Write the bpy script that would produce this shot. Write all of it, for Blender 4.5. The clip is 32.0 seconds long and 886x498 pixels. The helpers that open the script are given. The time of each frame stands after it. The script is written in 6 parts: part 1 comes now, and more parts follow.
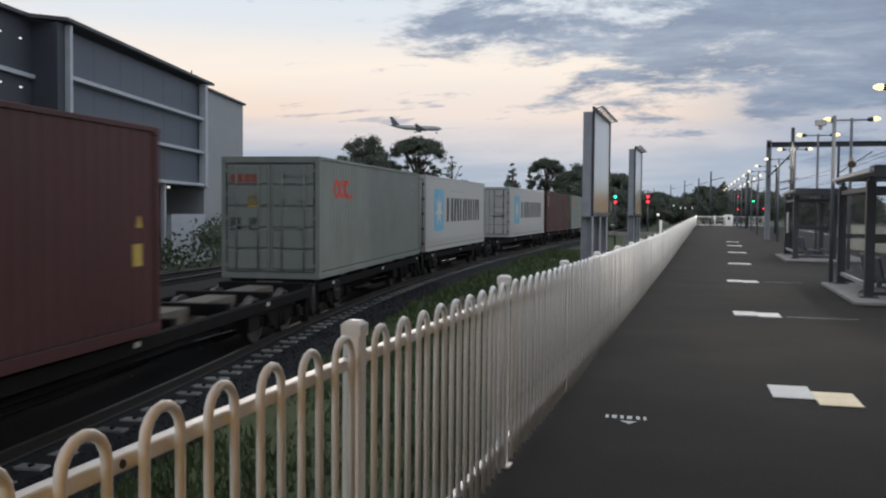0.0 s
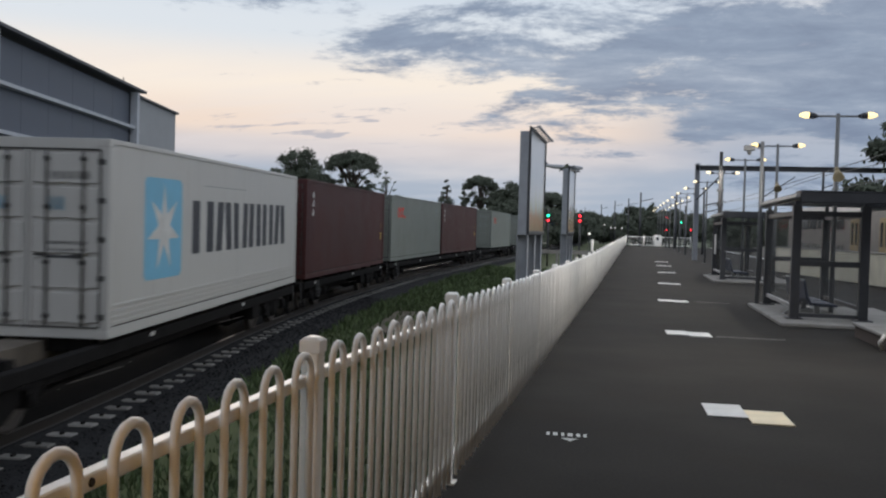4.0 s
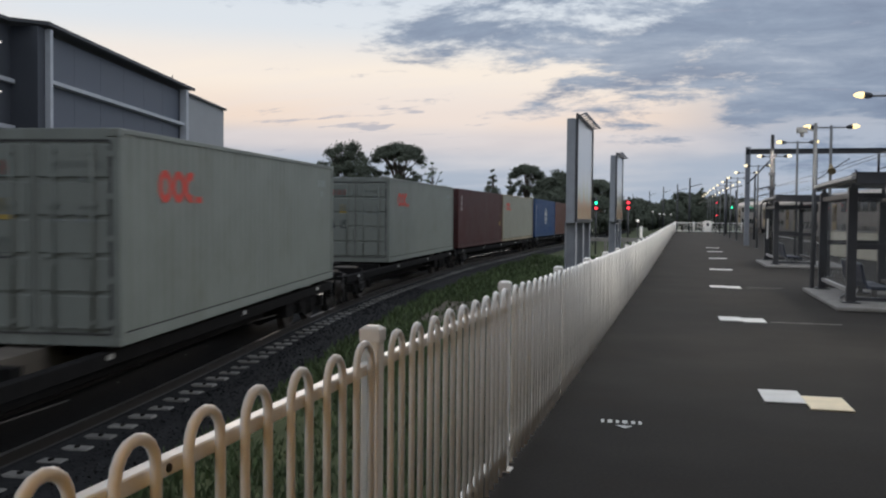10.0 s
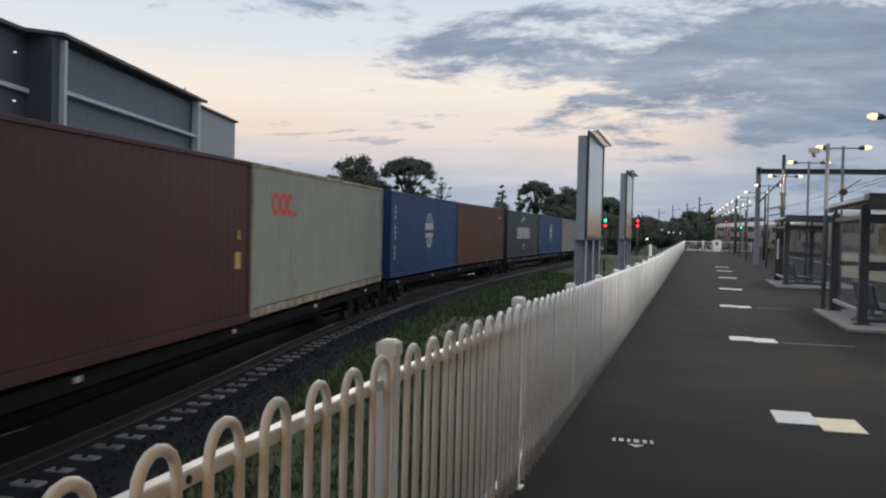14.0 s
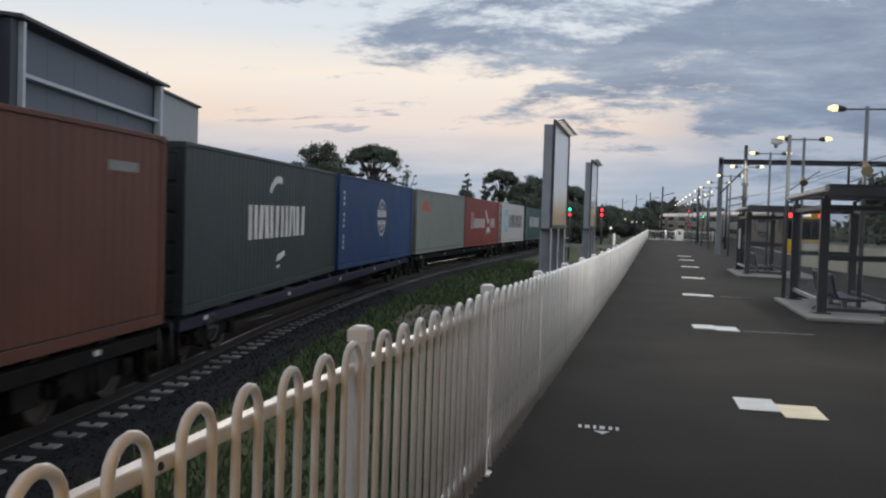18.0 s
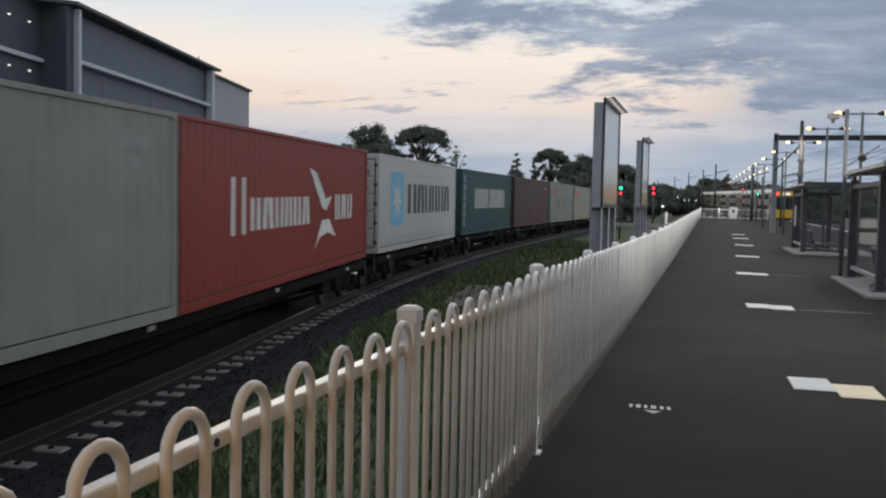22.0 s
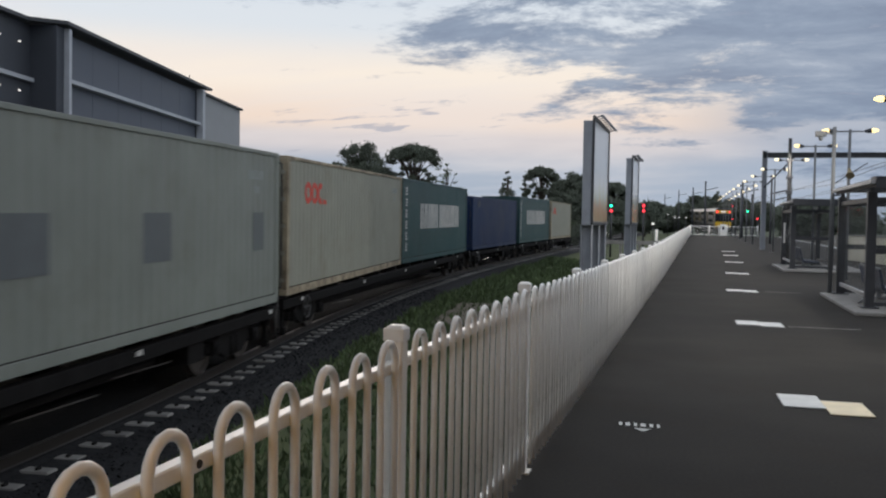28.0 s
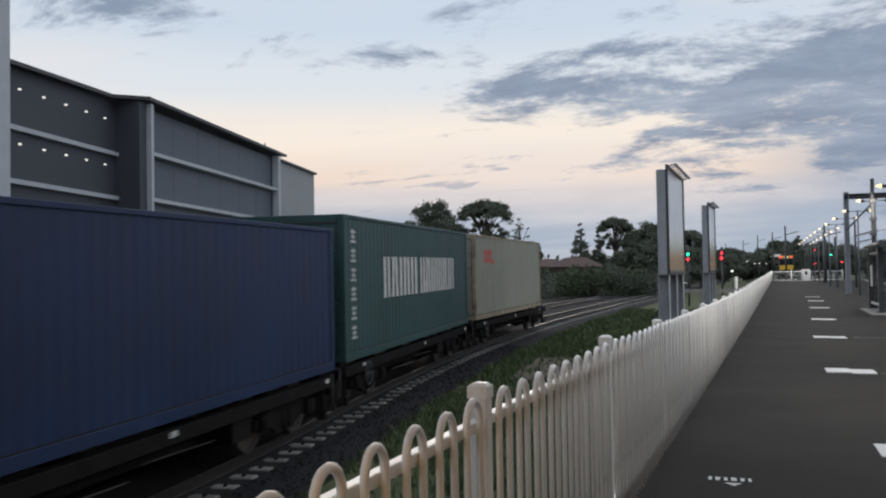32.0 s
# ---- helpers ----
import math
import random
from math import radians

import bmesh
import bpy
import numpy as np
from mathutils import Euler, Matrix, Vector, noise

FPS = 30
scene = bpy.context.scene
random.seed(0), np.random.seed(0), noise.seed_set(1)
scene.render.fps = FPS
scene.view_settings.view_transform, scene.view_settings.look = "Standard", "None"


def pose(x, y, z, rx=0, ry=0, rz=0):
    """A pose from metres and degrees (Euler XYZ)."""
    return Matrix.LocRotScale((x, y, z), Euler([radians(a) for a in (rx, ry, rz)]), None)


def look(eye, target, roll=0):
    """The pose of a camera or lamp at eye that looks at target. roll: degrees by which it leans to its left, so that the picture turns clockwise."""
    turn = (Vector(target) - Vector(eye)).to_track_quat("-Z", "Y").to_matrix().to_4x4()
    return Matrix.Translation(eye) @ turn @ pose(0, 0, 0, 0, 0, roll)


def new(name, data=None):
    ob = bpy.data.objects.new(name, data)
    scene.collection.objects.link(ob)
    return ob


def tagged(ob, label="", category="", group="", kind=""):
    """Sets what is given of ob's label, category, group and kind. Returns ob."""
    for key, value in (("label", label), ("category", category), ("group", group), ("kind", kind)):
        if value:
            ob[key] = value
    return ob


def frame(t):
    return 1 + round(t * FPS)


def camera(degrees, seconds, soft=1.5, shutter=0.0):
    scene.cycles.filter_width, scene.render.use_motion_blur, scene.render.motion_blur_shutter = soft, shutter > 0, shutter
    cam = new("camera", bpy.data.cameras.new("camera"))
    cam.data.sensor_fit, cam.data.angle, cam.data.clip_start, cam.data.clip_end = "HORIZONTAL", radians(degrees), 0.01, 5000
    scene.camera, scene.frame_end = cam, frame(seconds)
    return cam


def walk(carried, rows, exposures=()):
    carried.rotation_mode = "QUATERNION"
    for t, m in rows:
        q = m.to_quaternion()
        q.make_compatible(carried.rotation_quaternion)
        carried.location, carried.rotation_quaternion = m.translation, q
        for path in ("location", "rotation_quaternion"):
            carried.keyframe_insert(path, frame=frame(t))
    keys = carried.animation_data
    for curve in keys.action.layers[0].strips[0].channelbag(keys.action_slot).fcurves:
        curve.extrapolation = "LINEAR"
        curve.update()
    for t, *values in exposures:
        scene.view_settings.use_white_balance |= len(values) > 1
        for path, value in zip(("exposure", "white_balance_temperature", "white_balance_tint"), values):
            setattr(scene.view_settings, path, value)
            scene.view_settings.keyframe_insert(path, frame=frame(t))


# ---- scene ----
cam = camera(51.11, 32.0, soft=2.15, shutter=0.5)
# seconds, x, y, z, yaw to the left, pitch up, roll
PATH = [
    (0, 0.134, 0.064, 1.645, 15.85, -2.25, 0.52),
    (0.5, 0.110, 0.047, 1.651, 16.10, -2.20, -0.23),
    (1, 0.061, 0.048, 1.656, 15.03, -1.16, -0.38),
    (1.5, 0.037, 0.054, 1.657, 13.89, -1.84, -0.18),
    (2, 0.038, 0.045, 1.657, 13.57, -2.10, 0.15),
    (2.5, 0.034, 0.033, 1.657, 13.23, -1.99, 0.98),
    (3, 0.026, 0.041, 1.653, 12.17, -1.75, 1.23),
    (3.5, 0.025, 0.020, 1.653, 11.86, -1.49, 1.61),
    (5.5, 0.129, 0.046, 1.647, 11.20, -0.75, 1.37),
    (6, 0.148, 0.042, 1.647, 12.09, -1.19, 0.39),
    (6.5, 0.146, 0.069, 1.642, 12.26, -1.79, 0.14),
    (7, 0.143, 0.072, 1.637, 13.00, -2.28, 0.62),
    (7.5, 0.145, 0.067, 1.639, 13.42, -2.04, 0.52),
    (8, 0.136, 0.053, 1.640, 14.01, -2.19, 0.49),
    (8.5, 0.110, 0.055, 1.640, 14.39, -2.32, 0.39),
    (9, 0.069, 0.031, 1.644, 14.62, -2.08, 0.62),
    (9.5, 0.030, -0.002, 1.646, 14.95, -1.91, 0.74),
    (10, 0.008, -0.011, 1.646, 14.59, -1.88, 0.59),
    (10.5, -0.011, -0.016, 1.645, 14.09, -1.66, 0.55),
    (11, -0.025, -0.004, 1.643, 13.90, -1.27, 0.61),
    (11.5, -0.030, -0.002, 1.639, 13.86, -1.25, 0.95),
    (12, -0.027, -0.015, 1.641, 13.96, -1.07, 1.15),
    (12.5, -0.021, -0.022, 1.642, 14.30, -1.03, 1.19),
    (13, -0.030, -0.013, 1.645, 14.63, -0.79, 1.18),
    (13.5, -0.035, -0.004, 1.643, 14.87, -0.79, 1.24),
    (14, -0.033, -0.007, 1.642, 15.11, -0.95, 1.45),
    (14.5, -0.029, -0.016, 1.640, 15.56, -1.22, 1.52),
    (16.5, -0.036, -0.048, 1.642, 17.21, -1.51, 1.12),
    (17, -0.062, -0.024, 1.636, 16.44, -1.34, 1.69),
    (17.5, -0.064, -0.021, 1.634, 15.33, -1.17, 2.04),
    (18, -0.063, 0.001, 1.634, 12.91, -1.63, 1.81),
    (18.5, -0.057, -0.016, 1.637, 13.25, -1.44, 1.67),
    (19, -0.054, -0.017, 1.637, 13.55, -1.60, 1.74),
    (19.5, -0.054, -0.021, 1.636, 13.54, -1.44, 1.80),
    (20, -0.058, -0.010, 1.637, 14.05, -1.68, 1.72),
    (20.5, -0.056, -0.005, 1.636, 14.92, -2.20, 1.42),
    (21, -0.051, -0.026, 1.637, 15.67, -2.51, 1.21),
    (21.5, -0.050, -0.028, 1.636, 15.94, -2.71, 1.14),
    (22, -0.051, -0.018, 1.634, 15.97, -2.92, 1.23),
    (22.5, -0.054, -0.007, 1.635, 15.93, -2.58, 1.17),
    (23, -0.042, -0.029, 1.637, 15.69, -2.10, 0.97),
    (23.5, -0.035, -0.037, 1.638, 15.37, -2.10, 0.97),
    (24, -0.039, -0.007, 1.637, 15.32, -2.07, 0.95),
    (24.5, -0.037, -0.016, 1.638, 15.41, -2.11, 1.03),
    (25, -0.034, -0.012, 1.634, 15.54, -2.06, 1.05),
    (25.5, -0.028, -0.023, 1.636, 15.69, -1.90, 0.96),
    (27.5, -0.033, -0.012, 1.636, 15.35, -1.54, 0.99),
    (28, -0.032, -0.017, 1.639, 15.45, -1.80, 1.05),
    (28.5, -0.046, 0.003, 1.637, 15.46, -1.80, 1.46),
    (29, -0.045, -0.015, 1.638, 16.70, -1.29, 1.08),
    (29.5, -0.041, -0.028, 1.641, 18.63, -0.98, 0.33),
    (30, -0.020, -0.038, 1.648, 22.63, 1.95, 1.33),
    (30.5, -0.013, -0.046, 1.645, 24.19, 1.11, 1.50),
    (31, -0.021, -0.039, 1.651, 19.03, -0.09, -1.20),
    (31.5, -0.036, -0.060, 1.641, 19.36, 1.42, -1.40),
    (32, -0.041, -0.062, 1.647, 20.01, 1.65, -0.95),
]
walk(cam, [(t, pose(x, y, z, 90 + up, 0, yaw) @ pose(0, 0, 0, 0, 0, roll)) for t, x, y, z, yaw, up, roll in PATH], [(0.0, 0.06), (2.0, 0.0), (32.0, 0.0)])


# ---- world and light ----
world = bpy.data.worlds.new("dusk_sky")
scene.world = world
world.use_nodes = True


def build_sky():
    nt = world.node_tree
    nt.nodes.clear()
    N, L = nt.nodes.new, nt.links.new
    out, bg = N("ShaderNodeOutputWorld"), N("ShaderNodeBackground")
    tc = N("ShaderNodeTexCoord")
    sep = N("ShaderNodeSeparateXYZ")
    L(tc.outputs["Generated"], sep.inputs[0])

    def val(x):
        n = N("ShaderNodeValue")
        n.outputs[0].default_value = x
        return n.outputs[0]

    def m(op, a, b=None, clamp=False):
        n = N("ShaderNodeMath")
        n.operation, n.use_clamp = op, clamp
        for i, v in enumerate((a, b)):
            if v is None:
                continue
            if isinstance(v, (int, float)):
                n.inputs[i].default_value = v
            else:
                L(v, n.inputs[i])
        return n.outputs[0]

    def ramp(fac, stops, interp="EASE"):
        n = N("ShaderNodeValToRGB")
        n.color_ramp.interpolation = interp
        e = n.color_ramp.elements
        while len(e) < len(stops):
            e.new(0.5)
        for el, (p, c) in zip(e, stops):
            el.position, el.color = p, (*c, 1)
        L(fac, n.inputs[0])
        return n.outputs[0]

    def mix(fac, a, b):
        n = N("ShaderNodeMix")
        n.data_type = "RGBA"
        for sock, v in ((n.inputs[0], fac), (n.inputs[6], a), (n.inputs[7], b)):
            if isinstance(v, float):
                sock.default_value = v
            elif isinstance(v, tuple):
                sock.default_value = (*v, 1)
            else:
                L(v, sock)
        return n.outputs[2]

    up = m("MAXIMUM", sep.outputs[2], 0.0)
    # clear sky from the horizon to the zenith
    clear = ramp(up, SKY_STOPS)
    # glow round the place where the sun has set, fading to blue away from it
    dot = N("ShaderNodeVectorMath")
    dot.operation = "DOT_PRODUCT"
    L(tc.outputs["Generated"], dot.inputs[0])
    dot.inputs[1].default_value = GLOW_DIR
    away = ramp(dot.outputs["Value"], [(0.35, (1, 1, 1)), (0.95, (0, 0, 0))])
    cool = ramp(up, [(0.0, (0.74, 0.77, 0.82)), (0.14, (0.76, 0.80, 0.86)), (0.4, (0.77, 0.83, 0.93)), (1.0, (0.62, 0.69, 0.80))])
    base = mix(away, clear, cool)
    # the glow gives way to grey-blue cloud on the passenger side
    side = ramp(m("ADD", sep.outputs[0], 0.5), [(0.42, (0, 0, 0)), (0.63, (1, 1, 1))])
    lowdown = ramp(up, [(0.10, (1, 1, 1)), (0.24, (0, 0, 0))])
    base = mix(m("MULTIPLY", m("MULTIPLY", side, lowdown), 0.85), base, (0.36, 0.425, 0.53))
    # cloud sheets: the view direction laid on a flat layer overhead
    inv = m("DIVIDE", 1.0, m("ADD", up, 0.22))
    lay = N("ShaderNodeCombineXYZ")
    L(m("MULTIPLY", sep.outputs[0], inv), lay.inputs[0])
    L(m("MULTIPLY", sep.outputs[1], inv), lay.inputs[1])

    def clouds(scale, detail, rough, off, stretch=(1, 1, 1)):
        mp = N("ShaderNodeMapping")
        mp.inputs["Location"].default_value, mp.inputs["Scale"].default_value = off, stretch
        L(lay.outputs[0], mp.inputs[0])
        n = N("ShaderNodeTexNoise")
        n.inputs["Scale"].default_value, n.inputs["Detail"].default_value, n.inputs["Roughness"].default_value = scale, detail, rough
        n.inputs["Distortion"].default_value = 0.25
        L(mp.outputs[0], n.inputs["Vector"])
        return n.outputs[0]

    # a bank of grey cloud: a wedge that widens to the right, its lower edge falling away
    across = m("ADD", sep.outputs[0], 0.5)
    lower = ramp(across, BANK_LOW, "LINEAR")
    upper = ramp(across, BANK_HIGH, "LINEAR")
    rise = m("MULTIPLY", m("SUBTRACT", up, lower), 8.5)
    fall = m("MAXIMUM", m("MULTIPLY", m("SUBTRACT", upper, up), 14.0), -0.18)
    bank = m("MINIMUM", m("MAXIMUM", m("MINIMUM", rise, fall), -1.2), 1.0)
    lumps = clouds(3.3, 12, 0.68, (3.1, 0.4, 0), (0.75, 1.05, 1))
    big = m("ADD", m("SUBTRACT", m("MULTIPLY", lumps, 1.2), 0.11), m("MULTIPLY", bank, 0.31))
    thick = ramp(big, [(0.46, (0, 0, 0)), (0.64, (1, 1, 1))])
    grey = ramp(clouds(3.6, 10, 0.66, (7, 2, 0), (0.7, 1.25, 1)), [(0.34, (0.19, 0.24, 0.34)), (0.50, (0.245, 0.305, 0.41)), (0.62, (0.32, 0.38, 0.48)), (0.74, (0.50, 0.55, 0.63))], "LINEAR")
    # high pale veil, faintly pink where it catches the afterglow
    veil = ramp(clouds(1.3, 6, 0.55, (2.2, 7.5, 0), (0.5, 1.2, 1)), [(0.46, (0, 0, 0)), (0.66, (1, 1, 1))])
    sky = mix(m("MULTIPLY", veil, 0.45), base, (0.79, 0.735, 0.72))
    sky = mix(m("MULTIPLY", thick, 0.93), sky, grey)
    # a few small dark scraps low over the glow
    dz = m("MULTIPLY", m("SUBTRACT", up, 0.106), 34.0)
    dx = m("MULTIPLY", m("ADD", sep.outputs[0], 0.33), 7.0)
    near = m("SUBTRACT", 1.0, m("ADD", m("MULTIPLY", dz, dz), m("MULTIPLY", dx, dx)), True)
    scrap = m("ADD", clouds(8.5, 7, 0.6, (1.7, 5, 0), (0.55, 1.5, 1)), m("MULTIPLY", near, 0.13))
    scraps = ramp(scrap, [(0.64, (0, 0, 0)), (0.74, (1, 1, 1))])
    sky = mix(m("MULTIPLY", scraps, 0.6), sky, (0.33, 0.36, 0.45))
    below = ramp(m("MULTIPLY", sep.outputs[2], -6.0), [(0.0, (0, 0, 0)), (0.3, (1, 1, 1))])
    sky = mix(below, sky, (0.05, 0.05, 0.055))
    L(sky, bg.inputs[0])
    bg.inputs[1].default_value = SKY_STRENGTH
    L(bg.outputs[0], out.inputs[0])


SKY_STOPS = [(0.0, (0.35, 0.42, 0.52)), (0.055, (0.40, 0.455, 0.545)), (0.085, (0.62, 0.575, 0.585)), (0.105, (0.83, 0.685, 0.585)), (0.15, (0.90, 0.805, 0.705)), (0.205, (0.69, 0.735, 0.785)), (0.27, (0.565, 0.655, 0.765)), (0.55, (0.64, 0.72, 0.84)), (1.0, (0.62, 0.69, 0.80))]
GLOW_DIR = (-0.30, 0.94, 0.15)
# edges of the cloud bank by bearing
BANK_LOW = [(0.0, (0.26,) * 3), (0.12, (0.22,) * 3), (0.2, (0.172,) * 3), (0.35, (0.143,) * 3), (0.5, (0.098,) * 3), (0.58, (0.076,) * 3), (0.8, (0.03,) * 3)]
BANK_HIGH = [(0.0, (0.14,) * 3), (0.12, (0.18,) * 3), (0.2, (0.222,) * 3), (0.38, (0.236,) * 3), (0.6, (0.25,) * 3), (0.9, (0.30,) * 3)]
SKY_STRENGTH = 1.06
build_sky()
sun = new("sun", bpy.data.lights.new("sun", "SUN"))
sun.data.energy, sun.data.angle, sun.data.color = 0.35, radians(25), (1.0, 0.86, 0.74)
sun.matrix_world = look((-40, 110, 30), (0, 0, 0))


# ---- materials ----
def material(name, base, rough=0.6, metal=0.0, var=0.25, scale=6.0, fine=60.0, bump=0.15, bump_dist=0.004, tint=None, streak=0.0, island=0.0, spec=0.5, blotch=0.0):
    """A painted, worn or mineral surface: colour varied at a coarse and a fine scale, with relief; streak adds vertical run marks, blotch large rusty stains."""
    mt = bpy.data.materials.new(name)
    mt.use_nodes = True
    nt = mt.node_tree
    N, L = nt.nodes.new, nt.links.new
    bsdf = nt.nodes["Principled BSDF"]
    tc = N("ShaderNodeTexCoord")
    a, b = N("ShaderNodeTexNoise"), N("ShaderNodeTexNoise")
    a.inputs["Scale"].default_value, a.inputs["Detail"].default_value = scale, 5
    b.inputs["Scale"].default_value, b.inputs["Detail"].default_value = fine, 3
    for n in (a, b):
        L(tc.outputs["Object"], n.inputs["Vector"])
    mixf = N("ShaderNodeMath")
    mixf.operation = "MULTIPLY_ADD"
    mixf.inputs[1].default_value = 0.65
    half = N("ShaderNodeMath")
    half.operation = "MULTIPLY"
    half.inputs[1].default_value = 0.35
    L(b.outputs[0], half.inputs[0])
    L(a.outputs[0], mixf.inputs[0])
    L(half.outputs[0], mixf.inputs[2])
    r = N("ShaderNodeValToRGB")
    dark = [c * (1 - var) for c in base]
    lite = [min(1, c * (1 + var * 0.7)) for c in (tint or base)]
    r.color_ramp.elements[0].position, r.color_ramp.elements[0].color = 0.32, (*dark, 1)
    r.color_ramp.elements[1].position, r.color_ramp.elements[1].color = 0.68, (*lite, 1)
    L(mixf.outputs[0], r.inputs[0])
    col = r.outputs[0]
    if streak:
        mp, s = N("ShaderNodeMapping"), N("ShaderNodeTexNoise")
        mp.inputs["Scale"].default_value = (5.0, 5.0, 0.35)
        s.inputs["Scale"].default_value, s.inputs["Detail"].default_value = 1.0, 6
        L(tc.outputs["Object"], mp.inputs[0])
        L(mp.outputs[0], s.inputs["Vector"])
        sr = N("ShaderNodeValToRGB")
        sr.color_ramp.elements[0].position, sr.color_ramp.elements[1].position = 0.55, 0.78
        L(s.outputs[0], sr.inputs[0])
        f = N("ShaderNodeMath")
        f.operation = "MULTIPLY"
        f.inputs[1].default_value = streak
        L(sr.outputs[0], f.inputs[0])
        mx = N("ShaderNodeMix")
        mx.data_type = "RGBA"
        L(f.outputs[0], mx.inputs[0])
        L(col, mx.inputs[6])
        mx.inputs[7].default_value = (base[0] * 0.35 + 0.03, base[1] * 0.3 + 0.018, base[2] * 0.26 + 0.01, 1)
        col = mx.outputs[2]
    if blotch:
        bn, br, bf, bx = N("ShaderNodeTexNoise"), N("ShaderNodeValToRGB"), N("ShaderNodeMath"), N("ShaderNodeMix")
        bn.inputs["Scale"].default_value, bn.inputs["Detail"].default_value, bn.inputs["Roughness"].default_value = 0.8, 9, 0.68
        L(tc.outputs["Object"], bn.inputs["Vector"])
        br.color_ramp.elements[0].position, br.color_ramp.elements[1].position = 0.52, 0.76
        L(bn.outputs[0], br.inputs[0])
        bf.operation = "MULTIPLY"
        bf.inputs[1].default_value = blotch
        L(br.outputs[0], bf.inputs[0])
        bx.data_type = "RGBA"
        L(bf.outputs[0], bx.inputs[0])
        L(col, bx.inputs[6])
        bx.inputs[7].default_value = (base[0] * 0.42 + 0.02, base[1] * 0.36 + 0.012, base[2] * 0.26 + 0.006, 1)
        col = bx.outputs[2]
    if island:
        gi, oi = N("ShaderNodeNewGeometry"), N("ShaderNodeObjectInfo")
        add = N("ShaderNodeMath")
        add.operation = "ADD"
        L(gi.outputs["Random Per Island"], add.inputs[0])
        L(oi.outputs["Random"], add.inputs[1])
        fr = N("ShaderNodeMath")
        fr.operation = "FRACT"
        L(add.outputs[0], fr.inputs[0])
        hv, mr = N("ShaderNodeHueSaturation"), N("ShaderNodeMapRange")
        mr.inputs["To Min"].default_value, mr.inputs["To Max"].default_value = 1 - island, 1 + island
        L(fr.outputs[0], mr.inputs[0])
        L(mr.outputs[0], hv.inputs["Value"])
        L(col, hv.inputs["Color"])
        col = hv.outputs[0]
    L(col, bsdf.inputs["Base Color"])
    rr = N("ShaderNodeMapRange")
    rr.inputs["To Min"].default_value, rr.inputs["To Max"].default_value = max(0.03, rough - 0.12), min(1, rough + 0.12)
    L(a.outputs[0], rr.inputs[0])
    L(rr.outputs[0], bsdf.inputs["Roughness"])
    bsdf.inputs["Metallic"].default_value = metal
    bsdf.inputs["Specular IOR Level"].default_value = spec
    if bump:
        bp = N("ShaderNodeBump")
        bp.inputs["Strength"].default_value, bp.inputs["Distance"].default_value = bump, bump_dist
        L(mixf.outputs[0], bp.inputs["Height"])
        L(bp.outputs[0], bsdf.inputs["Normal"])
    return mt


def glowing(name, colour, strength):
    mt = bpy.data.materials.new(name)
    mt.use_nodes = True
    b = mt.node_tree.nodes["Principled BSDF"]
    b.inputs["Base Color"].default_value = (*[min(0.8, c) for c in colour], 1)
    b.inputs["Emission Color"].default_value, b.inputs["Emission Strength"].default_value = (*colour, 1), strength
    return mt


def glass_like(name, tint=(0.8, 0.85, 0.85), rough=0.05, alpha=0.35):
    """A grimy pane: part see-through, part glossy film."""
    mt = bpy.data.materials.new(name)
    mt.use_nodes = True
    nt = mt.node_tree
    b, out = nt.nodes["Principled BSDF"], nt.nodes["Material Output"]
    b.inputs["Base Color"].default_value, b.inputs["Roughness"].default_value = (*tint, 1), rough
    tr, mx = nt.nodes.new("ShaderNodeBsdfTransparent"), nt.nodes.new("ShaderNodeMixShader")
    no = nt.nodes.new("ShaderNodeTexNoise")
    no.inputs["Scale"].default_value = 2.5
    mr = nt.nodes.new("ShaderNodeMapRange")
    mr.inputs["To Min"].default_value, mr.inputs["To Max"].default_value = alpha * 0.7, alpha * 1.3
    nt.links.new(no.outputs[0], mr.inputs[0])
    nt.links.new(mr.outputs[0], mx.inputs[0])
    nt.links.new(tr.outputs[0], mx.inputs[1])
    nt.links.new(b.outputs[0], mx.inputs[2])
    nt.links.new(mx.outputs[0], out.inputs[0])
    return mt


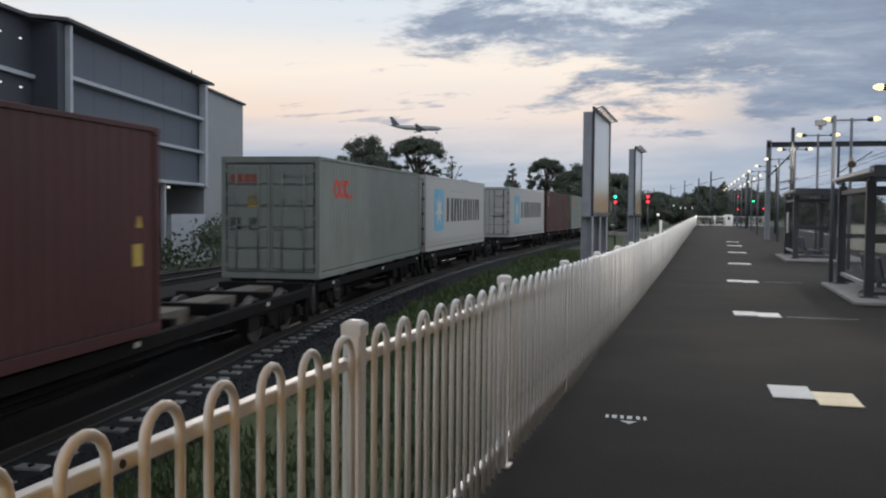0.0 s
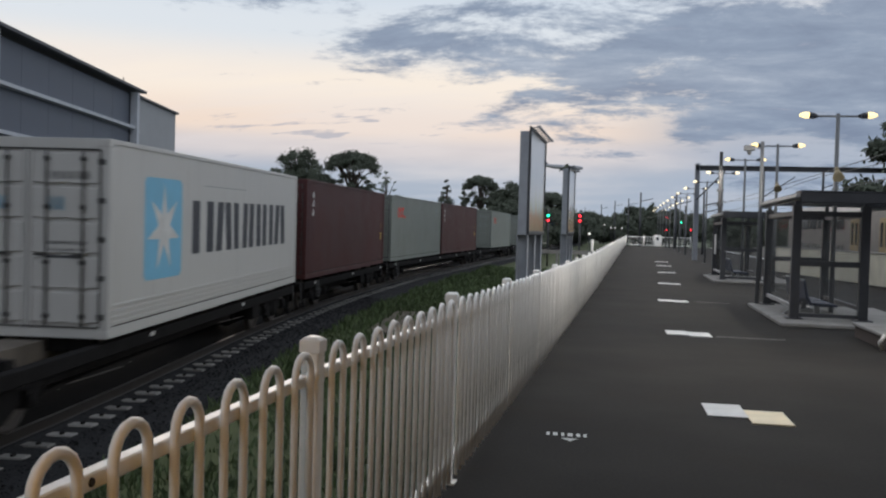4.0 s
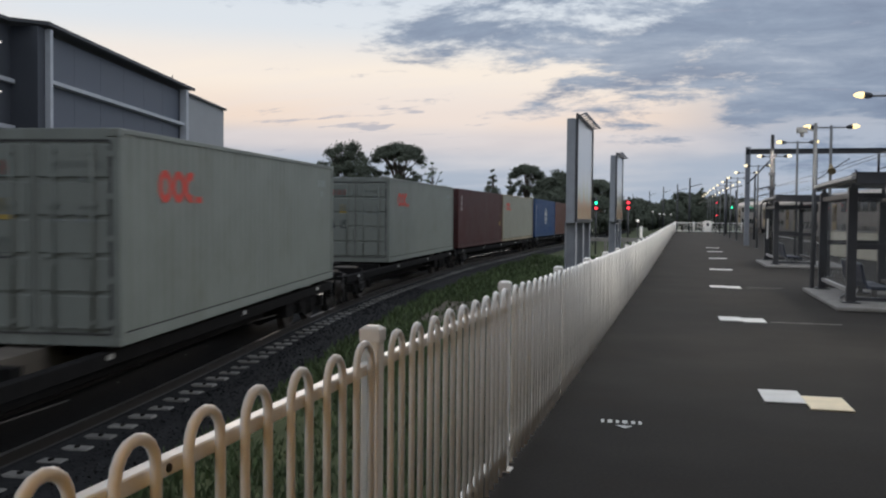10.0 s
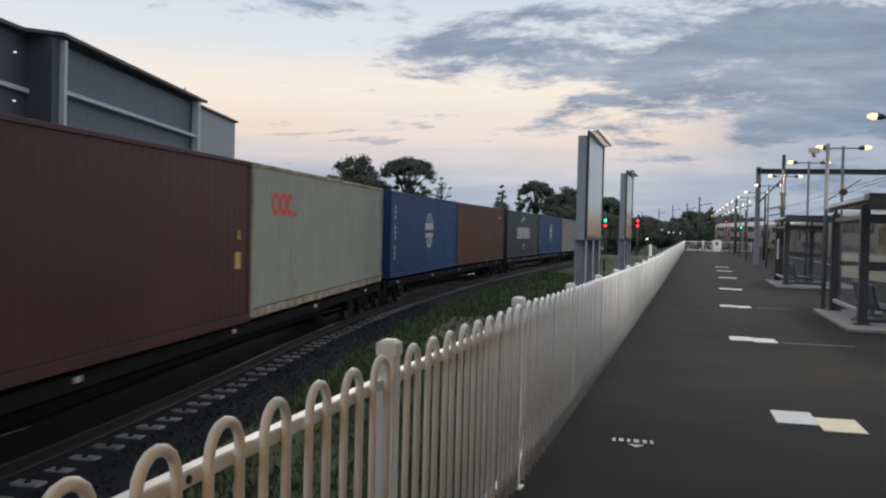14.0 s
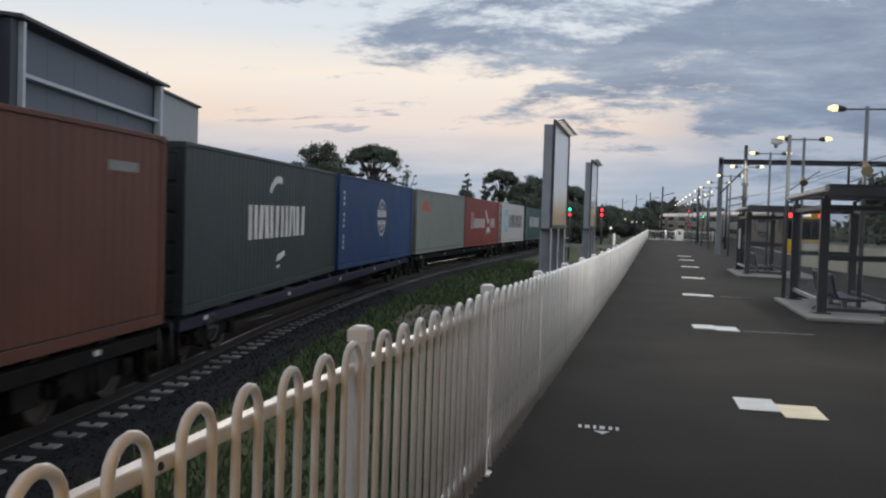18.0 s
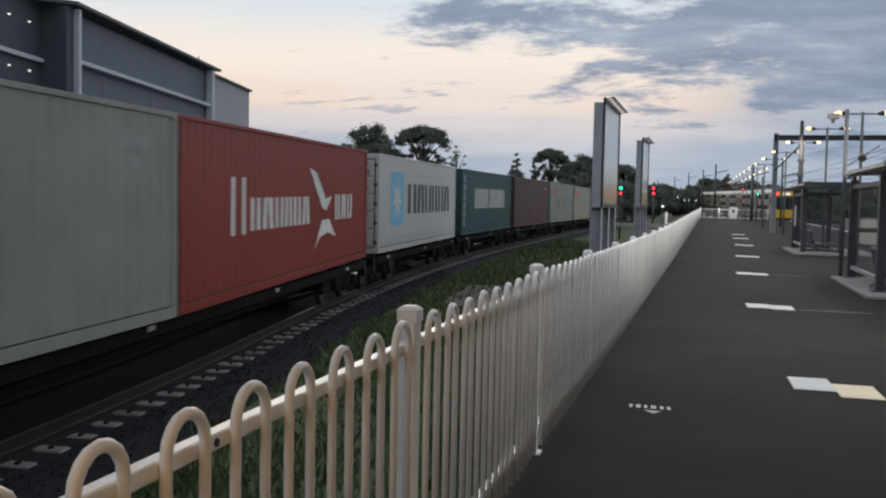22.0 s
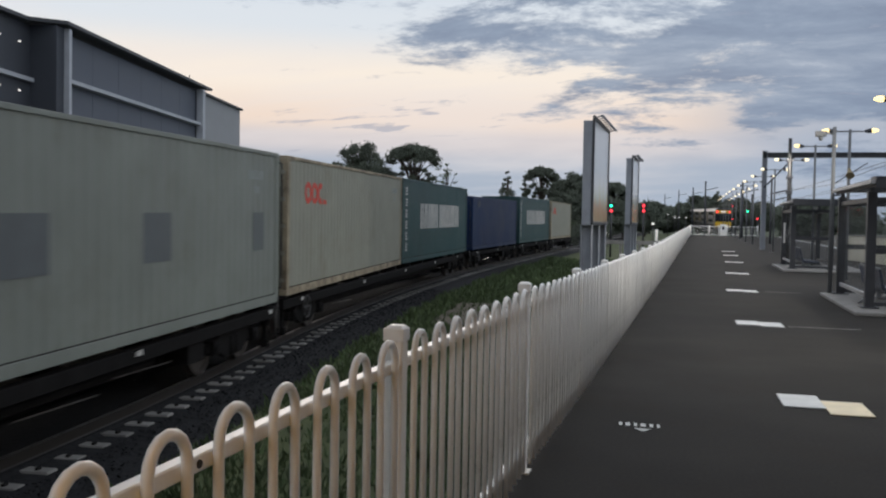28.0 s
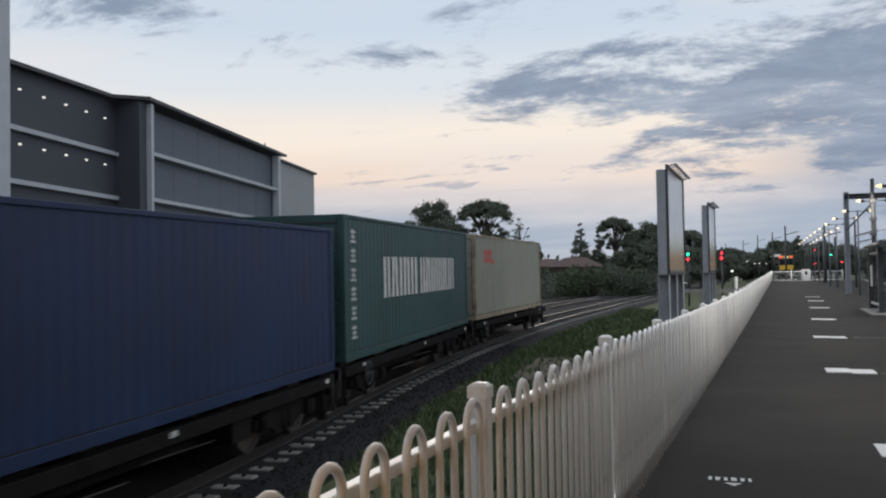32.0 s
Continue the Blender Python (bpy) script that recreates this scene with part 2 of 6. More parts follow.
M = {
    "asphalt": material("asphalt", (0.0302, 0.0282, 0.0256), 0.92, var=0.45, scale=0.7, fine=38, bump=0.8, bump_dist=0.006, spec=0.12, blotch=0.3),
    "tile_white": material("tile_white", (0.62, 0.62, 0.60), 0.7, var=0.15, scale=5),
    "tile_cream": material("tile_cream", (0.78, 0.67, 0.47), 0.7, var=0.15, scale=5),
    "road_paint": material("road_paint", (0.6, 0.6, 0.58), 0.75, var=0.3, scale=14),
    "fence_white": material("fence_white", (0.92, 0.905, 0.865), 0.32, var=0.08, scale=3.5, fine=40, bump=0.08, streak=0.10),
    "fence_post": material("fence_post", (0.88, 0.845, 0.775), 0.5, var=0.12, scale=4, streak=0.2),
    "concrete": material("concrete", (0.27, 0.26, 0.245), 0.85, var=0.25, scale=2.5, bump=0.3, blotch=0.4),
    "grey_steel": material("grey_steel", (0.28, 0.30, 0.335), 0.5, var=0.22, scale=2.2, streak=0.35),
    "galv": material("galv", (0.38, 0.39, 0.40), 0.45, metal=0.6, var=0.2, scale=6),
    "dark_steel": material("dark_steel", (0.046, 0.048, 0.054), 0.5, var=0.25, scale=4),
    "rail": material("rail", (0.024, 0.021, 0.019), 0.35, metal=0.0, var=0.2, scale=8),
    "sleeper": material("sleeper", (0.15, 0.147, 0.14), 0.85, var=0.3, scale=4, island=0.25),
    "sleeper_old": material("sleeper_old", (0.055, 0.050, 0.045), 0.9, var=0.3, scale=4, island=0.25),
    "pale_pole": material("pale_pole", (0.15, 0.155, 0.16), 0.7, var=0.15, scale=3, streak=0.2),
    "lamp_pole": material("lamp_pole", (0.16, 0.165, 0.17), 0.55, var=0.2, scale=3, streak=0.2),
    "ballast": material("ballast", (0.0175, 0.0182, 0.0200), 0.9, var=0.35, scale=9, fine=30, bump=1.0, bump_dist=0.03, spec=0.12),
    "grass": material("grass", (0.074, 0.095, 0.046), 0.9, var=0.45, scale=1.2, fine=25, bump=0.8, bump_dist=0.03, tint=(0.078, 0.088, 0.042), spec=0.15),
    "blade": material("blade", (0.061, 0.092, 0.036), 0.85, var=0.35, scale=2.0, bump=0, island=0.35),
    "dirt": material("dirt", (0.085, 0.070, 0.050), 0.95, var=0.35, scale=2.0, bump=0.6, bump_dist=0.02),
    "ground": material("ground", (0.062, 0.070, 0.044), 0.95, var=0.4, scale=0.3, fine=6, bump=0.5, bump_dist=0.03, tint=(0.08, 0.10, 0.05)),
    "maroon": material("maroon", (0.068, 0.0235, 0.0235), 0.55, var=0.2, scale=1.2, streak=0.35, blotch=0.3, spec=0.28),
    "red": material("red", (0.200, 0.034, 0.027), 0.5, var=0.18, scale=1.2, streak=0.3, blotch=0.25, spec=0.28),
    "brown": material("brown", (0.080, 0.043, 0.037), 0.55, var=0.2, scale=1.2, streak=0.35, blotch=0.3, spec=0.28),
    "orange_brown": material("orange_brown", (0.104, 0.042, 0.029), 0.55, var=0.2, scale=1.2, streak=0.3, blotch=0.25, spec=0.28),
    "pale_grey": material("pale_grey", (0.206, 0.226, 0.208), 0.55, var=0.16, scale=1.0, streak=0.28, spec=0.3, blotch=0.35),
    "dirty_cream": material("dirty_cream", (0.275, 0.280, 0.236), 0.6, var=0.16, scale=0.9, streak=0.30, spec=0.3, blotch=0.45),
    "rust_frame": material("rust_frame", (0.16, 0.116, 0.076), 0.75, var=0.4, scale=3.0, tint=(0.36, 0.31, 0.22), streak=0.4),
    "reefer_white": material("reefer_white", (0.465, 0.465, 0.45), 0.45, var=0.08, scale=0.8, streak=0.2, blotch=0.12),
    "sea_green": material("sea_green", (0.028, 0.071, 0.074), 0.5, var=0.2, scale=1.2, streak=0.35, blotch=0.4, spec=0.28),
    "deep_blue": material("deep_blue", (0.010, 0.050, 0.150), 0.5, var=0.2, scale=1.2, streak=0.3, blotch=0.25, spec=0.28),
    "navy": material("navy", (0.011, 0.027, 0.080), 0.55, var=0.25, scale=1.2, streak=0.5, blotch=0.4, spec=0.28),
    "slate": material("slate", (0.0298, 0.0425, 0.0467), 0.5, var=0.2, scale=1.2, streak=0.25, blotch=0.25, spec=0.28),
    "mark_white": material("mark_white", (0.56, 0.56, 0.544), 0.6, var=0.2, scale=3),
    "mark_red": material("mark_red", (0.58, 0.055, 0.035), 0.6, var=0.15, scale=3),
    "mark_dark": material("mark_dark", (0.030, 0.034, 0.045), 0.6, var=0.15, scale=3),
    "mark_blue": material("mark_blue", (0.16, 0.42, 0.60), 0.55, var=0.12, scale=3),
    "mark_yellow": material("mark_yellow", (0.47, 0.33, 0.07), 0.6, var=0.15, scale=6),
    "mark_grey": material("mark_grey", (0.24, 0.27, 0.27), 0.6, var=0.2, scale=5),
    "cream_wall": material("cream_wall", (0.60, 0.57, 0.46), 0.8, var=0.2, scale=1.5, streak=0.3),
    "wagon": material("wagon", (0.0150, 0.0145, 0.0148), 0.85, var=0.4, scale=2.5, bump=0.3, spec=0.06),
    "wagon_blue": material("wagon_blue", (0.018, 0.018, 0.036), 0.75, var=0.3, scale=2.5, spec=0.25),
    "rail_shine": material("rail_shine", (0.30, 0.29, 0.28), 0.38, metal=0.9, var=0.15, scale=8, bump=0),
    "patch_paint": material("patch_paint", (0.100, 0.114, 0.122), 0.6, var=0.2, scale=3),
    "hardware": material("hardware", (0.055, 0.055, 0.056), 0.6, metal=0.3, var=0.3, scale=8),
    "grime": material("grime", (0.022, 0.020, 0.018), 0.9, var=0.4, scale=1.5, spec=0.1),
    "deck": material("deck", (0.12, 0.105, 0.088), 0.8, var=0.3, scale=2.5, bump=0.3),
    "wheel": material("wheel", (0.10, 0.09, 0.085), 0.5, metal=0.6, var=0.3, scale=6),
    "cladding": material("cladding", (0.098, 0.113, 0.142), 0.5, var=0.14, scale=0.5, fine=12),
    # cladding colour with shade mixed in, for recessed, side and under faces
    "cladding_shade": material("cladding_shade", (0.060, 0.066, 0.080), 0.6, var=0.14, scale=0.5, fine=12),
    "cladding_pale": material("cladding_pale", (0.35, 0.36, 0.37), 0.6, var=0.12, scale=0.5, fine=12),
    "white_steel": material("white_steel", (0.50, 0.52, 0.55), 0.5, var=0.12, scale=2),
    "silver_train": material("silver_train", (0.078, 0.082, 0.086), 0.38, metal=0.5, var=0.12, scale=1.5),
    "train_yellow": material("train_yellow", (0.74, 0.46, 0.03), 0.5, var=0.12, scale=2),
    "train_door": material("train_door", (0.20, 0.14, 0.045), 0.5, var=0.15, scale=2),
    "horn": material("horn", (0.26, 0.21, 0.12), 0.6, var=0.15, scale=5),
    "train_glass": material("train_glass", (0.018, 0.02, 0.024), 0.12, var=0.1, bump=0),
    "black": material("black", (0.028, 0.028, 0.029), 0.6, var=0.2),
    "bark": material("bark", (0.07, 0.055, 0.045), 0.9, var=0.35, scale=4, bump=0.6, bump_dist=0.02),
    "leaf": material("leaf", (0.125, 0.150, 0.105), 0.8, var=0.2, scale=0.5, bump=0, island=0.25, spec=0.1),
    "leaf_dark": material("leaf_dark", (0.105, 0.120, 0.092), 0.8, var=0.2, scale=0.5, bump=0, island=0.2, spec=0.1),
    "shrub": material("shrub", (0.066, 0.088, 0.048), 0.85, var=0.25, scale=0.8, bump=0, island=0.25, spec=0.1),
    "roof_tile": material("roof_tile", (0.095, 0.058, 0.048), 0.8, var=0.25, scale=3, bump=0.4, bump_dist=0.02),
    "brick": material("brick", (0.070, 0.052, 0.045), 0.85, var=0.25, scale=5),
    "poster": None,
    "pane": glass_like("pane", (0.20, 0.21, 0.21), 0.08, 0.08),
    "lamp_glow": glowing("lamp_glow", (1.0, 0.74, 0.34), 1.7),
    "lamp_glow_cool": glowing("lamp_glow_cool", (1.0, 0.82, 0.54), 1.6),
    "white_glow": glowing("white_glow", (1.0, 0.93, 0.85), 0.75),
    "red_glow": glowing("red_glow", (1.0, 0.035, 0.05), 2.6),
    "green_glow": glowing("green_glow", (0.02, 0.9, 0.42), 3.5),
    "plane_white": material("plane_white", (0.42, 0.42, 0.45), 0.4, var=0.05, scale=0.1, bump=0),
    "plane_dark": material("plane_dark", (0.10, 0.11, 0.15), 0.4, var=0.1, scale=0.2, bump=0),
    "seat_blue": material("seat_blue", (0.03, 0.04, 0.07), 0.5, var=0.2),
    "wire": material("wire", (0.05, 0.05, 0.05), 0.5, metal=0.3, bump=0),
}


def poster_material():
    """A faded poster: pale sheet, with blurred green shapes and a painted warm train reflection towards its foot."""
    mt = bpy.data.materials.new("poster")
    mt.use_nodes = True
    nt = mt.node_tree
    N, L = nt.nodes.new, nt.links.new
    b = nt.nodes["Principled BSDF"]
    tc, sp, no, add, r = N("ShaderNodeTexCoord"), N("ShaderNodeSeparateXYZ"), N("ShaderNodeTexNoise"), N("ShaderNodeMath"), N("ShaderNodeValToRGB")
    no.inputs["Scale"].default_value = 1.2
    add.operation = "MULTIPLY_ADD"
    add.inputs[1].default_value = 0.35
    L(tc.outputs["Generated"], sp.inputs[0])
    L(tc.outputs["Object"], no.inputs["Vector"])
    L(no.outputs[0], add.inputs[0])
    L(sp.outputs[2], add.inputs[2])
    e = r.color_ramp.elements
    # the warm low stops paint in the passenger train's mirrored light
    stops = [(0.12, (0.50, 0.44, 0.30)), (0.30, (0.50, 0.34, 0.23)), (0.42, (0.40, 0.41, 0.30)), (0.55, (0.43, 0.435, 0.42)), (0.85, (0.47, 0.48, 0.49))]
    while len(e) < len(stops):
        e.new(0.5)
    for el, (p, c) in zip(e, stops):
        el.position, el.color = p, (*c, 1)
    L(add.outputs[0], r.inputs[0])
    L(r.outputs[0], b.inputs["Base Color"])
    b.inputs["Roughness"].default_value = 0.16
    return mt


M["poster"] = poster_material()


# ---- mesh helpers ----
def add_box(bm, x0, y0, z0, x1, y1, z1, m=None):
    vs = [bm.verts.new((x, y, z)) for z in (z0, z1) for x, y in ((x0, y0), (x1, y0), (x1, y1), (x0, y1))]
    for f in ((3, 2, 1, 0), (4, 5, 6, 7), (0, 1, 5, 4), (1, 2, 6, 5), (2, 3, 7, 6), (3, 0, 4, 7)):
        bm.faces.new([vs[i] for i in f])
    if m is not None:
        for v in vs:
            v.co = m @ v.co
    return vs


def add_tube(bm, p0, p1, r0, r1=None, n=8, cap=True):
    p0, p1 = Vector(p0), Vector(p1)
    r1 = r0 if r1 is None else r1
    d = (p1 - p0).normalized()
    a = d.orthogonal().normalized()
    b = d.cross(a)
    rings = []
    for p, r in ((p0, r0), (p1, r1)):
        rings.append([bm.verts.new(p + r * (math.cos(2 * math.pi * i / n) * a + math.sin(2 * math.pi * i / n) * b)) for i in range(n)])
    for i in range(n):
        f = bm.faces.new((rings[0][i], rings[0][(i + 1) % n], rings[1][(i + 1) % n], rings[1][i]))
        f.smooth = n > 5
    if cap:
        bm.faces.new(rings[0][::-1])
        bm.faces.new(rings[1])


def add_path_tube(bm, pts, r, n=8):
    """A bent round bar along the points."""
    pts = [Vector(p) for p in pts]
    rings = []
    a = None
    for i, p in enumerate(pts):
        d = (pts[min(i + 1, len(pts) - 1)] - pts[max(i - 1, 0)]).normalized()
        a = d.orthogonal().normalized() if a is None else (a - a.dot(d) * d).normalized()
        b = d.cross(a)
        rings.append([bm.verts.new(p + r * (math.cos(2 * math.pi * k / n) * a + math.sin(2 * math.pi * k / n) * b)) for k in range(n)])
    for q, w in zip(rings, rings[1:]):
        for k in range(n):
            bm.faces.new((q[k], q[(k + 1) % n], w[(k + 1) % n], w[k])).smooth = True
    bm.faces.new(rings[0][::-1])
    bm.faces.new(rings[-1])


def add_poly(bm, pts, depth=None):
    """A flat polygon, or with depth (a vector) a solid slab of it."""
    vs = [bm.verts.new(p) for p in pts]
    if depth is None:
        bm.faces.new(vs)
        return
    d = Vector(depth)
    ws = [bm.verts.new(Vector(p) + d) for p in pts]
    bm.faces.new(vs[::-1])
    bm.faces.new(ws)
    for i in range(len(vs)):
        j = (i + 1) % len(vs)
        bm.faces.new((vs[i], vs[j], ws[j], ws[i]))


def bevelled(bm, w=0.01, seg=1):
    bmesh.ops.recalc_face_normals(bm, faces=bm.faces)
    bmesh.ops.bevel(bm, geom=list(bm.edges), offset=w, segments=seg, affect="EDGES", profile=0.5)
    return bm


def finish(name, bm, mat, fix=True):
    if fix:
        bmesh.ops.recalc_face_normals(bm, faces=bm.faces)
    me = bpy.data.meshes.new(name)
    bm.to_mesh(me)
    bm.free()
    me.materials.append(M[mat] if isinstance(mat, str) else mat)
    return me


def part(name, bm, mat, parent, label="", m=None):
    me = bm if isinstance(bm, bpy.types.Mesh) else finish(name, bm, mat)
    ob = new(name, me)
    ob.parent = parent
    if m is not None:
        ob.matrix_basis = m
    return tagged(ob, label) if label else ob


def thing(name, label, category, group="", at=None, kind=""):
    ob = new(name)
    ob.empty_display_size = 0.2
    if at is not None:
        ob.matrix_basis = at
    return tagged(ob, label, category, group, kind)


def solid(name, bm, mat, label, category, group="", kind="", at=None):
    ob = new(name, finish(name, bm, mat))
    if at is not None:
        ob.matrix_basis = at
    return tagged(ob, label, category, group, kind)


def BM():
    return bmesh.new()


# ---- the plan ----
def grade(y):
    """Slight rise of the railway with distance."""
    return float(np.interp(y, (0, 7, 13, 20, 30, 50, 70), (-0.22, -0.18, -0.11, 0.0, 0.09, 0.21, 0.29)))


def plat_z(y):
    return 0.0 if y < 30 else 0.36 * (y - 30) / 80 if y < 112 else 0.369


SIDE_Y = np.array((-80, -10, 4, 12, 20, 28, 36, 45, 60, 80, 110.0))
SIDE_X = np.array((2.887, -4.814, -6.527, -7.358, -8.506, -9.461, -10.125, -10.56, -10.777, -10.99, -11.475))


def bends(k, v):
    """Second derivatives of the smooth curve through the knots."""
    n, h = len(k), np.diff(k)
    a, r = np.eye(n), np.zeros(n)
    for i in range(1, n - 1):
        a[i, i - 1], a[i, i], a[i, i + 1] = h[i - 1], 2 * (h[i - 1] + h[i]), h[i]
        r[i] = 6 * ((v[i + 1] - v[i]) / h[i] - (v[i] - v[i - 1]) / h[i - 1])
    return np.linalg.solve(a, r)


SIDE_M = bends(SIDE_Y, SIDE_X)


def side_x(y):
    """Near side of the freight train: a gentle curve that straightens out along the platform."""
    if y > 110:
        return float(SIDE_X[-1] - 0.016 * (y - 110))
    i = int(np.clip(np.searchsorted(SIDE_Y, y) - 1, 0, len(SIDE_Y) - 2))
    d = SIDE_Y[i + 1] - SIDE_Y[i]
    p, q = (SIDE_Y[i + 1] - y) / d, (y - SIDE_Y[i]) / d
    return float(p * SIDE_X[i] + q * SIDE_X[i + 1] + ((p ** 3 - p) * SIDE_M[i] + (q ** 3 - q) * SIDE_M[i + 1]) * d * d / 6)


def build_line():
    pts, s = [], 0.0
    ys = [-80 + 0.5 * i for i in range(1100)]
    prev = None
    for y in ys:
        p = (side_x(y), y)
        if prev:
            s += math.dist(p, prev)
        prev = p
        pts.append((s, p[0], p[1]))
    s0 = next(q[0] for q in pts if abs(q[2]) < 1e-6)
    return np.array([(a - s0 + 0.236, b, c) for a, b, c in pts])


LINE = build_line()
RAIL_TOP = -0.945


def on_line(s, off=-1.24):
    """Place on the freight track at s metres along it (0 beside the camera), off metres to the right of the near side; and the yaw."""
    x, y = np.interp(s, LINE[:, 0], LINE[:, 1]), np.interp(s, LINE[:, 0], LINE[:, 2])
    x2, y2 = np.interp(s + 1, LINE[:, 0], LINE[:, 1]), np.interp(s + 1, LINE[:, 0], LINE[:, 2])
    d = Vector((x2 - x, y2 - y)).normalized()
    return x + off * d.y, y - off * d.x, math.degrees(math.atan2(-d.x, d.y))


FENCE_X = -1.08


# ---- ground, platform and tracks ----
GROUND_Z = -1.75


def strip(name, left, right, ys, z, mat, label, category, zfun=None, drop=0.0):
    """A sheet between two lines x = left(y) and x = right(y)."""
    bm = BM()
    rows = []
    for y in ys:
        l, r = left(y), right(y)
        rows.append([bm.verts.new((l + (r - l) * k / 6, y, z - drop * (k / 6 - 0.5) + (zfun(y) if zfun else 0) + random.uniform(-0.015, 0.015) * (0 < k < 6))) for k in range(7)])
    for a, b in zip(rows, rows[1:]):
        for k in range(6):
            bm.faces.new((a[k], a[k + 1], b[k + 1], b[k]))
    return solid(name, bm, mat, label, category, kind="structure")


def build_ground():
    bm = BM()
    add_poly(bm, [(-3500, -1500, GROUND_Z), (3500, -1500, GROUND_Z), (3500, 4500, GROUND_Z), (-3500, 4500, GROUND_Z)])
    solid("ground", bm, "ground", "dark earth and rough grass reaching to the horizon", "ground", kind="structure")
    ys = [-60 + 4 * i for i in range(80)]
    strip("grass_verge", lambda y: side_x(y) + 0.35, lambda y: -1.2, ys, -1.25, "grass", "rough green grass between the fence and the track", "grass", grade)
    strip("ballast_bed", lambda y: side_x(y) - (12.0 if y < 50 else 8.0), lambda y: side_x(y) + 0.45, ys, -1.125, "ballast", "dark crushed stone ballast under the rails", "ballast", grade)
    strip("ballast_shoulder", lambda y: side_x(y) + 0.45, lambda y: side_x(y) + 1.0, ys, -1.19, "ballast", "sloping shoulder of dark crushed stone", "ballast", grade, 0.13)
    strip("dirt_patch", lambda y: side_x(y) + 2.0, lambda y: side_x(y) + 4.0, [24, 25, 26, 27, 28, 29, 30], -1.20, "dirt", "bare brown dirt patch in the grass", "dirt", grade)


def edge_x(y):
    """The platform's right-hand edge, beside the passenger track."""
    return 10.4 - 0.013 * y


def build_platform():
    bm = BM()
    ys = [-30 + 5 * i for i in range(13)] + [30 + 8 * i for i in range(1, 11)] + [112]
    ys = sorted(set(ys))
    rows = [[bm.verts.new((x, y, plat_z(y))) for x in (-1.22, 1, 3, 6, edge_x(y))] for y in ys]
    for a, b in zip(rows, rows[1:]):
        for k in range(4):
            bm.faces.new((a[k], a[k + 1], b[k + 1], b[k]))
    for k in (0, -1):
        low = [bm.verts.new((r[k].co.x, r[k].co.y, GROUND_Z)) for r in rows]
        for i in range(len(rows) - 1):
            bm.faces.new((rows[i][k], rows[i + 1][k], low[i + 1], low[i]))
    solid("platform", bm, "asphalt", "dark worn asphalt railway platform", "platform", kind="structure")
    # white line along the far edge
    bm = BM()
    for a, b in zip(ys, ys[1:]):
        add_poly(bm, [(edge_x(a) - 0.42, a, plat_z(a) + 0.005), (edge_x(a) - 0.1, a, plat_z(a) + 0.005), (edge_x(b) - 0.1, b, plat_z(b) + 0.005), (edge_x(b) - 0.42, b, plat_z(b) + 0.005)])
    solid("edge_line", bm, "road_paint", "white painted line along the platform edge", "line", kind="structure")


TILE_ROWS = [(0.735, 9.16), (0.60, 16.25), (0.66, 24.25), (0.86, 32.7), (1.06, 41.5), (1.17, 49.5), (1.22, 55.7)]


def build_tiles():
    def slab(mat):
        bm = BM()
        add_box(bm, 0, -0.31, 0, 0.365, 0.31, 0.016)
        return finish("slab", bevelled(bm, 0.005), mat)
    white, cream = slab("tile_white"), slab("tile_cream")
    for x, y in TILE_ROWS:
        t = thing("paving_marker", "pair of pale square slabs set in the asphalt", "paving slab", "slab pairs along the platform", pose(x, y, plat_z(y) + 0.001, 0, 0, 1.5))
        part("slab", white, None, t, "white slab", pose(0, 0, 0))
        part("slab", cream if y < 10 else white, None, t, "", pose(0.36, -0.25 if y < 10 else -0.14, 0))
    # small stencilled mark: a row of plain bars over a triangle
    t = thing("stencil_mark", "small worn white stencil mark on the asphalt", "marking", at=pose(0, 7.5, 0.006))
    x = -0.62
    for w in (0.03, 0.045, 0.03, 0.05, 0.035, 0.03):
        bm = BM()
        add_poly(bm, [(x, 0.06, 0), (x + w * 0.85, 0.06, 0), (x + w * 0.85 - 0.008, 0.18, 0), (x - 0.008, 0.18, 0)])
        part("bar", bm, "road_paint", t)
        x += w + 0.022
    bm = BM()
    add_poly(bm, [(-0.42, -0.12, 0), (-0.36, -0.01, 0), (-0.50, -0.01, 0)])
    part("triangle", bm, "road_paint", t)
    bm = BM()
    for y, x0, x1 in ((16.0, 1.4, 2.5), (24.2, 1.55, 2.4)):
        add_poly(bm, [(x0, y - 0.03, 0.004), (x1, y - 0.03, 0.004), (x1, y + 0.03, 0.004), (x0, y + 0.03, 0.004)])
    solid("joint_line", bm, "concrete", "thin pale sealed joint in the asphalt", "joint", kind="structure")


def rail_profile(off, z, h=0.16):
    return [(off - 0.07, z - h), (off + 0.07, z - h), (off + 0.07, z - h + 0.012), (off + 0.012, z - h + 0.03), (off + 0.012, z - 0.04), (off + 0.035, z - 0.03), (off + 0.035, z), (off - 0.035, z), (off - 0.035, z - 0.03), (off - 0.012, z - 0.04), (off - 0.012, z - h + 0.03), (off - 0.07, z - h + 0.012)]


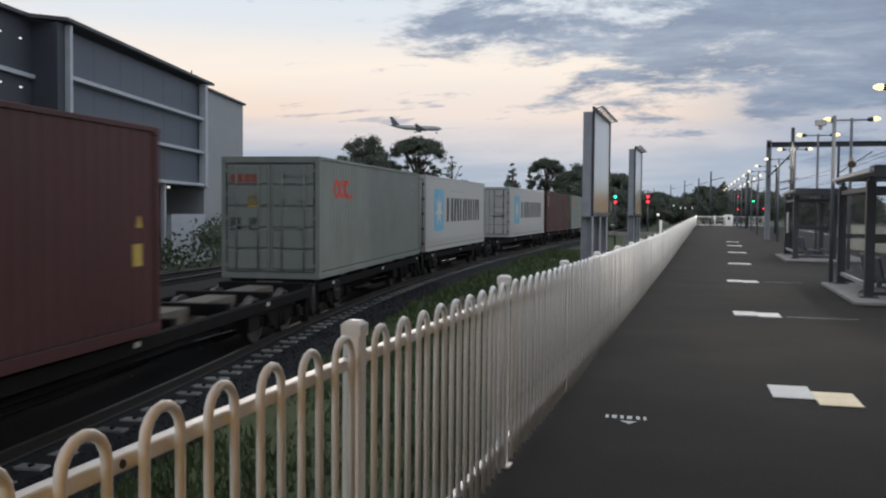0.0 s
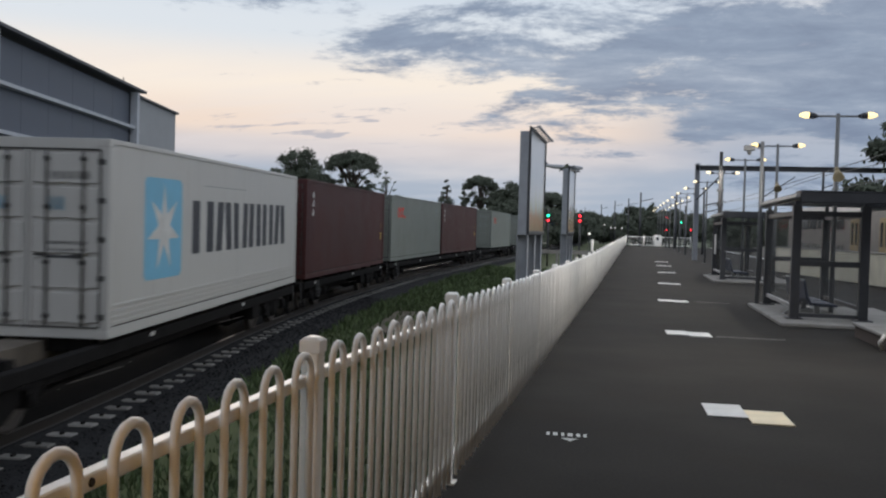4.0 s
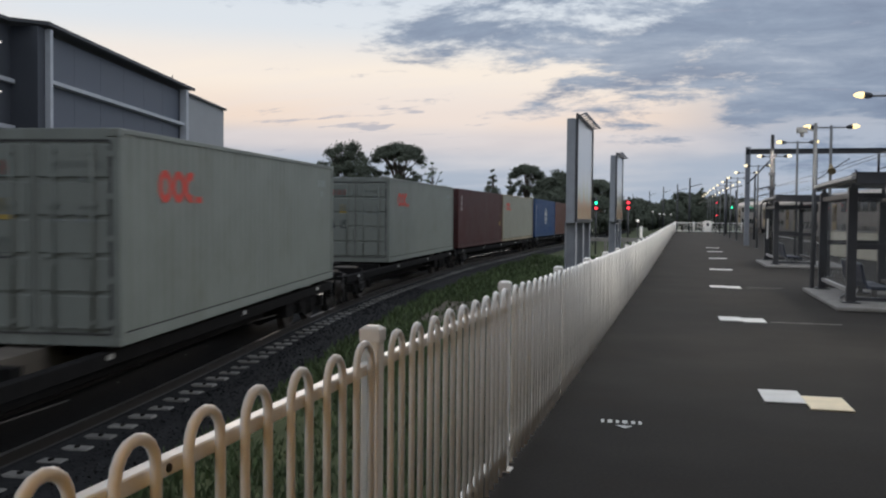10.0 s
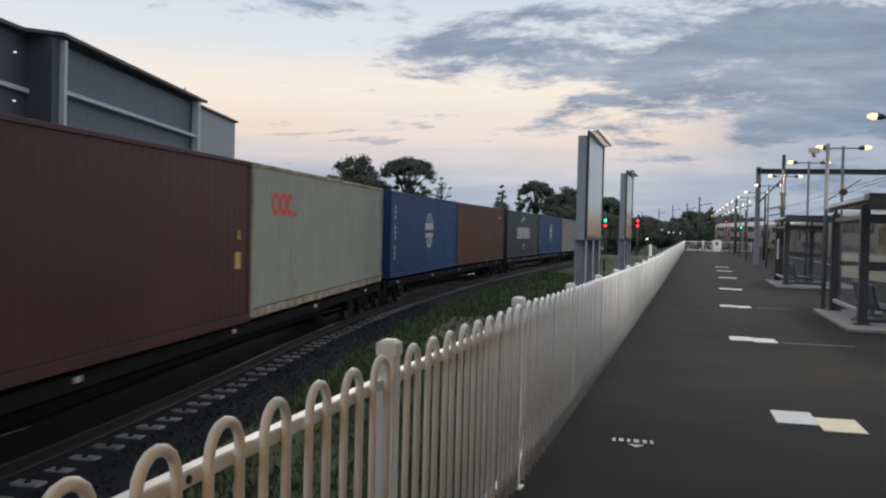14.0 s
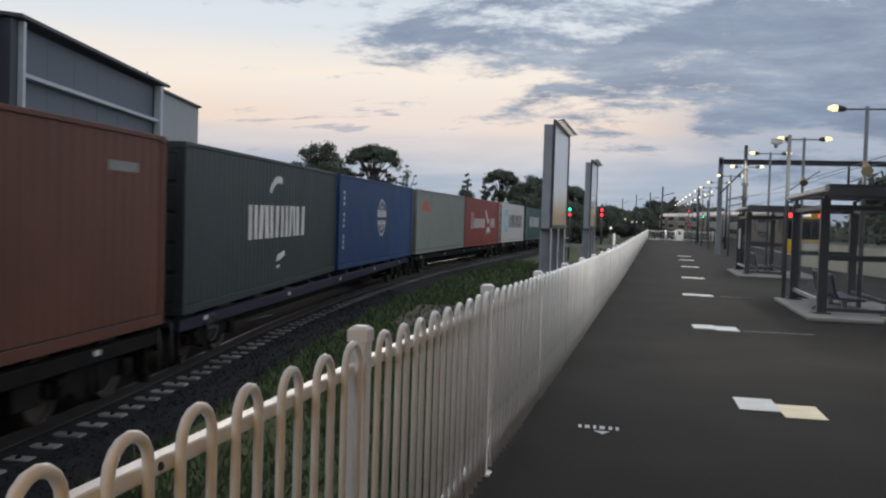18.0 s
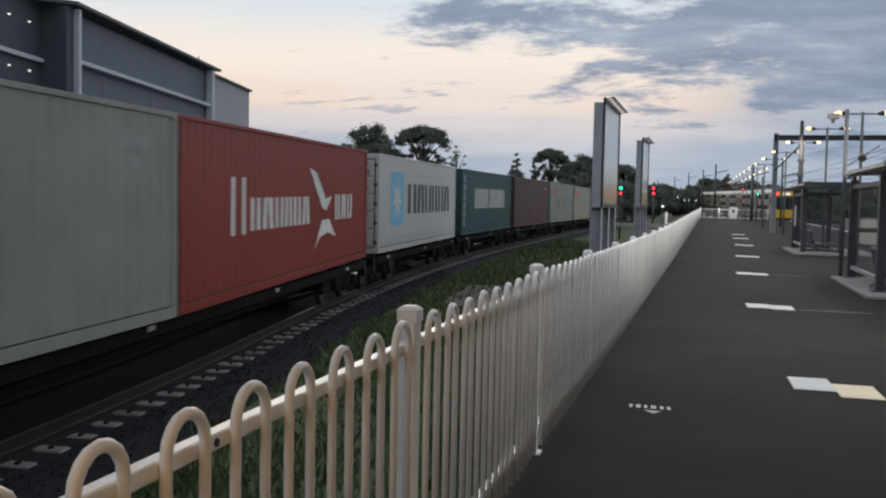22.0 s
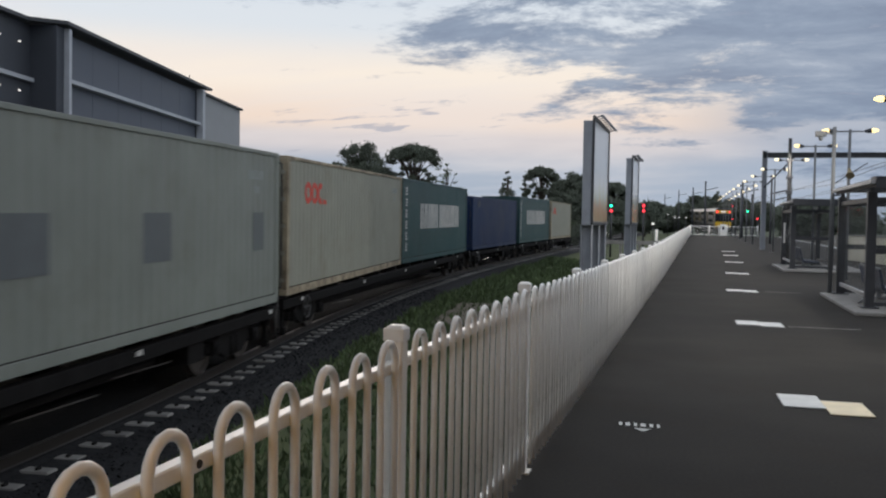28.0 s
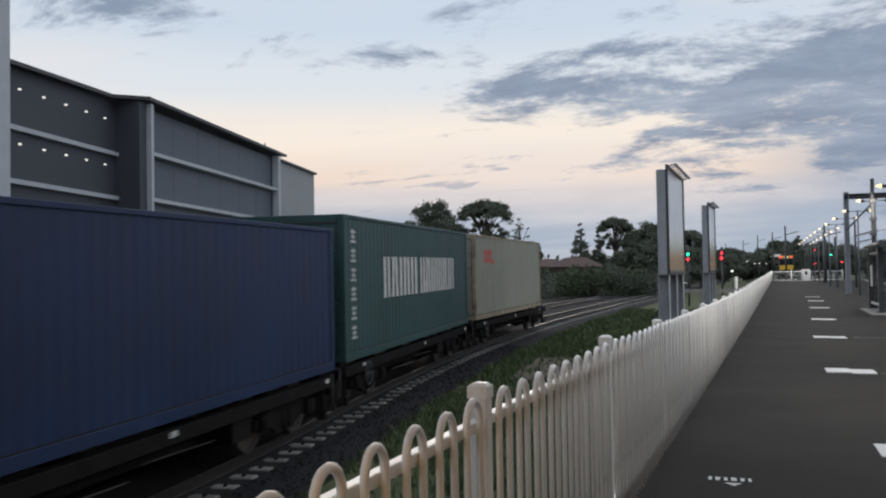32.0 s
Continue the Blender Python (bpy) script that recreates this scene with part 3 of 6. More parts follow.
def build_track(lateral, s_list, sleepers, mat="sleeper"):
    t = thing("railway_track", "steel rails on pale concrete sleepers in dark ballast", "track", "freight tracks", kind="structure")
    for side in (-0.75, 0.75):
        bm = BM()
        rings = []
        for s in s_list:
            y = on_line(s)[1]
            ring = []
            for o, z in rail_profile(side, RAIL_TOP + grade(y)):
                x, yy, _ = on_line(s, lateral + o)
                ring.append(bm.verts.new((x, yy, z)))
            rings.append(ring)
        for a, b in zip(rings, rings[1:]):
            for k in range(12):
                bm.faces.new((a[k], a[(k + 1) % 12], b[(k + 1) % 12], b[k])).material_index = int(k == 6)
        part("rail", bm, "rail", t).data.materials.append(M["rail_shine"])
    if sleepers:
        bm = BM()
        add_box(bm, -1.27, -0.115, -0.2, 1.27, 0.115, 0)
        me = finish("sleeper", bevelled(bm, 0.02), mat)
        bm = BM()
        add_box(bm, -0.022, -0.05, -0.005, 0.022, 0.03, 0.03)
        clip = finish("rail_clip", bevelled(bm, 0.008), "wagon")
        s = sleepers[0]
        while s < sleepers[1]:
            x, y, yaw = on_line(s, lateral)
            ob = part("sleeper", me, None, t, "", pose(x, y, RAIL_TOP - 0.155 + grade(y) + random.uniform(-0.02, 0.005), 0, 0, yaw + random.uniform(-0.6, 0.6)))
            if mat == "sleeper" and s < 42:
                part("rail_clip", clip, None, ob, "", pose(1.09, 0, 0))
            s += 0.59
    return t


def build_tracks():
    near = [-20 + 2 * i for i in range(90)]
    build_track(-1.24, near, (2, 90))
    build_track(-5.4, near, (4, 75), "sleeper_old")
    build_track(-9.6, near, None)
    for lat in (-1.24, -5.4):
        bm = BM()
        rows = []
        for s in [-20 + 1.5 * i for i in range(110)]:
            y = on_line(s)[1]
            row = []
            for o, dz in ((-1.4, -0.05), (-0.8, 0.012), (-0.4, 0.0), (0.0, 0.015), (0.4, 0.0), (0.84, 0.012), (0.95, -0.02)):
                x, yy, _a = on_line(s, lat + o + random.uniform(-0.03, 0.03))
                row.append(bm.verts.new((x, yy, RAIL_TOP - 0.15 + grade(y) + dz)))
            rows.append(row)
        for p, q in zip(rows, rows[1:]):
            for k in range(6):
                bm.faces.new((p[k], p[k + 1], q[k + 1], q[k]))
        solid("ballast_fill", bm, "ballast", "dark crushed stone heaped over the sleepers between the rails", "ballast", kind="structure")
    # stones thrown over the ballast shoulder
    bm = BM()
    for _ in range(5200):
        s = random.uniform(5, 34)
        x, y, _a = on_line(s, random.uniform(0.08, 0.95))
        r = random.uniform(0.015, 0.035)
        z = (-1.115 if x < side_x(y) + 0.45 else -1.115 - 0.24 * (x - side_x(y) - 0.45)) + grade(y)
        c = [Vector((random.uniform(-1, 1), random.uniform(-1, 1), random.uniform(-0.3, 1))).normalized() * r for _ in range(4)]
        vs = [bm.verts.new(Vector((x, y, z + r * 0.4)) + q) for q in c]
        for f in ((0, 1, 2), (0, 1, 3), (1, 2, 3), (0, 2, 3)):
            bm.faces.new([vs[i] for i in f])
    solid("ballast_stones", bm, "ballast", "loose dark crushed stones beside the sleepers", "stones", kind="stuff")


def build_grass():
    rnd = random.Random(5)
    vs, fs = [], []
    for _ in range(42000):
        y = 3 + 60 * rnd.random() ** 1.6
        lo, hi = side_x(y) + 0.95, -1.3
        x = rnd.uniform(lo, hi)
        if 24 < y < 30 and side_x(y) + 2.0 < x < side_x(y) + 4.0 and rnd.random() < 0.8:
            continue
        dens = noise.noise(Vector((x * 0.35, y * 0.2, 3)))
        if dens < -0.12 - 0.25 * rnd.random():
            continue
        h = rnd.uniform(0.05, 0.16) * (1.0 + 1.2 * max(0, dens)) * (1 + y / 60)
        w = rnd.uniform(0.008, 0.02) * (1 + y / 18)
        a = rnd.uniform(0, 6.28)
        z = -1.25 + grade(y)
        dx, dy = math.cos(a) * w, math.sin(a) * w
        lx, ly = rnd.uniform(-0.6, 0.6) * h, rnd.uniform(-0.6, 0.6) * h
        i = len(vs)
        vs += [(x - dx, y - dy, z), (x + dx, y + dy, z), (x + lx * 0.4 + dx * 0.6, y + ly * 0.4, z + h * 0.6), (x + lx, y + ly, z + h)]
        fs += [(i, i + 1, i + 2), (i, i + 2, i + 3)]
    me = bpy.data.meshes.new("grass_blades")
    me.from_pydata(vs, [], fs)
    me.materials.append(M["blade"])
    tagged(new("grass_blades", me), "uneven tufts of green grass on the verge", "grass", kind="stuff")


# ---- hoop-topped fence ----
POST_Y0, POST_STEP = 3.275, 2.637


def build_fence():
    rail_h, hoop_h = 1.095, 1.198
    # one hoop: two legs joined by a round top
    gap = 0.145
    bm = BM()
    arc = [(0, gap / 2 * -math.cos(math.pi * i / 8), hoop_h - gap / 2 + gap / 2 * math.sin(math.pi * i / 8)) for i in range(9)]
    add_path_tube(bm, [(0, -gap / 2, 0.03)] + arc + [(0, gap / 2, 0.03)], 0.0138, 8)
    hoop = finish("hoop", bm, "fence_white")
    bm = BM()
    arc = [(0, gap / 2 * -math.cos(math.pi * i / 4), hoop_h - gap / 2 + gap / 2 * math.sin(math.pi * i / 4)) for i in range(5)]
    add_path_tube(bm, [(0, -gap / 2, 0.03)] + arc + [(0, gap / 2, 0.03)], 0.0138, 5)
    hoop_far = finish("hoop", bm, "fence_white")
    bm = BM()
    add_box(bm, -0.035, -0.035, 0, 0.035, 0.035, 1.19)
    bevelled(bm, 0.006)
    post = finish("post", bm, "fence_post")
    bm = BM()
    add_box(bm, -0.040, -0.040, 1.185, 0.040, 0.040, 1.232)
    vs = add_box(bm, -0.038, -0.038, 1.232, 0.038, 0.038, 1.244)
    for v in vs[4:]:
        v.co.x *= 0.6
        v.co.y *= 0.6
    cap = finish("post_cap", bevelled(bm, 0.0025), "fence_white")
    bm = BM()
    add_box(bm, -0.06, -0.06, 0, 0.06, 0.06, 0.015)
    foot = finish("foot_plate", bevelled(bm, 0.003), "fence_post")
    bm = BM()
    add_box(bm, -0.020, 0.036, rail_h - 0.02, 0.020, POST_STEP - 0.036, rail_h + 0.02)
    bevelled(bm, 0.004)
    rail_top = finish("top_rail", bm, "fence_white")
    bm = BM()
    add_box(bm, -0.020, 0.036, 0.13, 0.020, POST_STEP - 0.036, 0.17)
    bevelled(bm, 0.004)
    rail_low = finish("bottom_rail", bm, "fence_white")
    bm = BM()
    add_box(bm, -0.022, 0.0365, -0.03, 0.022, 0.075, 0.03)
    add_tube(bm, (0.022, 0.06, 0), (0.03, 0.06, 0), 0.009, n=6)
    clip = finish("bracket", bm, "fence_post")
    bm = BM()
    add_tube(bm, (0.012, 0, 0), (0.0165, 0, 0), 0.011, 0.009, n=8)
    bolt = finish("bolt", bm, "black")
    n_hoops = 9

    def dip(y):
        return float(np.interp(y, (-4, 0.6, 3.3, 5.9, 8.6, 11.2, 13.8, 18), (-0.03, -0.02, 0.0, 0.002, -0.026, -0.045, -0.058, -0.085)))

    for i in range(-3, 43):
        y = POST_Y0 + POST_STEP * i
        z0, z1 = plat_z(y) + dip(y), plat_z(y + POST_STEP) + dip(y + POST_STEP)
        f = thing("fence_panel", "cream-white hoop-topped steel fence panel with a capped post", "fence", "fence along the platform", pose(FENCE_X, y, z0, math.degrees(math.atan2(z1 - z0, POST_STEP))))
        back = pose(-0.036, 0.0, 0)
        p = part("post", post, None, f, "", back)
        part("post_cap", cap, None, p)
        part("foot_plate", foot, None, p)
        part("top_rail", rail_top, None, f, "", pose(-0.036, 0, 0))
        part("bottom_rail", rail_low, None, f, "", pose(-0.036, 0, 0))
        if i < 4:
            part("bolt", bolt, None, f, "dark rail bolt", pose(-0.028, 1.19, rail_h))
        if i < 10:
            for z in (rail_h, 0.15):
                part("bracket", clip, None, f, "", pose(-0.036, 0, z))
        for k in range(n_hoops):
            part("hoop", hoop if i < 7 else hoop_far, None, f, "", pose(0, 0.19 + 0.2825 * k, random.uniform(-0.004, 0.004), random.uniform(-0.25, 0.25), 0, random.uniform(-2, 2)))


def build_end_gate():
    """White railings and gate across the far end of the platform."""
    y = 110.5
    z = plat_z(y)
    spans = [(-1.0, 1.0), (1.05, 2.1), (3.0, 6.3)]
    for a, b in spans:
        f = thing("end_railing", "white tubular railing across the platform end", "railing", "platform end railings", pose(a, y, z))
        for x in (0, b - a):
            bm = BM()
            add_tube(bm, (x, 0, 0), (x, 0, 1.25), 0.05)
            part("post", bm, "fence_white", f)
        for h in (0.15, 1.1):
            bm = BM()
            add_tube(bm, (0, 0, h), (b - a, 0, h), 0.035)
            part("rail", bm, "fence_white", f)
        for k in range(int((b - a) / 0.16)):
            bm = BM()
            add_tube(bm, (0.16 * (k + 0.5), 0, 0.15), (0.16 * (k + 0.5), 0, 1.1), 0.012, n=5)
            part("bar", bm, "fence_white", f)
    f = thing("gate_panel", "solid white gate panel with a small dark notice", "gate", at=pose(2.2, y, z))
    bm = BM()
    add_box(bm, 0, -0.04, 0.05, 0.75, 0.04, 1.35)
    part("panel", bevelled(bm, 0.01), "fence_white", f)
    bm = BM()
    add_box(bm, 0.25, -0.05, 0.75, 0.5, -0.041, 1.1)
    part("notice", bm, "mark_dark", f)


# ---- freight train ----
SPEED = 10.11
C_L, C_W, C_H = 12.19, 2.44, 2.896
CENTRES = [5.83, 26.71, 39.9, 58.95, 72.33, 86.06, 98.63, 118.24, 137.76, 151.14, 163.54, 176.95, 189.25, 202.38, 215.01, 228.26, 240.51, 254.21, 267.79, 280.91, 293.95, 307.07, 319.39, 333.03, 346.18, 359.6]
KINDS = ["maroon", "ribbon_grey", "star_reefer", "star_reefer", "maroon", "ribbon_grey", "maroon", "ribbon_grey", "ribbon_grey", "maroon", "ribbon_cream", "globe_blue", "rust", "slate", "globe_blue", "ribbon_grey", "red_bird", "star_reefer", "green", "brown", "patched_grey", "ribbon_cream", "green", "navy", "green", "ribbon_cream"]
PAINT = {"maroon": "maroon", "brown": "brown", "ribbon_grey": "pale_grey", "ribbon_cream": "dirty_cream", "star_reefer": "reefer_white", "globe_blue": "deep_blue", "rust": "orange_brown", "slate": "slate", "red_bird": "red", "green": "sea_green", "patched_grey": "pale_grey", "navy": "navy"}
LABEL = {
    "brown": "dull brown corrugated steel shipping container",
    "maroon": "maroon corrugated steel shipping container with white side marks", "ribbon_grey": "pale grey corrugated shipping container with a red mark", "ribbon_cream": "dirty cream corrugated shipping container with rust runs and a red mark",
    "star_reefer": "white refrigerated container with a pale blue square and dark lettering bars", "globe_blue": "bright blue corrugated container with a white round mark", "rust": "rust-orange corrugated steel shipping container",
    "slate": "dark slate corrugated container with bold white lettering bars", "red_bird": "red corrugated container with white lettering strokes", "green": "sea-green corrugated container with white lettering bars",
    "patched_grey": "dirty pale grey container with darker repair patches", "navy": "faded navy blue corrugated shipping container"}
_cache = {}


def cached(key, make):
    if key not in _cache:
        _cache[key] = make()
    return _cache[key]


def corrugated(L, H, pitch=0.278, depth=0.011, flat=0.35):
    """Pressed wall in the plane x = 0 from y = 0..L, z = 0..H, hollows going to -x."""
    bm = BM()
    ys, x = [], []
    n = int(L / pitch)
    p = L / n
    for i in range(n):
        for f, d in ((0.0, 0), (flat * 0.5, 0), (flat * 0.5 + 0.16, -depth), (0.5 + flat * 0.5, -depth), (0.66 + flat * 0.5, 0)):
            ys.append((i + min(f, 1)) * p)
            x.append(d)
    ys.append(L)
    x.append(0)
    lo = [bm.verts.new((a, b, 0)) for a, b in zip(x, ys)]
    hi = [bm.verts.new((a, b, H)) for a, b in zip(x, ys)]
    for i in range(len(lo) - 1):
        bm.faces.new((lo[i], lo[i + 1], hi[i + 1], hi[i]))
    return bm


def height_of(kind):
    return 2.591 if kind == "navy" else C_H


def shell(kind):
    """Meshes of one container; local y runs along the train, x to the platform, z up from the floor."""
    paint = PAINT[kind]
    edge = "rust_frame" if kind == "ribbon_cream" else paint
    reefer = kind == "star_reefer"
    hw, L, H = C_W / 2, C_L, height_of(kind)

    def frame_side(sx, low):
        bm = BM()
        z0, z1 = (0.0, 0.16) if low else (H - 0.07, H)
        add_box(bm, sx * hw - 0.05 * (sx > 0), -L / 2 + 0.1, z0, sx * hw + 0.05 * (sx < 0), L / 2 - 0.1, z1)
        return bm

    out = {}
    for name in ("top_rail", "bottom_rail"):
        for sx in (1, -1):
            out[name, sx] = cached((paint, name, sx), lambda: finish(name, bevelled(frame_side(sx, name == "bottom_rail"), 0.006), edge))

    def side(sx):
        if reefer:
            bm = BM()
            add_box(bm, sx * (hw - 0.06), -L / 2 + 0.12, 0.15, sx * (hw - 0.018), L / 2 - 0.12, H - 0.06)
            return bm
        bm = corrugated(L - 0.26, H - 0.22)
        for v in bm.verts:
            v.co = Vector((sx * (hw - 0.022 + v.co.x), v.co.y - L / 2 + 0.13, v.co.z + 0.155))
        return bm
    out["side_wall"] = cached((paint, "side", 1), lambda: finish("side_wall", side(1), paint))
    out["side_wall_far"] = cached((paint, "side", -1), lambda: finish("side_wall", side(-1), paint))

    def roof():
        bm = corrugated(L - 0.2, C_W - 0.1, depth=0.02)
        for v in bm.verts:
            v.co = Vector((v.co.z - hw + 0.05, v.co.y - L / 2 + 0.1, H - 0.03 + v.co.x))
        return bm
    out["roof"] = cached((paint, "roof"), lambda: finish("roof", roof(), paint))

    def floor():
        bm = BM()
        add_box(bm, -hw + 0.05, -L / 2 + 0.05, 0.03, hw - 0.05, L / 2 - 0.05, 0.12)
        return bm
    out["floor"] = cached((paint, "floor"), lambda: finish("floor", floor(), paint))

    def blind_end():
        bm = corrugated(C_W - 0.3, H - 0.3, pitch=0.28, depth=0.04)
        for v in bm.verts:
            v.co = Vector((v.co.y - hw + 0.15, L / 2 - 0.05 + v.co.x, v.co.z + 0.15))
        return bm
    out["end_wall"] = cached((paint, "end"), lambda: finish("end_wall", blind_end(), paint))

    def door():
        bm = BM()
        hh = H - 0.34
        # five pressed panels standing proud of a sunk sheet, inside a rim
        add_box(bm, -0.555, -0.005, 0, 0.555, 0.025, hh)
        for x in (-0.555, 0.505):
            add_box(bm, x, -0.030, 0, x + 0.05, -0.006, hh)
        return bm

    def panel():
        bm = BM()
        step = (H - 0.37) / 5
        vs = add_box(bm, -0.49, -0.006, 0.02, 0.49, -0.034, step - 0.03)
        for v in vs:
            if v.co.y < -0.03:
                v.co.z += 0.02 if v.co.z < step / 2 else -0.02
        for x in (-0.36, 0.06):
            add_box(bm, x, -0.052, 0.03, x + 0.3, -0.02, 0.055)
        return bm
    out["door_panel"] = cached((paint, "panel"), lambda: finish("door_panel", panel(), paint))
    out["door"] = cached((paint, "door"), lambda: finish("door", door(), paint))

    def bars():
        bm = BM()
        for x in (0.0,):
            add_tube(bm, (x, -0.06, 0.02), (x, -0.06, H - 0.36), 0.017, n=6)
            for z in (0.12, 0.9, 1.7, H - 0.5):
                add_box(bm, x - 0.04, -0.075, z, x + 0.04, -0.025, z + 0.06)
            add_box(bm, x - 0.16, -0.085, 1.02, x + 0.02, -0.06, 1.06)
        return bm
    out["lock_bar"] = cached((paint, "bars", H), lambda: finish("lock_bar", bars(), "hardware" if reefer else paint))

    def corner_post():
        bm = BM()
        add_box(bm, -0.075, -0.075, 0.12, 0.075, 0.075, H - 0.12)
        return bevelled(bm, 0.008)
    out["corner_post"] = cached((paint, "post"), lambda: finish("corner_post", corner_post(), edge))

    def casting():
        bm = BM()
        add_box(bm, -0.09, -0.09, -0.06, 0.09, 0.09, 0.06)
        return bevelled(bm, 0.012)
    out["corner_casting"] = cached((paint, "cast"), lambda: finish("corner_casting", casting(), edge))

    def header():
        bm = BM()
        add_box(bm, -hw + 0.1, -L / 2 + 0.01, 0, hw - 0.1, -L / 2 + 0.1, 0.15)
        return bevelled(bm, 0.006)
    out["end_bar"] = cached((paint, "header"), lambda: finish("end_bar", header(), paint))

    def hinge():
        bm = BM()
        add_box(bm, -0.055, -0.022, -0.04, 0.055, 0.02, 0.04)
        return bm
    out["hinge"] = cached((paint, "hinge"), lambda: finish("hinge", hinge(), "hardware" if reefer else paint))
    return out


def flat_marks(quads, x=0.0, th=0.004):
    """Flat marks on the near side: each quad is a list of (y, z) points."""
    bm = BM()
    for q in quads:
        add_poly(bm, [(x, y, z) for y, z in q], (th, 0, 0))
    return bm


def bars_row(y0, z0, h, widths, gap, slant=0.0):
    out, y = [], y0
    for w in widths:
        out.append([(y, z0), (y + w, z0), (y + w + slant, z0 + h), (y + slant, z0 + h)])
        y += w + gap
    return out


def block_row(y0, z0, h, widths, gap):
    """Plain upright strokes, two to a letter's width, that keep the weight of the painted lettering."""
    out, y = [], y0
    for i, w in enumerate(widths):
        t = min(w * 0.36, 0.42)
        lean = (0.0, 0.10, -0.06, 0.04)[i % 4] * w
        if w < 0.3:
            out.append([(y, z0), (y + w, z0), (y + w, z0 + h), (y, z0 + h)])
        else:
            out.append([(y, z0), (y + t, z0), (y + t + lean, z0 + h), (y + lean, z0 + h)])
            out.append([(y + w - t, z0), (y + w, z0), (y + w - lean, z0 + h), (y + w - t - lean, z0 + h)])
        y += w + gap
    return out


def ring(cy, cz, r0, r1, a0=0, a1=360, n=24):
    out = []
    for i in range(n):
        a, b = radians(a0 + (a1 - a0) * i / n), radians(a0 + (a1 - a0) * (i + 1) / n)
        out.append([(cy + r0 * math.cos(a), cz + r0 * math.sin(a)), (cy + r1 * math.cos(a), cz + r1 * math.sin(a)), (cy + r1 * math.cos(b), cz + r1 * math.sin(b)), (cy + r0 * math.cos(b), cz + r0 * math.sin(b))])
    return out


def marks(kind):
    """(part name, material, quads) on the near side; y from -6.1 at the leading end to 6.1."""
    s = -C_L / 2
    if kind == "star_reefer":
        sq = [[(s + 1.36, 0.83), (s + 1.46, 0.75), (s + 2.98, 0.75), (s + 3.08, 0.83), (s + 3.08, 2.34), (s + 2.98, 2.42), (s + 1.46, 2.42), (s + 1.36, 2.34)]]
        c, z, star = s + 2.22, 1.58, []
        for i in range(7):
            a, d = radians(90 + i * 360 / 7), radians(90 + (i + 0.5) * 360 / 7)
            e = radians(90 + (i - 0.5) * 360 / 7)
            star.append([(c, z), (c + 0.27 * math.cos(e), z + 0.27 * math.sin(e)), (c + 0.74 * math.cos(a), z + 0.74 * math.sin(a)), (c + 0.27 * math.cos(d), z + 0.27 * math.sin(d))])
        return [("square_mark", "mark_blue", sq, 0.0), ("star_mark", "mark_white", star, 0.005), ("lettering", "mark_dark", block_row(s + 3.65, 1.10, 0.98, (1.25, 1.10, 0.98, 1.02, 0.98, 1.10), 0.16), 0.0),
                ("side_seam", "mark_grey", [[(s + 4.3, 2.36), (s + 7.2, 2.36), (s + 7.2, 2.375), (s + 4.3, 2.375)]], 0.0)]
    if kind in ("ribbon_grey", "ribbon_cream", "patched_grey"):
        q = ring(s + 1.5, 2.16, 0.13, 0.25, n=10) + ring(s + 2.0, 2.16, 0.13, 0.25, n=10) + ring(s + 2.48, 2.16, 0.12, 0.25, 60, 300, 8) + [[(s + 2.68, 1.92), (s + 2.95, 1.92), (s + 2.95, 2.02), (s + 2.68, 2.02)]]
        o = [("lettering", "mark_red", q, 0.0), ("lettering", "mark_grey", bars_row(s + 10.6, 2.35, 0.16, (0.12, 0.1, 0.12, 0.1, 0.12), 0.05) + bars_row(s + 10.9, 2.1, 0.13, (0.1, 0.1), 0.05), 0.0)]
        if kind == "patched_grey":
            o += [("repair_patch", "patch_paint", [[(s + a, 1.05), (s + b, 1.05), (s + b, 1.75), (s + a, 1.75)]], 0.0) for a, b in ((3.3, 4.4), (6.65, 7.5), (10.85, 11.4))]
        return o
    if kind == "globe_blue":
        c, z = s + 6.15, 1.60
        q = ring(c, z, 0.60, 0.67, 25, 155) + ring(c, z, 0.60, 0.67, 205, 335) + ring(c, z, 0.36, 0.42, 40, 140) + ring(c, z, 0.36, 0.42, 220, 320)
        for a in (70, 110, 250, 290):
            u, w = math.cos(radians(a)), math.sin(radians(a))
            q.append([(c + 0.40 * u - 0.025, z + 0.40 * w), (c + 0.40 * u + 0.025, z + 0.40 * w), (c + 0.62 * u + 0.025, z + 0.62 * w), (c + 0.62 * u - 0.025, z + 0.62 * w)])
        q += block_row(c - 0.74, z + 0.02, 0.25, (0.26, 0.26, 0.26, 0.26, 0.26), 0.045) + bars_row(c - 0.68, z - 0.27, 0.17, (0.13,) * 8, 0.045)
        v = [[(s + 0.55, z0), (s + 0.70, z0), (s + 0.70, z0 + 0.12), (s + 0.55, z0 + 0.12)] for z0 in [0.6 + 0.17 * k for k in range(11) if k not in (3, 7)]]
        return [("globe_mark", "mark_white", q, 0.0), ("lettering", "mark_white", v, 0.0)]
    if kind == "slate":
        q = block_row(s + 3.6, 1.16, 0.72, (0.62, 0.80, 0.66), 0.10) + block_row(s + 6.1, 1.16, 0.72, (0.62, 0.62, 0.78), 0.10)
        arc = ring(s + 5.9, 1.45, 0.95, 1.10, 75, 135, 8) + [[(s + 5.8, 0.60), (s + 6.5, 0.72), (s + 6.5, 0.84), (s + 5.85, 0.76)], [(s + 5.8, 0.45), (s + 6.05, 0.47), (s + 6.05, 0.53), (s + 5.8, 0.52)]]
        return [("lettering", "mark_white", q, 0.0), ("swoosh_mark", "mark_white", arc, 0.0)]
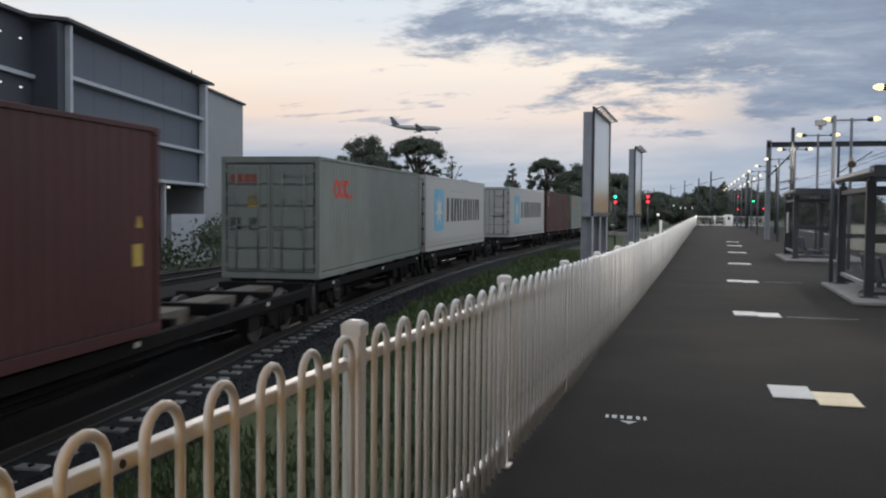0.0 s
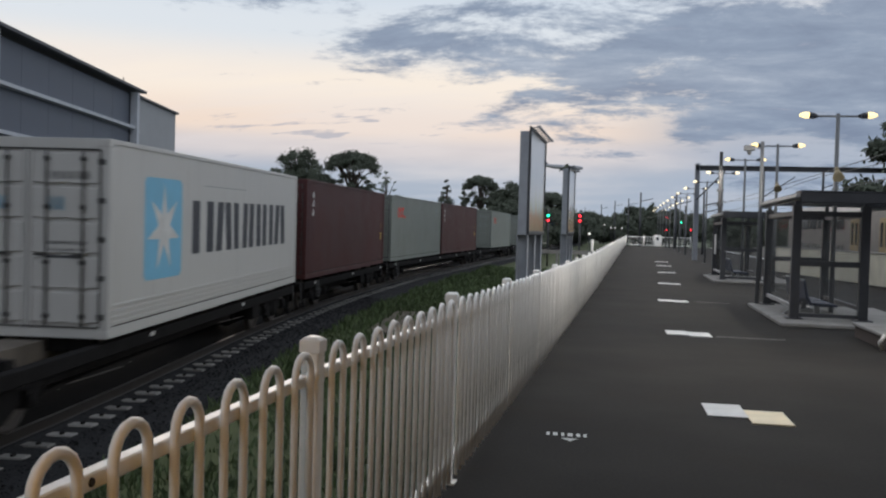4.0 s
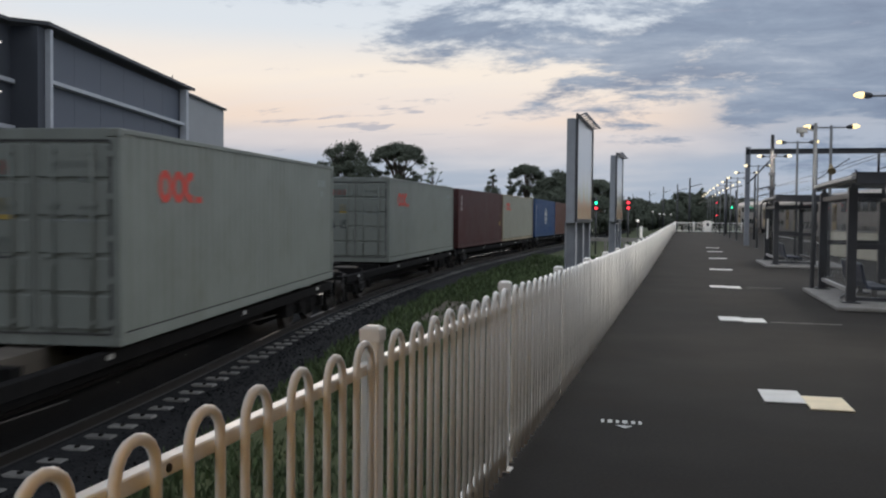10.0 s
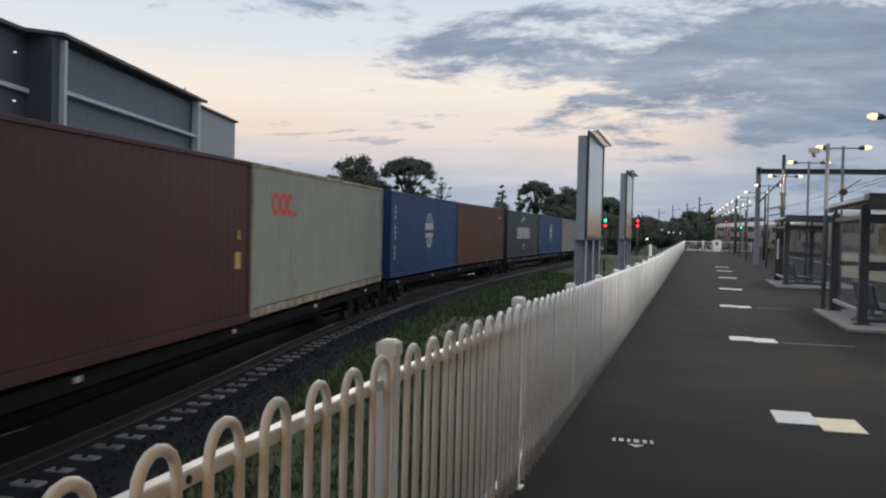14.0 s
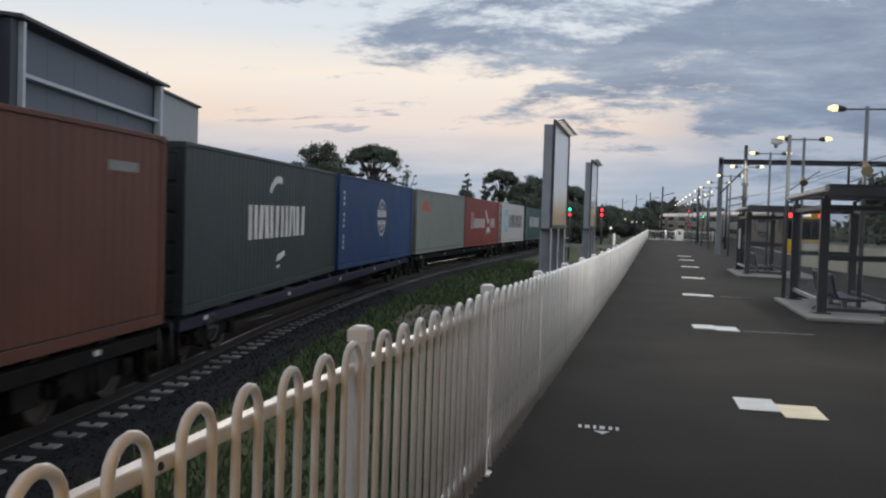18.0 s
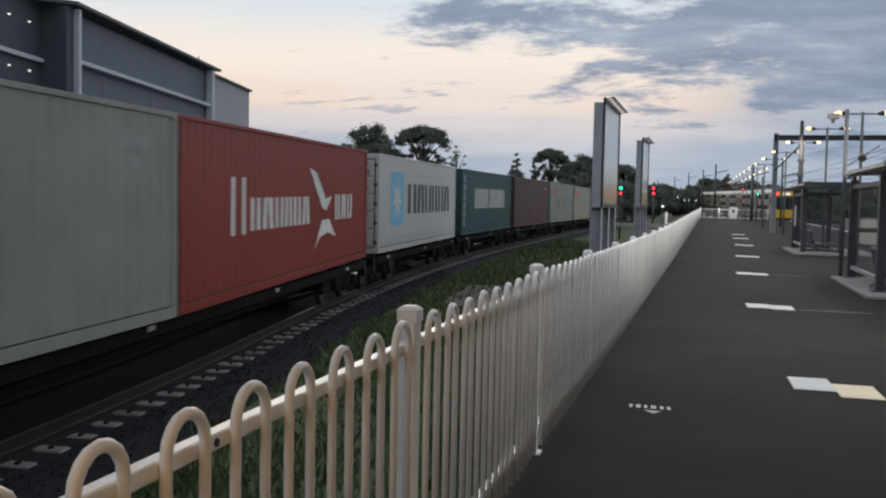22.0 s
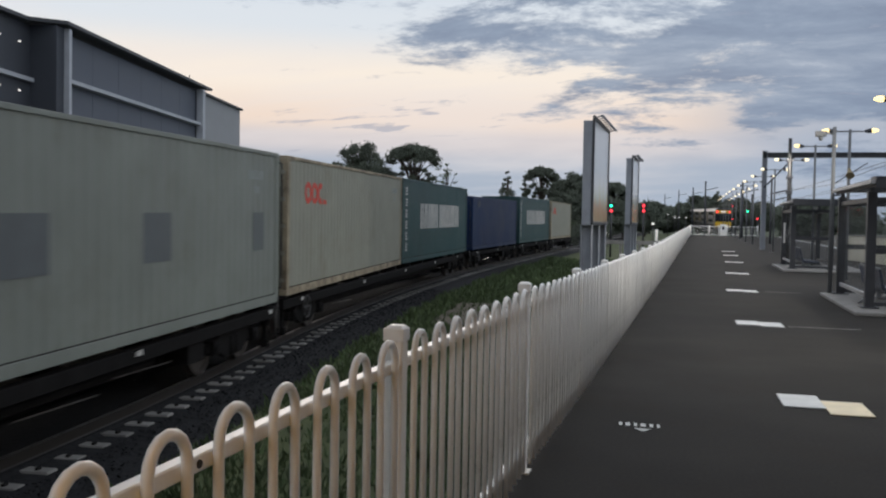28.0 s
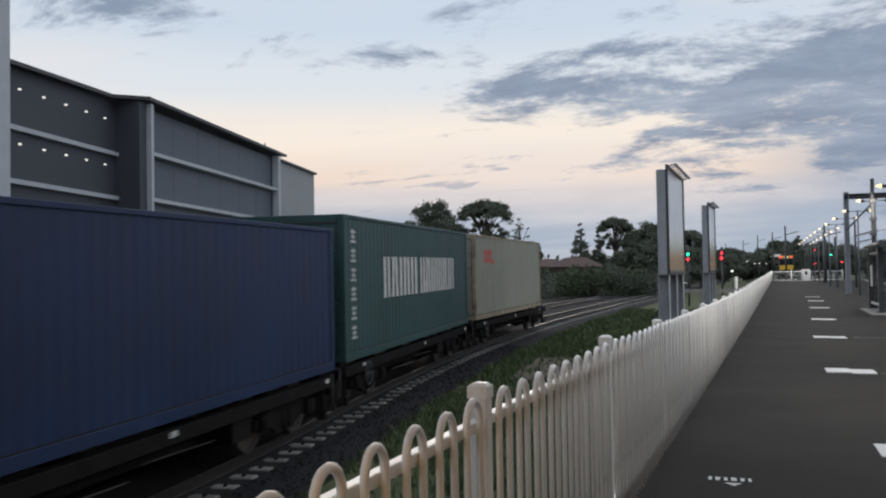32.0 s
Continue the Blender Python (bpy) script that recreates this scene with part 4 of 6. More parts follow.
    if kind == "red_bird":
        q = bars_row(s + 2.05, 1.05, 0.98, (0.17, 0.17), 0.34) + block_row(s + 3.0, 1.10, 0.58, (0.5, 0.62, 0.45, 0.45, 0.48, 0.5), 0.13) + block_row(s + 8.85, 1.12, 0.60, (0.42, 0.45, 0.45), 0.16)
        x0 = s + 6.95
        bird = [[(x0 - 0.3, 2.3), (x0 + 0.25, 2.2), (x0 + 1.05, 1.62), (x0 + 1.55, 1.68), (x0 + 1.1, 1.35), (x0 + 0.75, 1.42)], [(x0 + 0.1, 0.5), (x0 + 0.75, 1.15), (x0 + 1.35, 1.15), (x0 + 2.0, 0.72), (x0 + 1.2, 0.85), (x0 + 0.5, 0.75)]]
        return [("lettering", "mark_white", q, 0.0), ("bird_mark", "mark_white", bird, 0.0)]
    if kind == "green":
        q = block_row(s + 2.75, 1.16, 0.92, (0.5, 0.55, 0.2, 0.56, 0.58), 0.15) + block_row(s + 6.1, 1.16, 0.92, (0.48, 0.50, 0.2, 0.46, 0.46, 0.2, 0.52, 0.5), 0.11)
        v = []
        for k in range(6):
            z0 = 0.42 + 0.385 * k
            for d, w in ((0.0, 0.34), (0.10, 0.22), (0.20, 0.30)):
                v.append([(s + 0.60 - w / 2, z0 + d), (s + 0.60 + w / 2, z0 + d), (s + 0.60 + w / 2, z0 + d + 0.045), (s + 0.60 - w / 2, z0 + d + 0.045)])
            v.append([(s + 0.575, z0 + 0.05), (s + 0.625, z0 + 0.05), (s + 0.625, z0 + 0.28), (s + 0.575, z0 + 0.28)])
        return [("lettering", "mark_white", q, 0.0), ("lettering", "mark_white", v, 0.0)]
    if kind == "maroon":
        v = [[(s + 0.68, z0), (s + 0.90, z0), (s + 0.86, z0 + 0.2), (s + 0.74, z0 + 0.16)] for z0 in (1.85, 2.12, 2.38)]
        return [("lettering", "mark_white", v, 0.0), ("warning_label", "mark_yellow", [[(s + 11.45, 0.98), (s + 11.7, 0.98), (s + 11.7, 1.28), (s + 11.45, 1.28)]], 0.0), ("warning_label", "mark_yellow", [[(s + 11.55, 1.5), (s + 11.7, 1.5), (s + 11.64, 1.66), (s + 11.6, 1.66)]], 0.0)]
    if kind == "navy":
        return [("plate", "mark_dark", [[(s + 1.2, 2.1), (s + 1.75, 2.1), (s + 1.75, 2.4), (s + 1.2, 2.4)]], 0.0)]
    return [("lettering", "mark_grey", bars_row(s + 10.4, 2.3, 0.14, (0.1,) * 6, 0.05), 0.0)]


def door_marks(kind):
    """Marks on the door end, as (name, material, x0, z0, x1, z1); x seen from the front, left to right."""
    if kind in ("ribbon_grey", "ribbon_cream", "patched_grey"):
        return [("red_lettering", "mark_red", [(-0.98 + 0.17 * k, 2.28, -0.84 + 0.17 * k, 2.48) for k in range(4)]), ("yellow_label", "mark_yellow", [(-0.55, 1.68, -0.28, 1.97)]), ("blue_label", "mark_blue", [(-0.95, 1.76, -0.82, 1.88)]),
                ("dark_plate", "mark_dark", [(-1.0, 1.15, -0.72, 1.45)]), ("dark_plate", "mark_dark", [(-0.52, 1.15, -0.32, 1.45)]), ("lettering", "mark_grey", [(0.30 + 0.12 * k, 2.36, 0.38 + 0.12 * k, 2.46) for k in range(6)] + [(0.65, 2.2, 0.73, 2.3), (0.78, 2.2, 0.86, 2.3)] + [(0.22, 1.82 - 0.09 * k, 0.42, 1.87 - 0.09 * k) for k in range(3)] + [(0.6, 1.82 - 0.09 * k, 0.9, 1.87 - 0.09 * k) for k in range(3)])]
    if kind == "star_reefer":
        return [("lettering", "mark_dark", [(0.25 + 0.12 * k, 2.3, 0.33 + 0.12 * k, 2.42) for k in range(6)] + [(0.3, 1.36, 0.9, 1.41), (0.3, 1.26, 0.9, 1.30), (0.3, 1.16, 0.8, 1.20)]), ("blue_label", "mark_blue", [(-0.55, 1.85, -0.28, 2.05), (0.28, 1.85, 0.55, 2.05)]), ("dark_plate", "mark_dark", [(-0.98, 1.02, -0.76, 1.24)])]
    return [("lettering", "mark_white", [(0.25 + 0.12 * k, 2.3, 0.33 + 0.12 * k, 2.42) for k in range(5)])]


DECK_Z = RAIL_TOP + 0.985


def build_container(kind):
    sh = shell(kind)
    c = thing("shipping_container", LABEL[kind], "container", "containers on the freight train")
    hw, L, H = C_W / 2, C_L, height_of(kind)
    part("side_wall", sh["side_wall"], None, c)
    part("side_wall", sh["side_wall_far"], None, c)
    for name in ("top_rail", "bottom_rail"):
        for sx in (1, -1):
            part(name, sh[name, sx], None, c)
    def seam():
        bm = BM()
        add_box(bm, hw - 0.045, -L / 2 + 0.16, 0.158, hw - 0.008, L / 2 - 0.16, 0.176)
        return finish("rail_seam", bm, "grime")
    part("rail_seam", cached("seam", seam), None, c, "dark grimy seam above the bottom rail")
    part("roof", sh["roof"], None, c)
    part("floor", sh["floor"], None, c)
    part("end_wall", sh["end_wall"], None, c)
    if kind == "star_reefer":
        def rib():
            bm = BM()
            add_box(bm, hw - 0.02, -L / 2 + 0.14, 0.0, hw + 0.006, L / 2 - 0.14, 0.035)
            return finish("skirt_rib", bm, "reefer_white")
        for k in range(4):
            part("skirt_rib", cached("rib", rib), None, c, "", pose(0, 0, 0.20 + 0.085 * k))
    for z in (0, H - 0.15):
        for turn in (0, 180):
            part("end_bar", sh["end_bar"], None, c, "", pose(0, 0, z, 0, 0, turn))
    for sx in (-1, 1):
        for k in range(5):
            part("hinge", sh["hinge"], None, c, "", pose(sx * (hw - 0.115), -L / 2 + 0.01, 0.32 + 0.56 * k))
    def seal():
        bm = BM()
        add_box(bm, -0.012, -L / 2 + 0.012, 0.16, 0.012, -L / 2 + 0.05, H - 0.16)
        return finish("door_seal", bm, "black")
    part("door_seal", cached(("seal", H), seal), None, c, "black rubber seal")

    def gasket():
        bm = BM()
        yy = -L / 2 - 0.003
        for x0, x1 in ((-1.10, -1.075), (1.075, 1.10)):
            add_box(bm, x0, yy, 0.165, x1, yy + 0.012, H - 0.165)
        for z0, z1 in ((0.15, 0.172), (H - 0.175, H - 0.15)):
            add_box(bm, -1.075, yy, z0, 1.075, yy + 0.012, z1)
        return finish("door_gasket", bm, "hardware")
    part("door_gasket", cached(("gasket", H), gasket), None, c, "dark rubber gasket round the doors")
    for sx in (-1, 1):
        d = part("door", sh["door"], None, c, "", pose(sx * 0.565, -L / 2 + 0.03, 0.17))
        for k in range(5):
            part("door_panel", sh["door_panel"], None, d, "", pose(0, 0, 0.03 + (H - 0.37) / 5 * k))
        for bx in (-0.27, 0.27):
            part("lock_bar", sh["lock_bar"], None, d, "", pose(bx, 0, 0))
        for sy in (-1, 1):
            part("corner_post", sh["corner_post"], None, c, "", pose(sx * (hw - 0.075), sy * (L / 2 - 0.075), 0))
            for z in (0.06, H - 0.06):
                part("corner_casting", sh["corner_casting"], None, c, "", pose(sx * (hw - 0.086), sy * (L / 2 - 0.086), z))
    for name, mat, quads, lift in marks(kind):
        me = cached((kind, name, mat, quads[0][0]), lambda: finish(name, flat_marks(quads, hw - 0.020 + lift), mat))
        tagged(part(name, me, None, c), "weathered painted marks", kind="stuff" if len(quads) > 3 else "")
    for name, mat, rects in door_marks(kind):
        def make():
            bm = BM()
            for x0, z0, x1, z1 in rects:
                add_box(bm, x0, -L / 2 - 0.004, z0, x1, -L / 2 + 0.01, z1)
            return finish(name, bm, mat)
        tagged(part(name, cached((kind, "door_" + name, mat, rects[0]), make), None, c), "small painted marks", kind="stuff" if len(rects) > 2 else "")
    return c


def wagon_spans():
    """Leading and trailing end of each wagon, in metres along the train at the start."""
    groups = [([0], -2.5, 8.0), ([1], 0, 0), ([2], 0, 1.2), ([3], 4.6, 0), ([4], 0, 0), ([5, 6], 0, 0), ([7], 6.5, 0), ([8], 5.5, 0), ([9, 10], 0, 0), ([11, 12], 0, 0), ([13, 14], 0, 0), ([15, 16], 0, 0), ([17], 0, 0), ([18], 0, 0), ([19], 0, 0), ([20], 0, 0), ([21, 22], 0, 0), ([23], 0, 0), ([24], 0, 0), ([25], 0, 1.4)]
    out = []
    for g, fore, aft in groups:
        out.append((CENTRES[g[0]] - 6.3 - max(fore, 0), CENTRES[g[-1]] + 6.3 + aft))
    return out


def build_wagon(length, mat):
    w = thing("container_wagon", "low dark grimy container flat wagon on two bogies", "wagon", "freight wagons")
    h = DECK_Z - RAIL_TOP
    hl = length / 2
    for sx in (-1, 1):
        bm = BM()
        add_box(bm, sx * 1.10 - 0.08, -hl + 0.3, h - 0.30, sx * 1.10 + 0.08, hl - 0.3, h - 0.10)
        part("side_sill", bevelled(bm, 0.01), mat, w)
    bm = BM()
    add_box(bm, -0.3, -hl + 0.1, h - 0.45, 0.3, hl - 0.1, h - 0.06)
    part("centre_sill", bm, "deck", w, "dusty brown centre sill")
    # dark box added to stop light passing beneath and deepen the underside's shade
    bm = BM()
    add_box(bm, -0.62, -hl + 4.0, 0.36, 0.62, hl - 4.0, h - 0.45)
    part("belly_shade_box", bevelled(bm, 0.02), "wagon", w)
    n = int(length / 2.2)
    for k in range(n + 1):
        y = -hl + 0.35 + (length - 0.7) * k / n
        bm = BM()
        add_box(bm, -1.0, y - 0.1, h - 0.22, 1.0, y + 0.1, h)
        part("cross_bearer", bm, mat, w)
    for x, z, y0, y1 in ((1.02, 0.44, -hl + 4.2, -hl + 6.0), (0.98, 0.52, hl - 6.2, hl - 4.4)):
        bm = BM()
        add_tube(bm, (x, y0, z), (x, y1, z - 0.05), 0.011, n=6)
        part("brake_rod", bm, "wheel", w, "worn brake rod")
    bm = BM()
    add_box(bm, 0.80, hl - 4.1, h - 0.62, 1.12, hl - 3.5, h - 0.31)
    part("equipment_box", bevelled(bm, 0.01), "wagon", w)
    y = -hl + 1.4
    while y < hl - 0.4:
        bm = BM()
        add_box(bm, 1.182, y, h - 0.20, 1.192, y + 0.16, h - 0.13)
        part("white_plate", bm, "mark_white", w)
        y += 5.3
    bm = BM()
    add_path_tube(bm, [(1.22, -hl + 1.7 + 0.24 * math.cos(2 * math.pi * k / 16), 0.62 + 0.24 * math.sin(2 * math.pi * k / 16)) for k in range(17)], 0.016, 6)
    for k in range(3):
        a = math.pi * k / 3
        add_tube(bm, (1.22, -hl + 1.7 - 0.23 * math.cos(a), 0.62 - 0.23 * math.sin(a)), (1.22, -hl + 1.7 + 0.23 * math.cos(a), 0.62 + 0.23 * math.sin(a)), 0.011, n=5)
    add_tube(bm, (1.05, -hl + 1.7, 0.62), (1.24, -hl + 1.7, 0.62), 0.03, n=8)
    part("hand_wheel", bm, "hardware", w, "grey spoked hand brake wheel")
    for sy in (-1, 1):
        bm = BM()
        add_box(bm, -0.12, sy * (hl + 0.18) - 0.22, h - 0.42, 0.12, sy * (hl + 0.18) + 0.22, h - 0.2)
        add_tube(bm, (0, sy * (hl - 0.2), h - 0.3), (0, sy * (hl + 0.3), h - 0.3), 0.06)
        part("coupler", bm, "wagon", w)
        bm = BM()
        add_tube(bm, (0.5, sy * (hl - 1.0), h - 0.55), (0.5, sy * (hl - 4.2), h - 0.6), 0.19, n=12)
        part("air_tank", bm, "wagon", w)
        bm = BM()
        add_box(bm, 1.02, sy * (hl - 0.5) - 0.03, h - 0.72, 1.10, sy * (hl - 0.5) + 0.03, h - 0.2)
        add_box(bm, 0.98, sy * (hl - 0.5) - 0.06, h - 0.86, 1.14, sy * (hl - 0.5) + 0.06, h - 0.7)
        part("step_iron", bevelled(bm, 0.006), "wagon", w)
        bm = BM()
        add_path_tube(bm, [(0.95, sy * (hl - 0.1), h - 0.1), (1.12, sy * (hl - 0.1), h - 0.1), (1.15, sy * (hl - 0.1), h - 0.75), (0.9, sy * (hl - 0.1), h - 0.8)], 0.018, 6)
        part("hand_rail", bm, "hardware", w)
        bg = part("bogie", bogie_mesh(), None, w, "", pose(0, sy * (hl - 2.1), 0))
        for oy in (-0.9, 0.9):
            part("axle", axle_mesh(), None, bg, "", pose(0, oy, 0.46))
            for turn in (0, 180):
                part("wheel", wheel_mesh(), None, bg, "", pose(0, oy, 0.46, 0, 0, turn))
        for turn in (0, 180):
            part("side_frame", frame_side_mesh(), None, bg, "", pose(0, 0, 0, 0, 0, turn))
    return w


def bogie_mesh():
    def make():
        bm = BM()
        add_box(bm, -1.05, -0.2, 0.42, 1.05, 0.2, 0.66)
        return finish("bogie", bevelled(bm, 0.02), "wagon")
    return cached("bogie", make)


def frame_side_mesh():
    """Cast side frame with axle boxes and springs."""
    def make():
        bm = BM()
        add_poly(bm, [(0.94, -1.15, 0.40), (0.94, -0.65, 0.40), (0.94, -0.35, 0.24), (0.94, 0.35, 0.24), (0.94, 0.65, 0.40), (0.94, 1.15, 0.40), (0.94, 1.15, 0.54), (0.94, 0.5, 0.66), (0.94, -0.5, 0.66), (0.94, -1.15, 0.54)], (0.12, 0, 0))
        for oy in (-0.9, 0.9):
            add_box(bm, 0.92, oy - 0.13, 0.36, 1.14, oy + 0.13, 0.60)
            add_tube(bm, (1.14, oy, 0.47), (1.17, oy, 0.47), 0.09, n=10)
        for oy in (-0.12, 0.12):
            add_tube(bm, (1.03, oy, 0.26), (1.03, oy, 0.58), 0.075)
        return finish("side_frame", bm, "wagon")
    return cached("side_frame", make)


def wheel_mesh():
    def make():
        bm = BM()
        prof = [(0.69, 0.49), (0.72, 0.49), (0.725, 0.46), (0.83, 0.45), (0.832, 0.40), (0.78, 0.37), (0.77, 0.16), (0.84, 0.13), (0.84, 0.02)]
        rings = [[bm.verts.new((x, r * math.cos(2 * math.pi * k / 28), r * math.sin(2 * math.pi * k / 28))) for k in range(28)] for x, r in prof]
        for p, q in zip(rings, rings[1:]):
            for k in range(28):
                bm.faces.new((p[k], p[(k + 1) % 28], q[(k + 1) % 28], q[k]))
        bm.faces.new(rings[0])
        bm.faces.new(rings[-1])
        return finish("wheel", bm, "wheel")
    return cached("wheel", make)


def axle_mesh():
    def make():
        bm = BM()
        add_tube(bm, (-0.95, 0, 0), (0.95, 0, 0), 0.08, n=12)
        return finish("axle", bm, "wheel")
    return cached("axle", make)


FREIGHT = []


def build_freight():
    for k, s in zip(KINDS, CENTRES):
        FREIGHT.append((build_container(k), s, C_L * 0.36, DECK_Z))
    for i, (a, b) in enumerate(wagon_spans()):
        FREIGHT.append((build_wagon(b - a, "wagon_blue" if i == 10 else "wagon"), (a + b) / 2, (b - a) / 2 - 2.1, RAIL_TOP))


# ---- passenger train ----
PASSENGER = []


def pass_x(y):
    """Middle of the passenger track: along the platform, then bending away."""
    return 12.02 - 0.013 * y if y < 80 else 12.02 - 0.013 * y - 0.0011 * (y - 80) ** 2 if y < 106 else 9.90 - 0.0702 * (y - 106)


def pass_z(y):
    return float(np.interp(y, (40, 98, 147, 230, 420), (0.10, 0.57, 1.0, 1.97, 4.2)))


def pass_yaw(y):
    return math.degrees(math.atan2(pass_x(y - 7) - pass_x(y + 7), 14))


def build_passenger():
    bm0 = BM()
    prof = [(-1.5, 0.25), (-1.52, 1.2), (-1.5, 2.9), (-1.25, 3.25), (-0.6, 3.45), (0.6, 3.45), (1.25, 3.25), (1.5, 2.9), (1.52, 1.2), (1.5, 0.25)]
    add_poly(bm0, [(x, -9.9, z) for x, z in prof], (0, 19.8, 0))
    body = finish("body", bm0, "silver_train")

    def plate(name, w, z0, z1, mat, th):
        bm = BM()
        add_box(bm, -th, -w / 2, z0, th, w / 2, z1)
        return finish(name, bm, mat)
    low_win, high_win = plate("window", 1.7, 0.75, 1.25, "train_glass", 0.012), plate("window", 1.7, 2.05, 2.65, "train_glass", 0.012)
    leaf_me, leaf_win = plate("door", 0.74, 0.45, 2.55, "train_door", 0.015), plate("door_window", 0.4, 1.35, 2.35, "train_glass", 0.022)
    bm = BM()
    add_box(bm, -1.2, -9.0, -0.55, 1.2, 9.0, 0.3)
    for y in (-7, 7):
        for o in (-1.2, 1.2):
            add_tube(bm, (-0.9, y + o, -0.62), (0.9, y + o, -0.62), 0.45, n=16)
    under = finish("underframe", bm, "black")
    for i in range(7):
        c = thing("passenger_carriage", "silver double-deck electric train carriage with yellow doors", "carriage", "passenger train")
        part("body", body, None, c)
        for sx in (-1, 1):
            for k in range(5):
                part("window", low_win, None, c, "", pose(sx * 1.525, -4.55 + 2.2 * k, 0))
                part("window", high_win, None, c, "", pose(sx * 1.525, -4.55 + 2.2 * k, 0))
            for y in (-7.98, -7.22, 7.22, 7.98):
                d = part("door", leaf_me, None, c, "dull yellow sliding door", pose(sx * 1.53, y, 0))
                part("door_window", leaf_win, None, d)
        part("underframe", under, None, c)
        if i == 0:
            bm = BM()
            add_box(bm, -1.5, -9.97, -0.25, 1.5, -9.9, 0.80)
            part("end_panel", bevelled(bm, 0.02), "train_yellow", c, "yellow end panel")
            bm = BM()
            add_box(bm, -1.46, -9.97, 2.42, 1.46, -9.9, 3.02)
            part("end_panel", bevelled(bm, 0.02), "train_yellow", c, "yellow roof panel")
            for x in (-0.95, 0.0, 0.95):
                bm = BM()
                add_box(bm, x - 0.42, -9.965, 0.85, x + 0.42, -9.9, 2.2)
                part("cab_window", bm, "train_glass", c)
            bm = BM()
            add_box(bm, -1.52, -9.95, 0.68, 1.52, -9.88, 2.95)
            part("end_wall", bm, "dark_steel", c)
            for x in (-1.15, 1.15):
                bm = BM()
                add_tube(bm, (x, -9.9, 2.70), (x, -10.02, 2.70), 0.20, n=12)
                part("tail_lamp", bm, "red_glow", c, "lit red tail lamp")
            bm = BM()
            add_box(bm, -0.40, -9.99, 2.60, 0.40, -9.9, 2.84)
            part("destination_box", bm, "white_glow", c, "small lit pale sign")
        PASSENGER.append((c, 20.2 * i + 10.0))
    # rails of the passenger line
    t = thing("railway_track", "steel rails beside the platform's far edge", "track", kind="structure")
    for off in (-0.72, 0.72):
        bm = BM()
        y0, y1 = -60, 420
        vs = []
        for y in (y0, 40, 60, 80, 87, 94, 100, 106, 120, 147, 190, 230, y1):
            vs.append([bm.verts.new((pass_x(y) + o, y, z + pass_z(y))) for o, z in rail_profile(off, -1.06)])
        for a, b in zip(vs, vs[1:]):
            for k in range(12):
                bm.faces.new((a[k], a[(k + 1) % 12], b[(k + 1) % 12], b[k]))
        part("rail", bm, "rail", t)


# ---- billboards ----
def build_billboard(x, y, length, z0, z1, ground):
    b = thing("billboard", "tall grey roadside billboard with a faded poster on steel legs", "billboard", "billboards beside the fence", pose(x, y, 0))
    bm = BM()
    add_box(bm, -0.32, 0.01, z0 - 0.03, -0.052, length - 0.01, z1 - 0.14)
    part("cabinet", bevelled(bm, 0.015), "grey_steel", b)
    bm = BM()
    add_box(bm, -0.05, 0.072, z0 + 0.1, -0.012, length - 0.072, z1 - 0.1)
    part("poster", bm, "poster", b, "faded pale poster with a warm reflection painted towards its foot")
    fr = part("frame", frame_mesh(length, z0, z1), None, b, "dark picture frame")
    n = 9
    for k in range(n):
        yy = 0.2 + (length - 0.4) * k / (n - 1)
        bm = BM()
        add_tube(bm, (-0.01, yy, z1 - 0.06), (0.20, yy, z1 + 0.01), 0.018, n=6)
        part("lamp_arm", bm, "dark_steel", b)
        bm = BM()
        add_box(bm, 0.17, yy - 0.09, z1 - 0.02, 0.27, yy + 0.09, z1 + 0.03)
        part("lamp_head", bevelled(bm, 0.01), "grey_steel", b)
    for k in range(3):
        yy = 0.3 + (length - 0.6) * k / 2
        bm = BM()
        # I-section leg
        add_box(bm, -0.36, yy - 0.16, ground, -0.33, yy + 0.16, z0)
        add_box(bm, -0.06, yy - 0.16, ground, -0.03, yy + 0.16, z0)
        add_box(bm, -0.33, yy - 0.012, ground, -0.06, yy + 0.012, z0)
        part("leg", bm, "grey_steel", b)
    return b


def frame_mesh(length, z0, z1):
    bm = BM()
    for a in ((-0.05, 0, z0, 0.02, length, z0 + 0.1), (-0.05, 0, z1 - 0.1, 0.02, length, z1), (-0.05, 0, z0 + 0.1, 0.02, 0.07, z1 - 0.1), (-0.05, length - 0.07, z0 + 0.1, 0.02, length, z1 - 0.1)):
        add_box(bm, *a)
    return finish("frame", bm, "dark_steel")


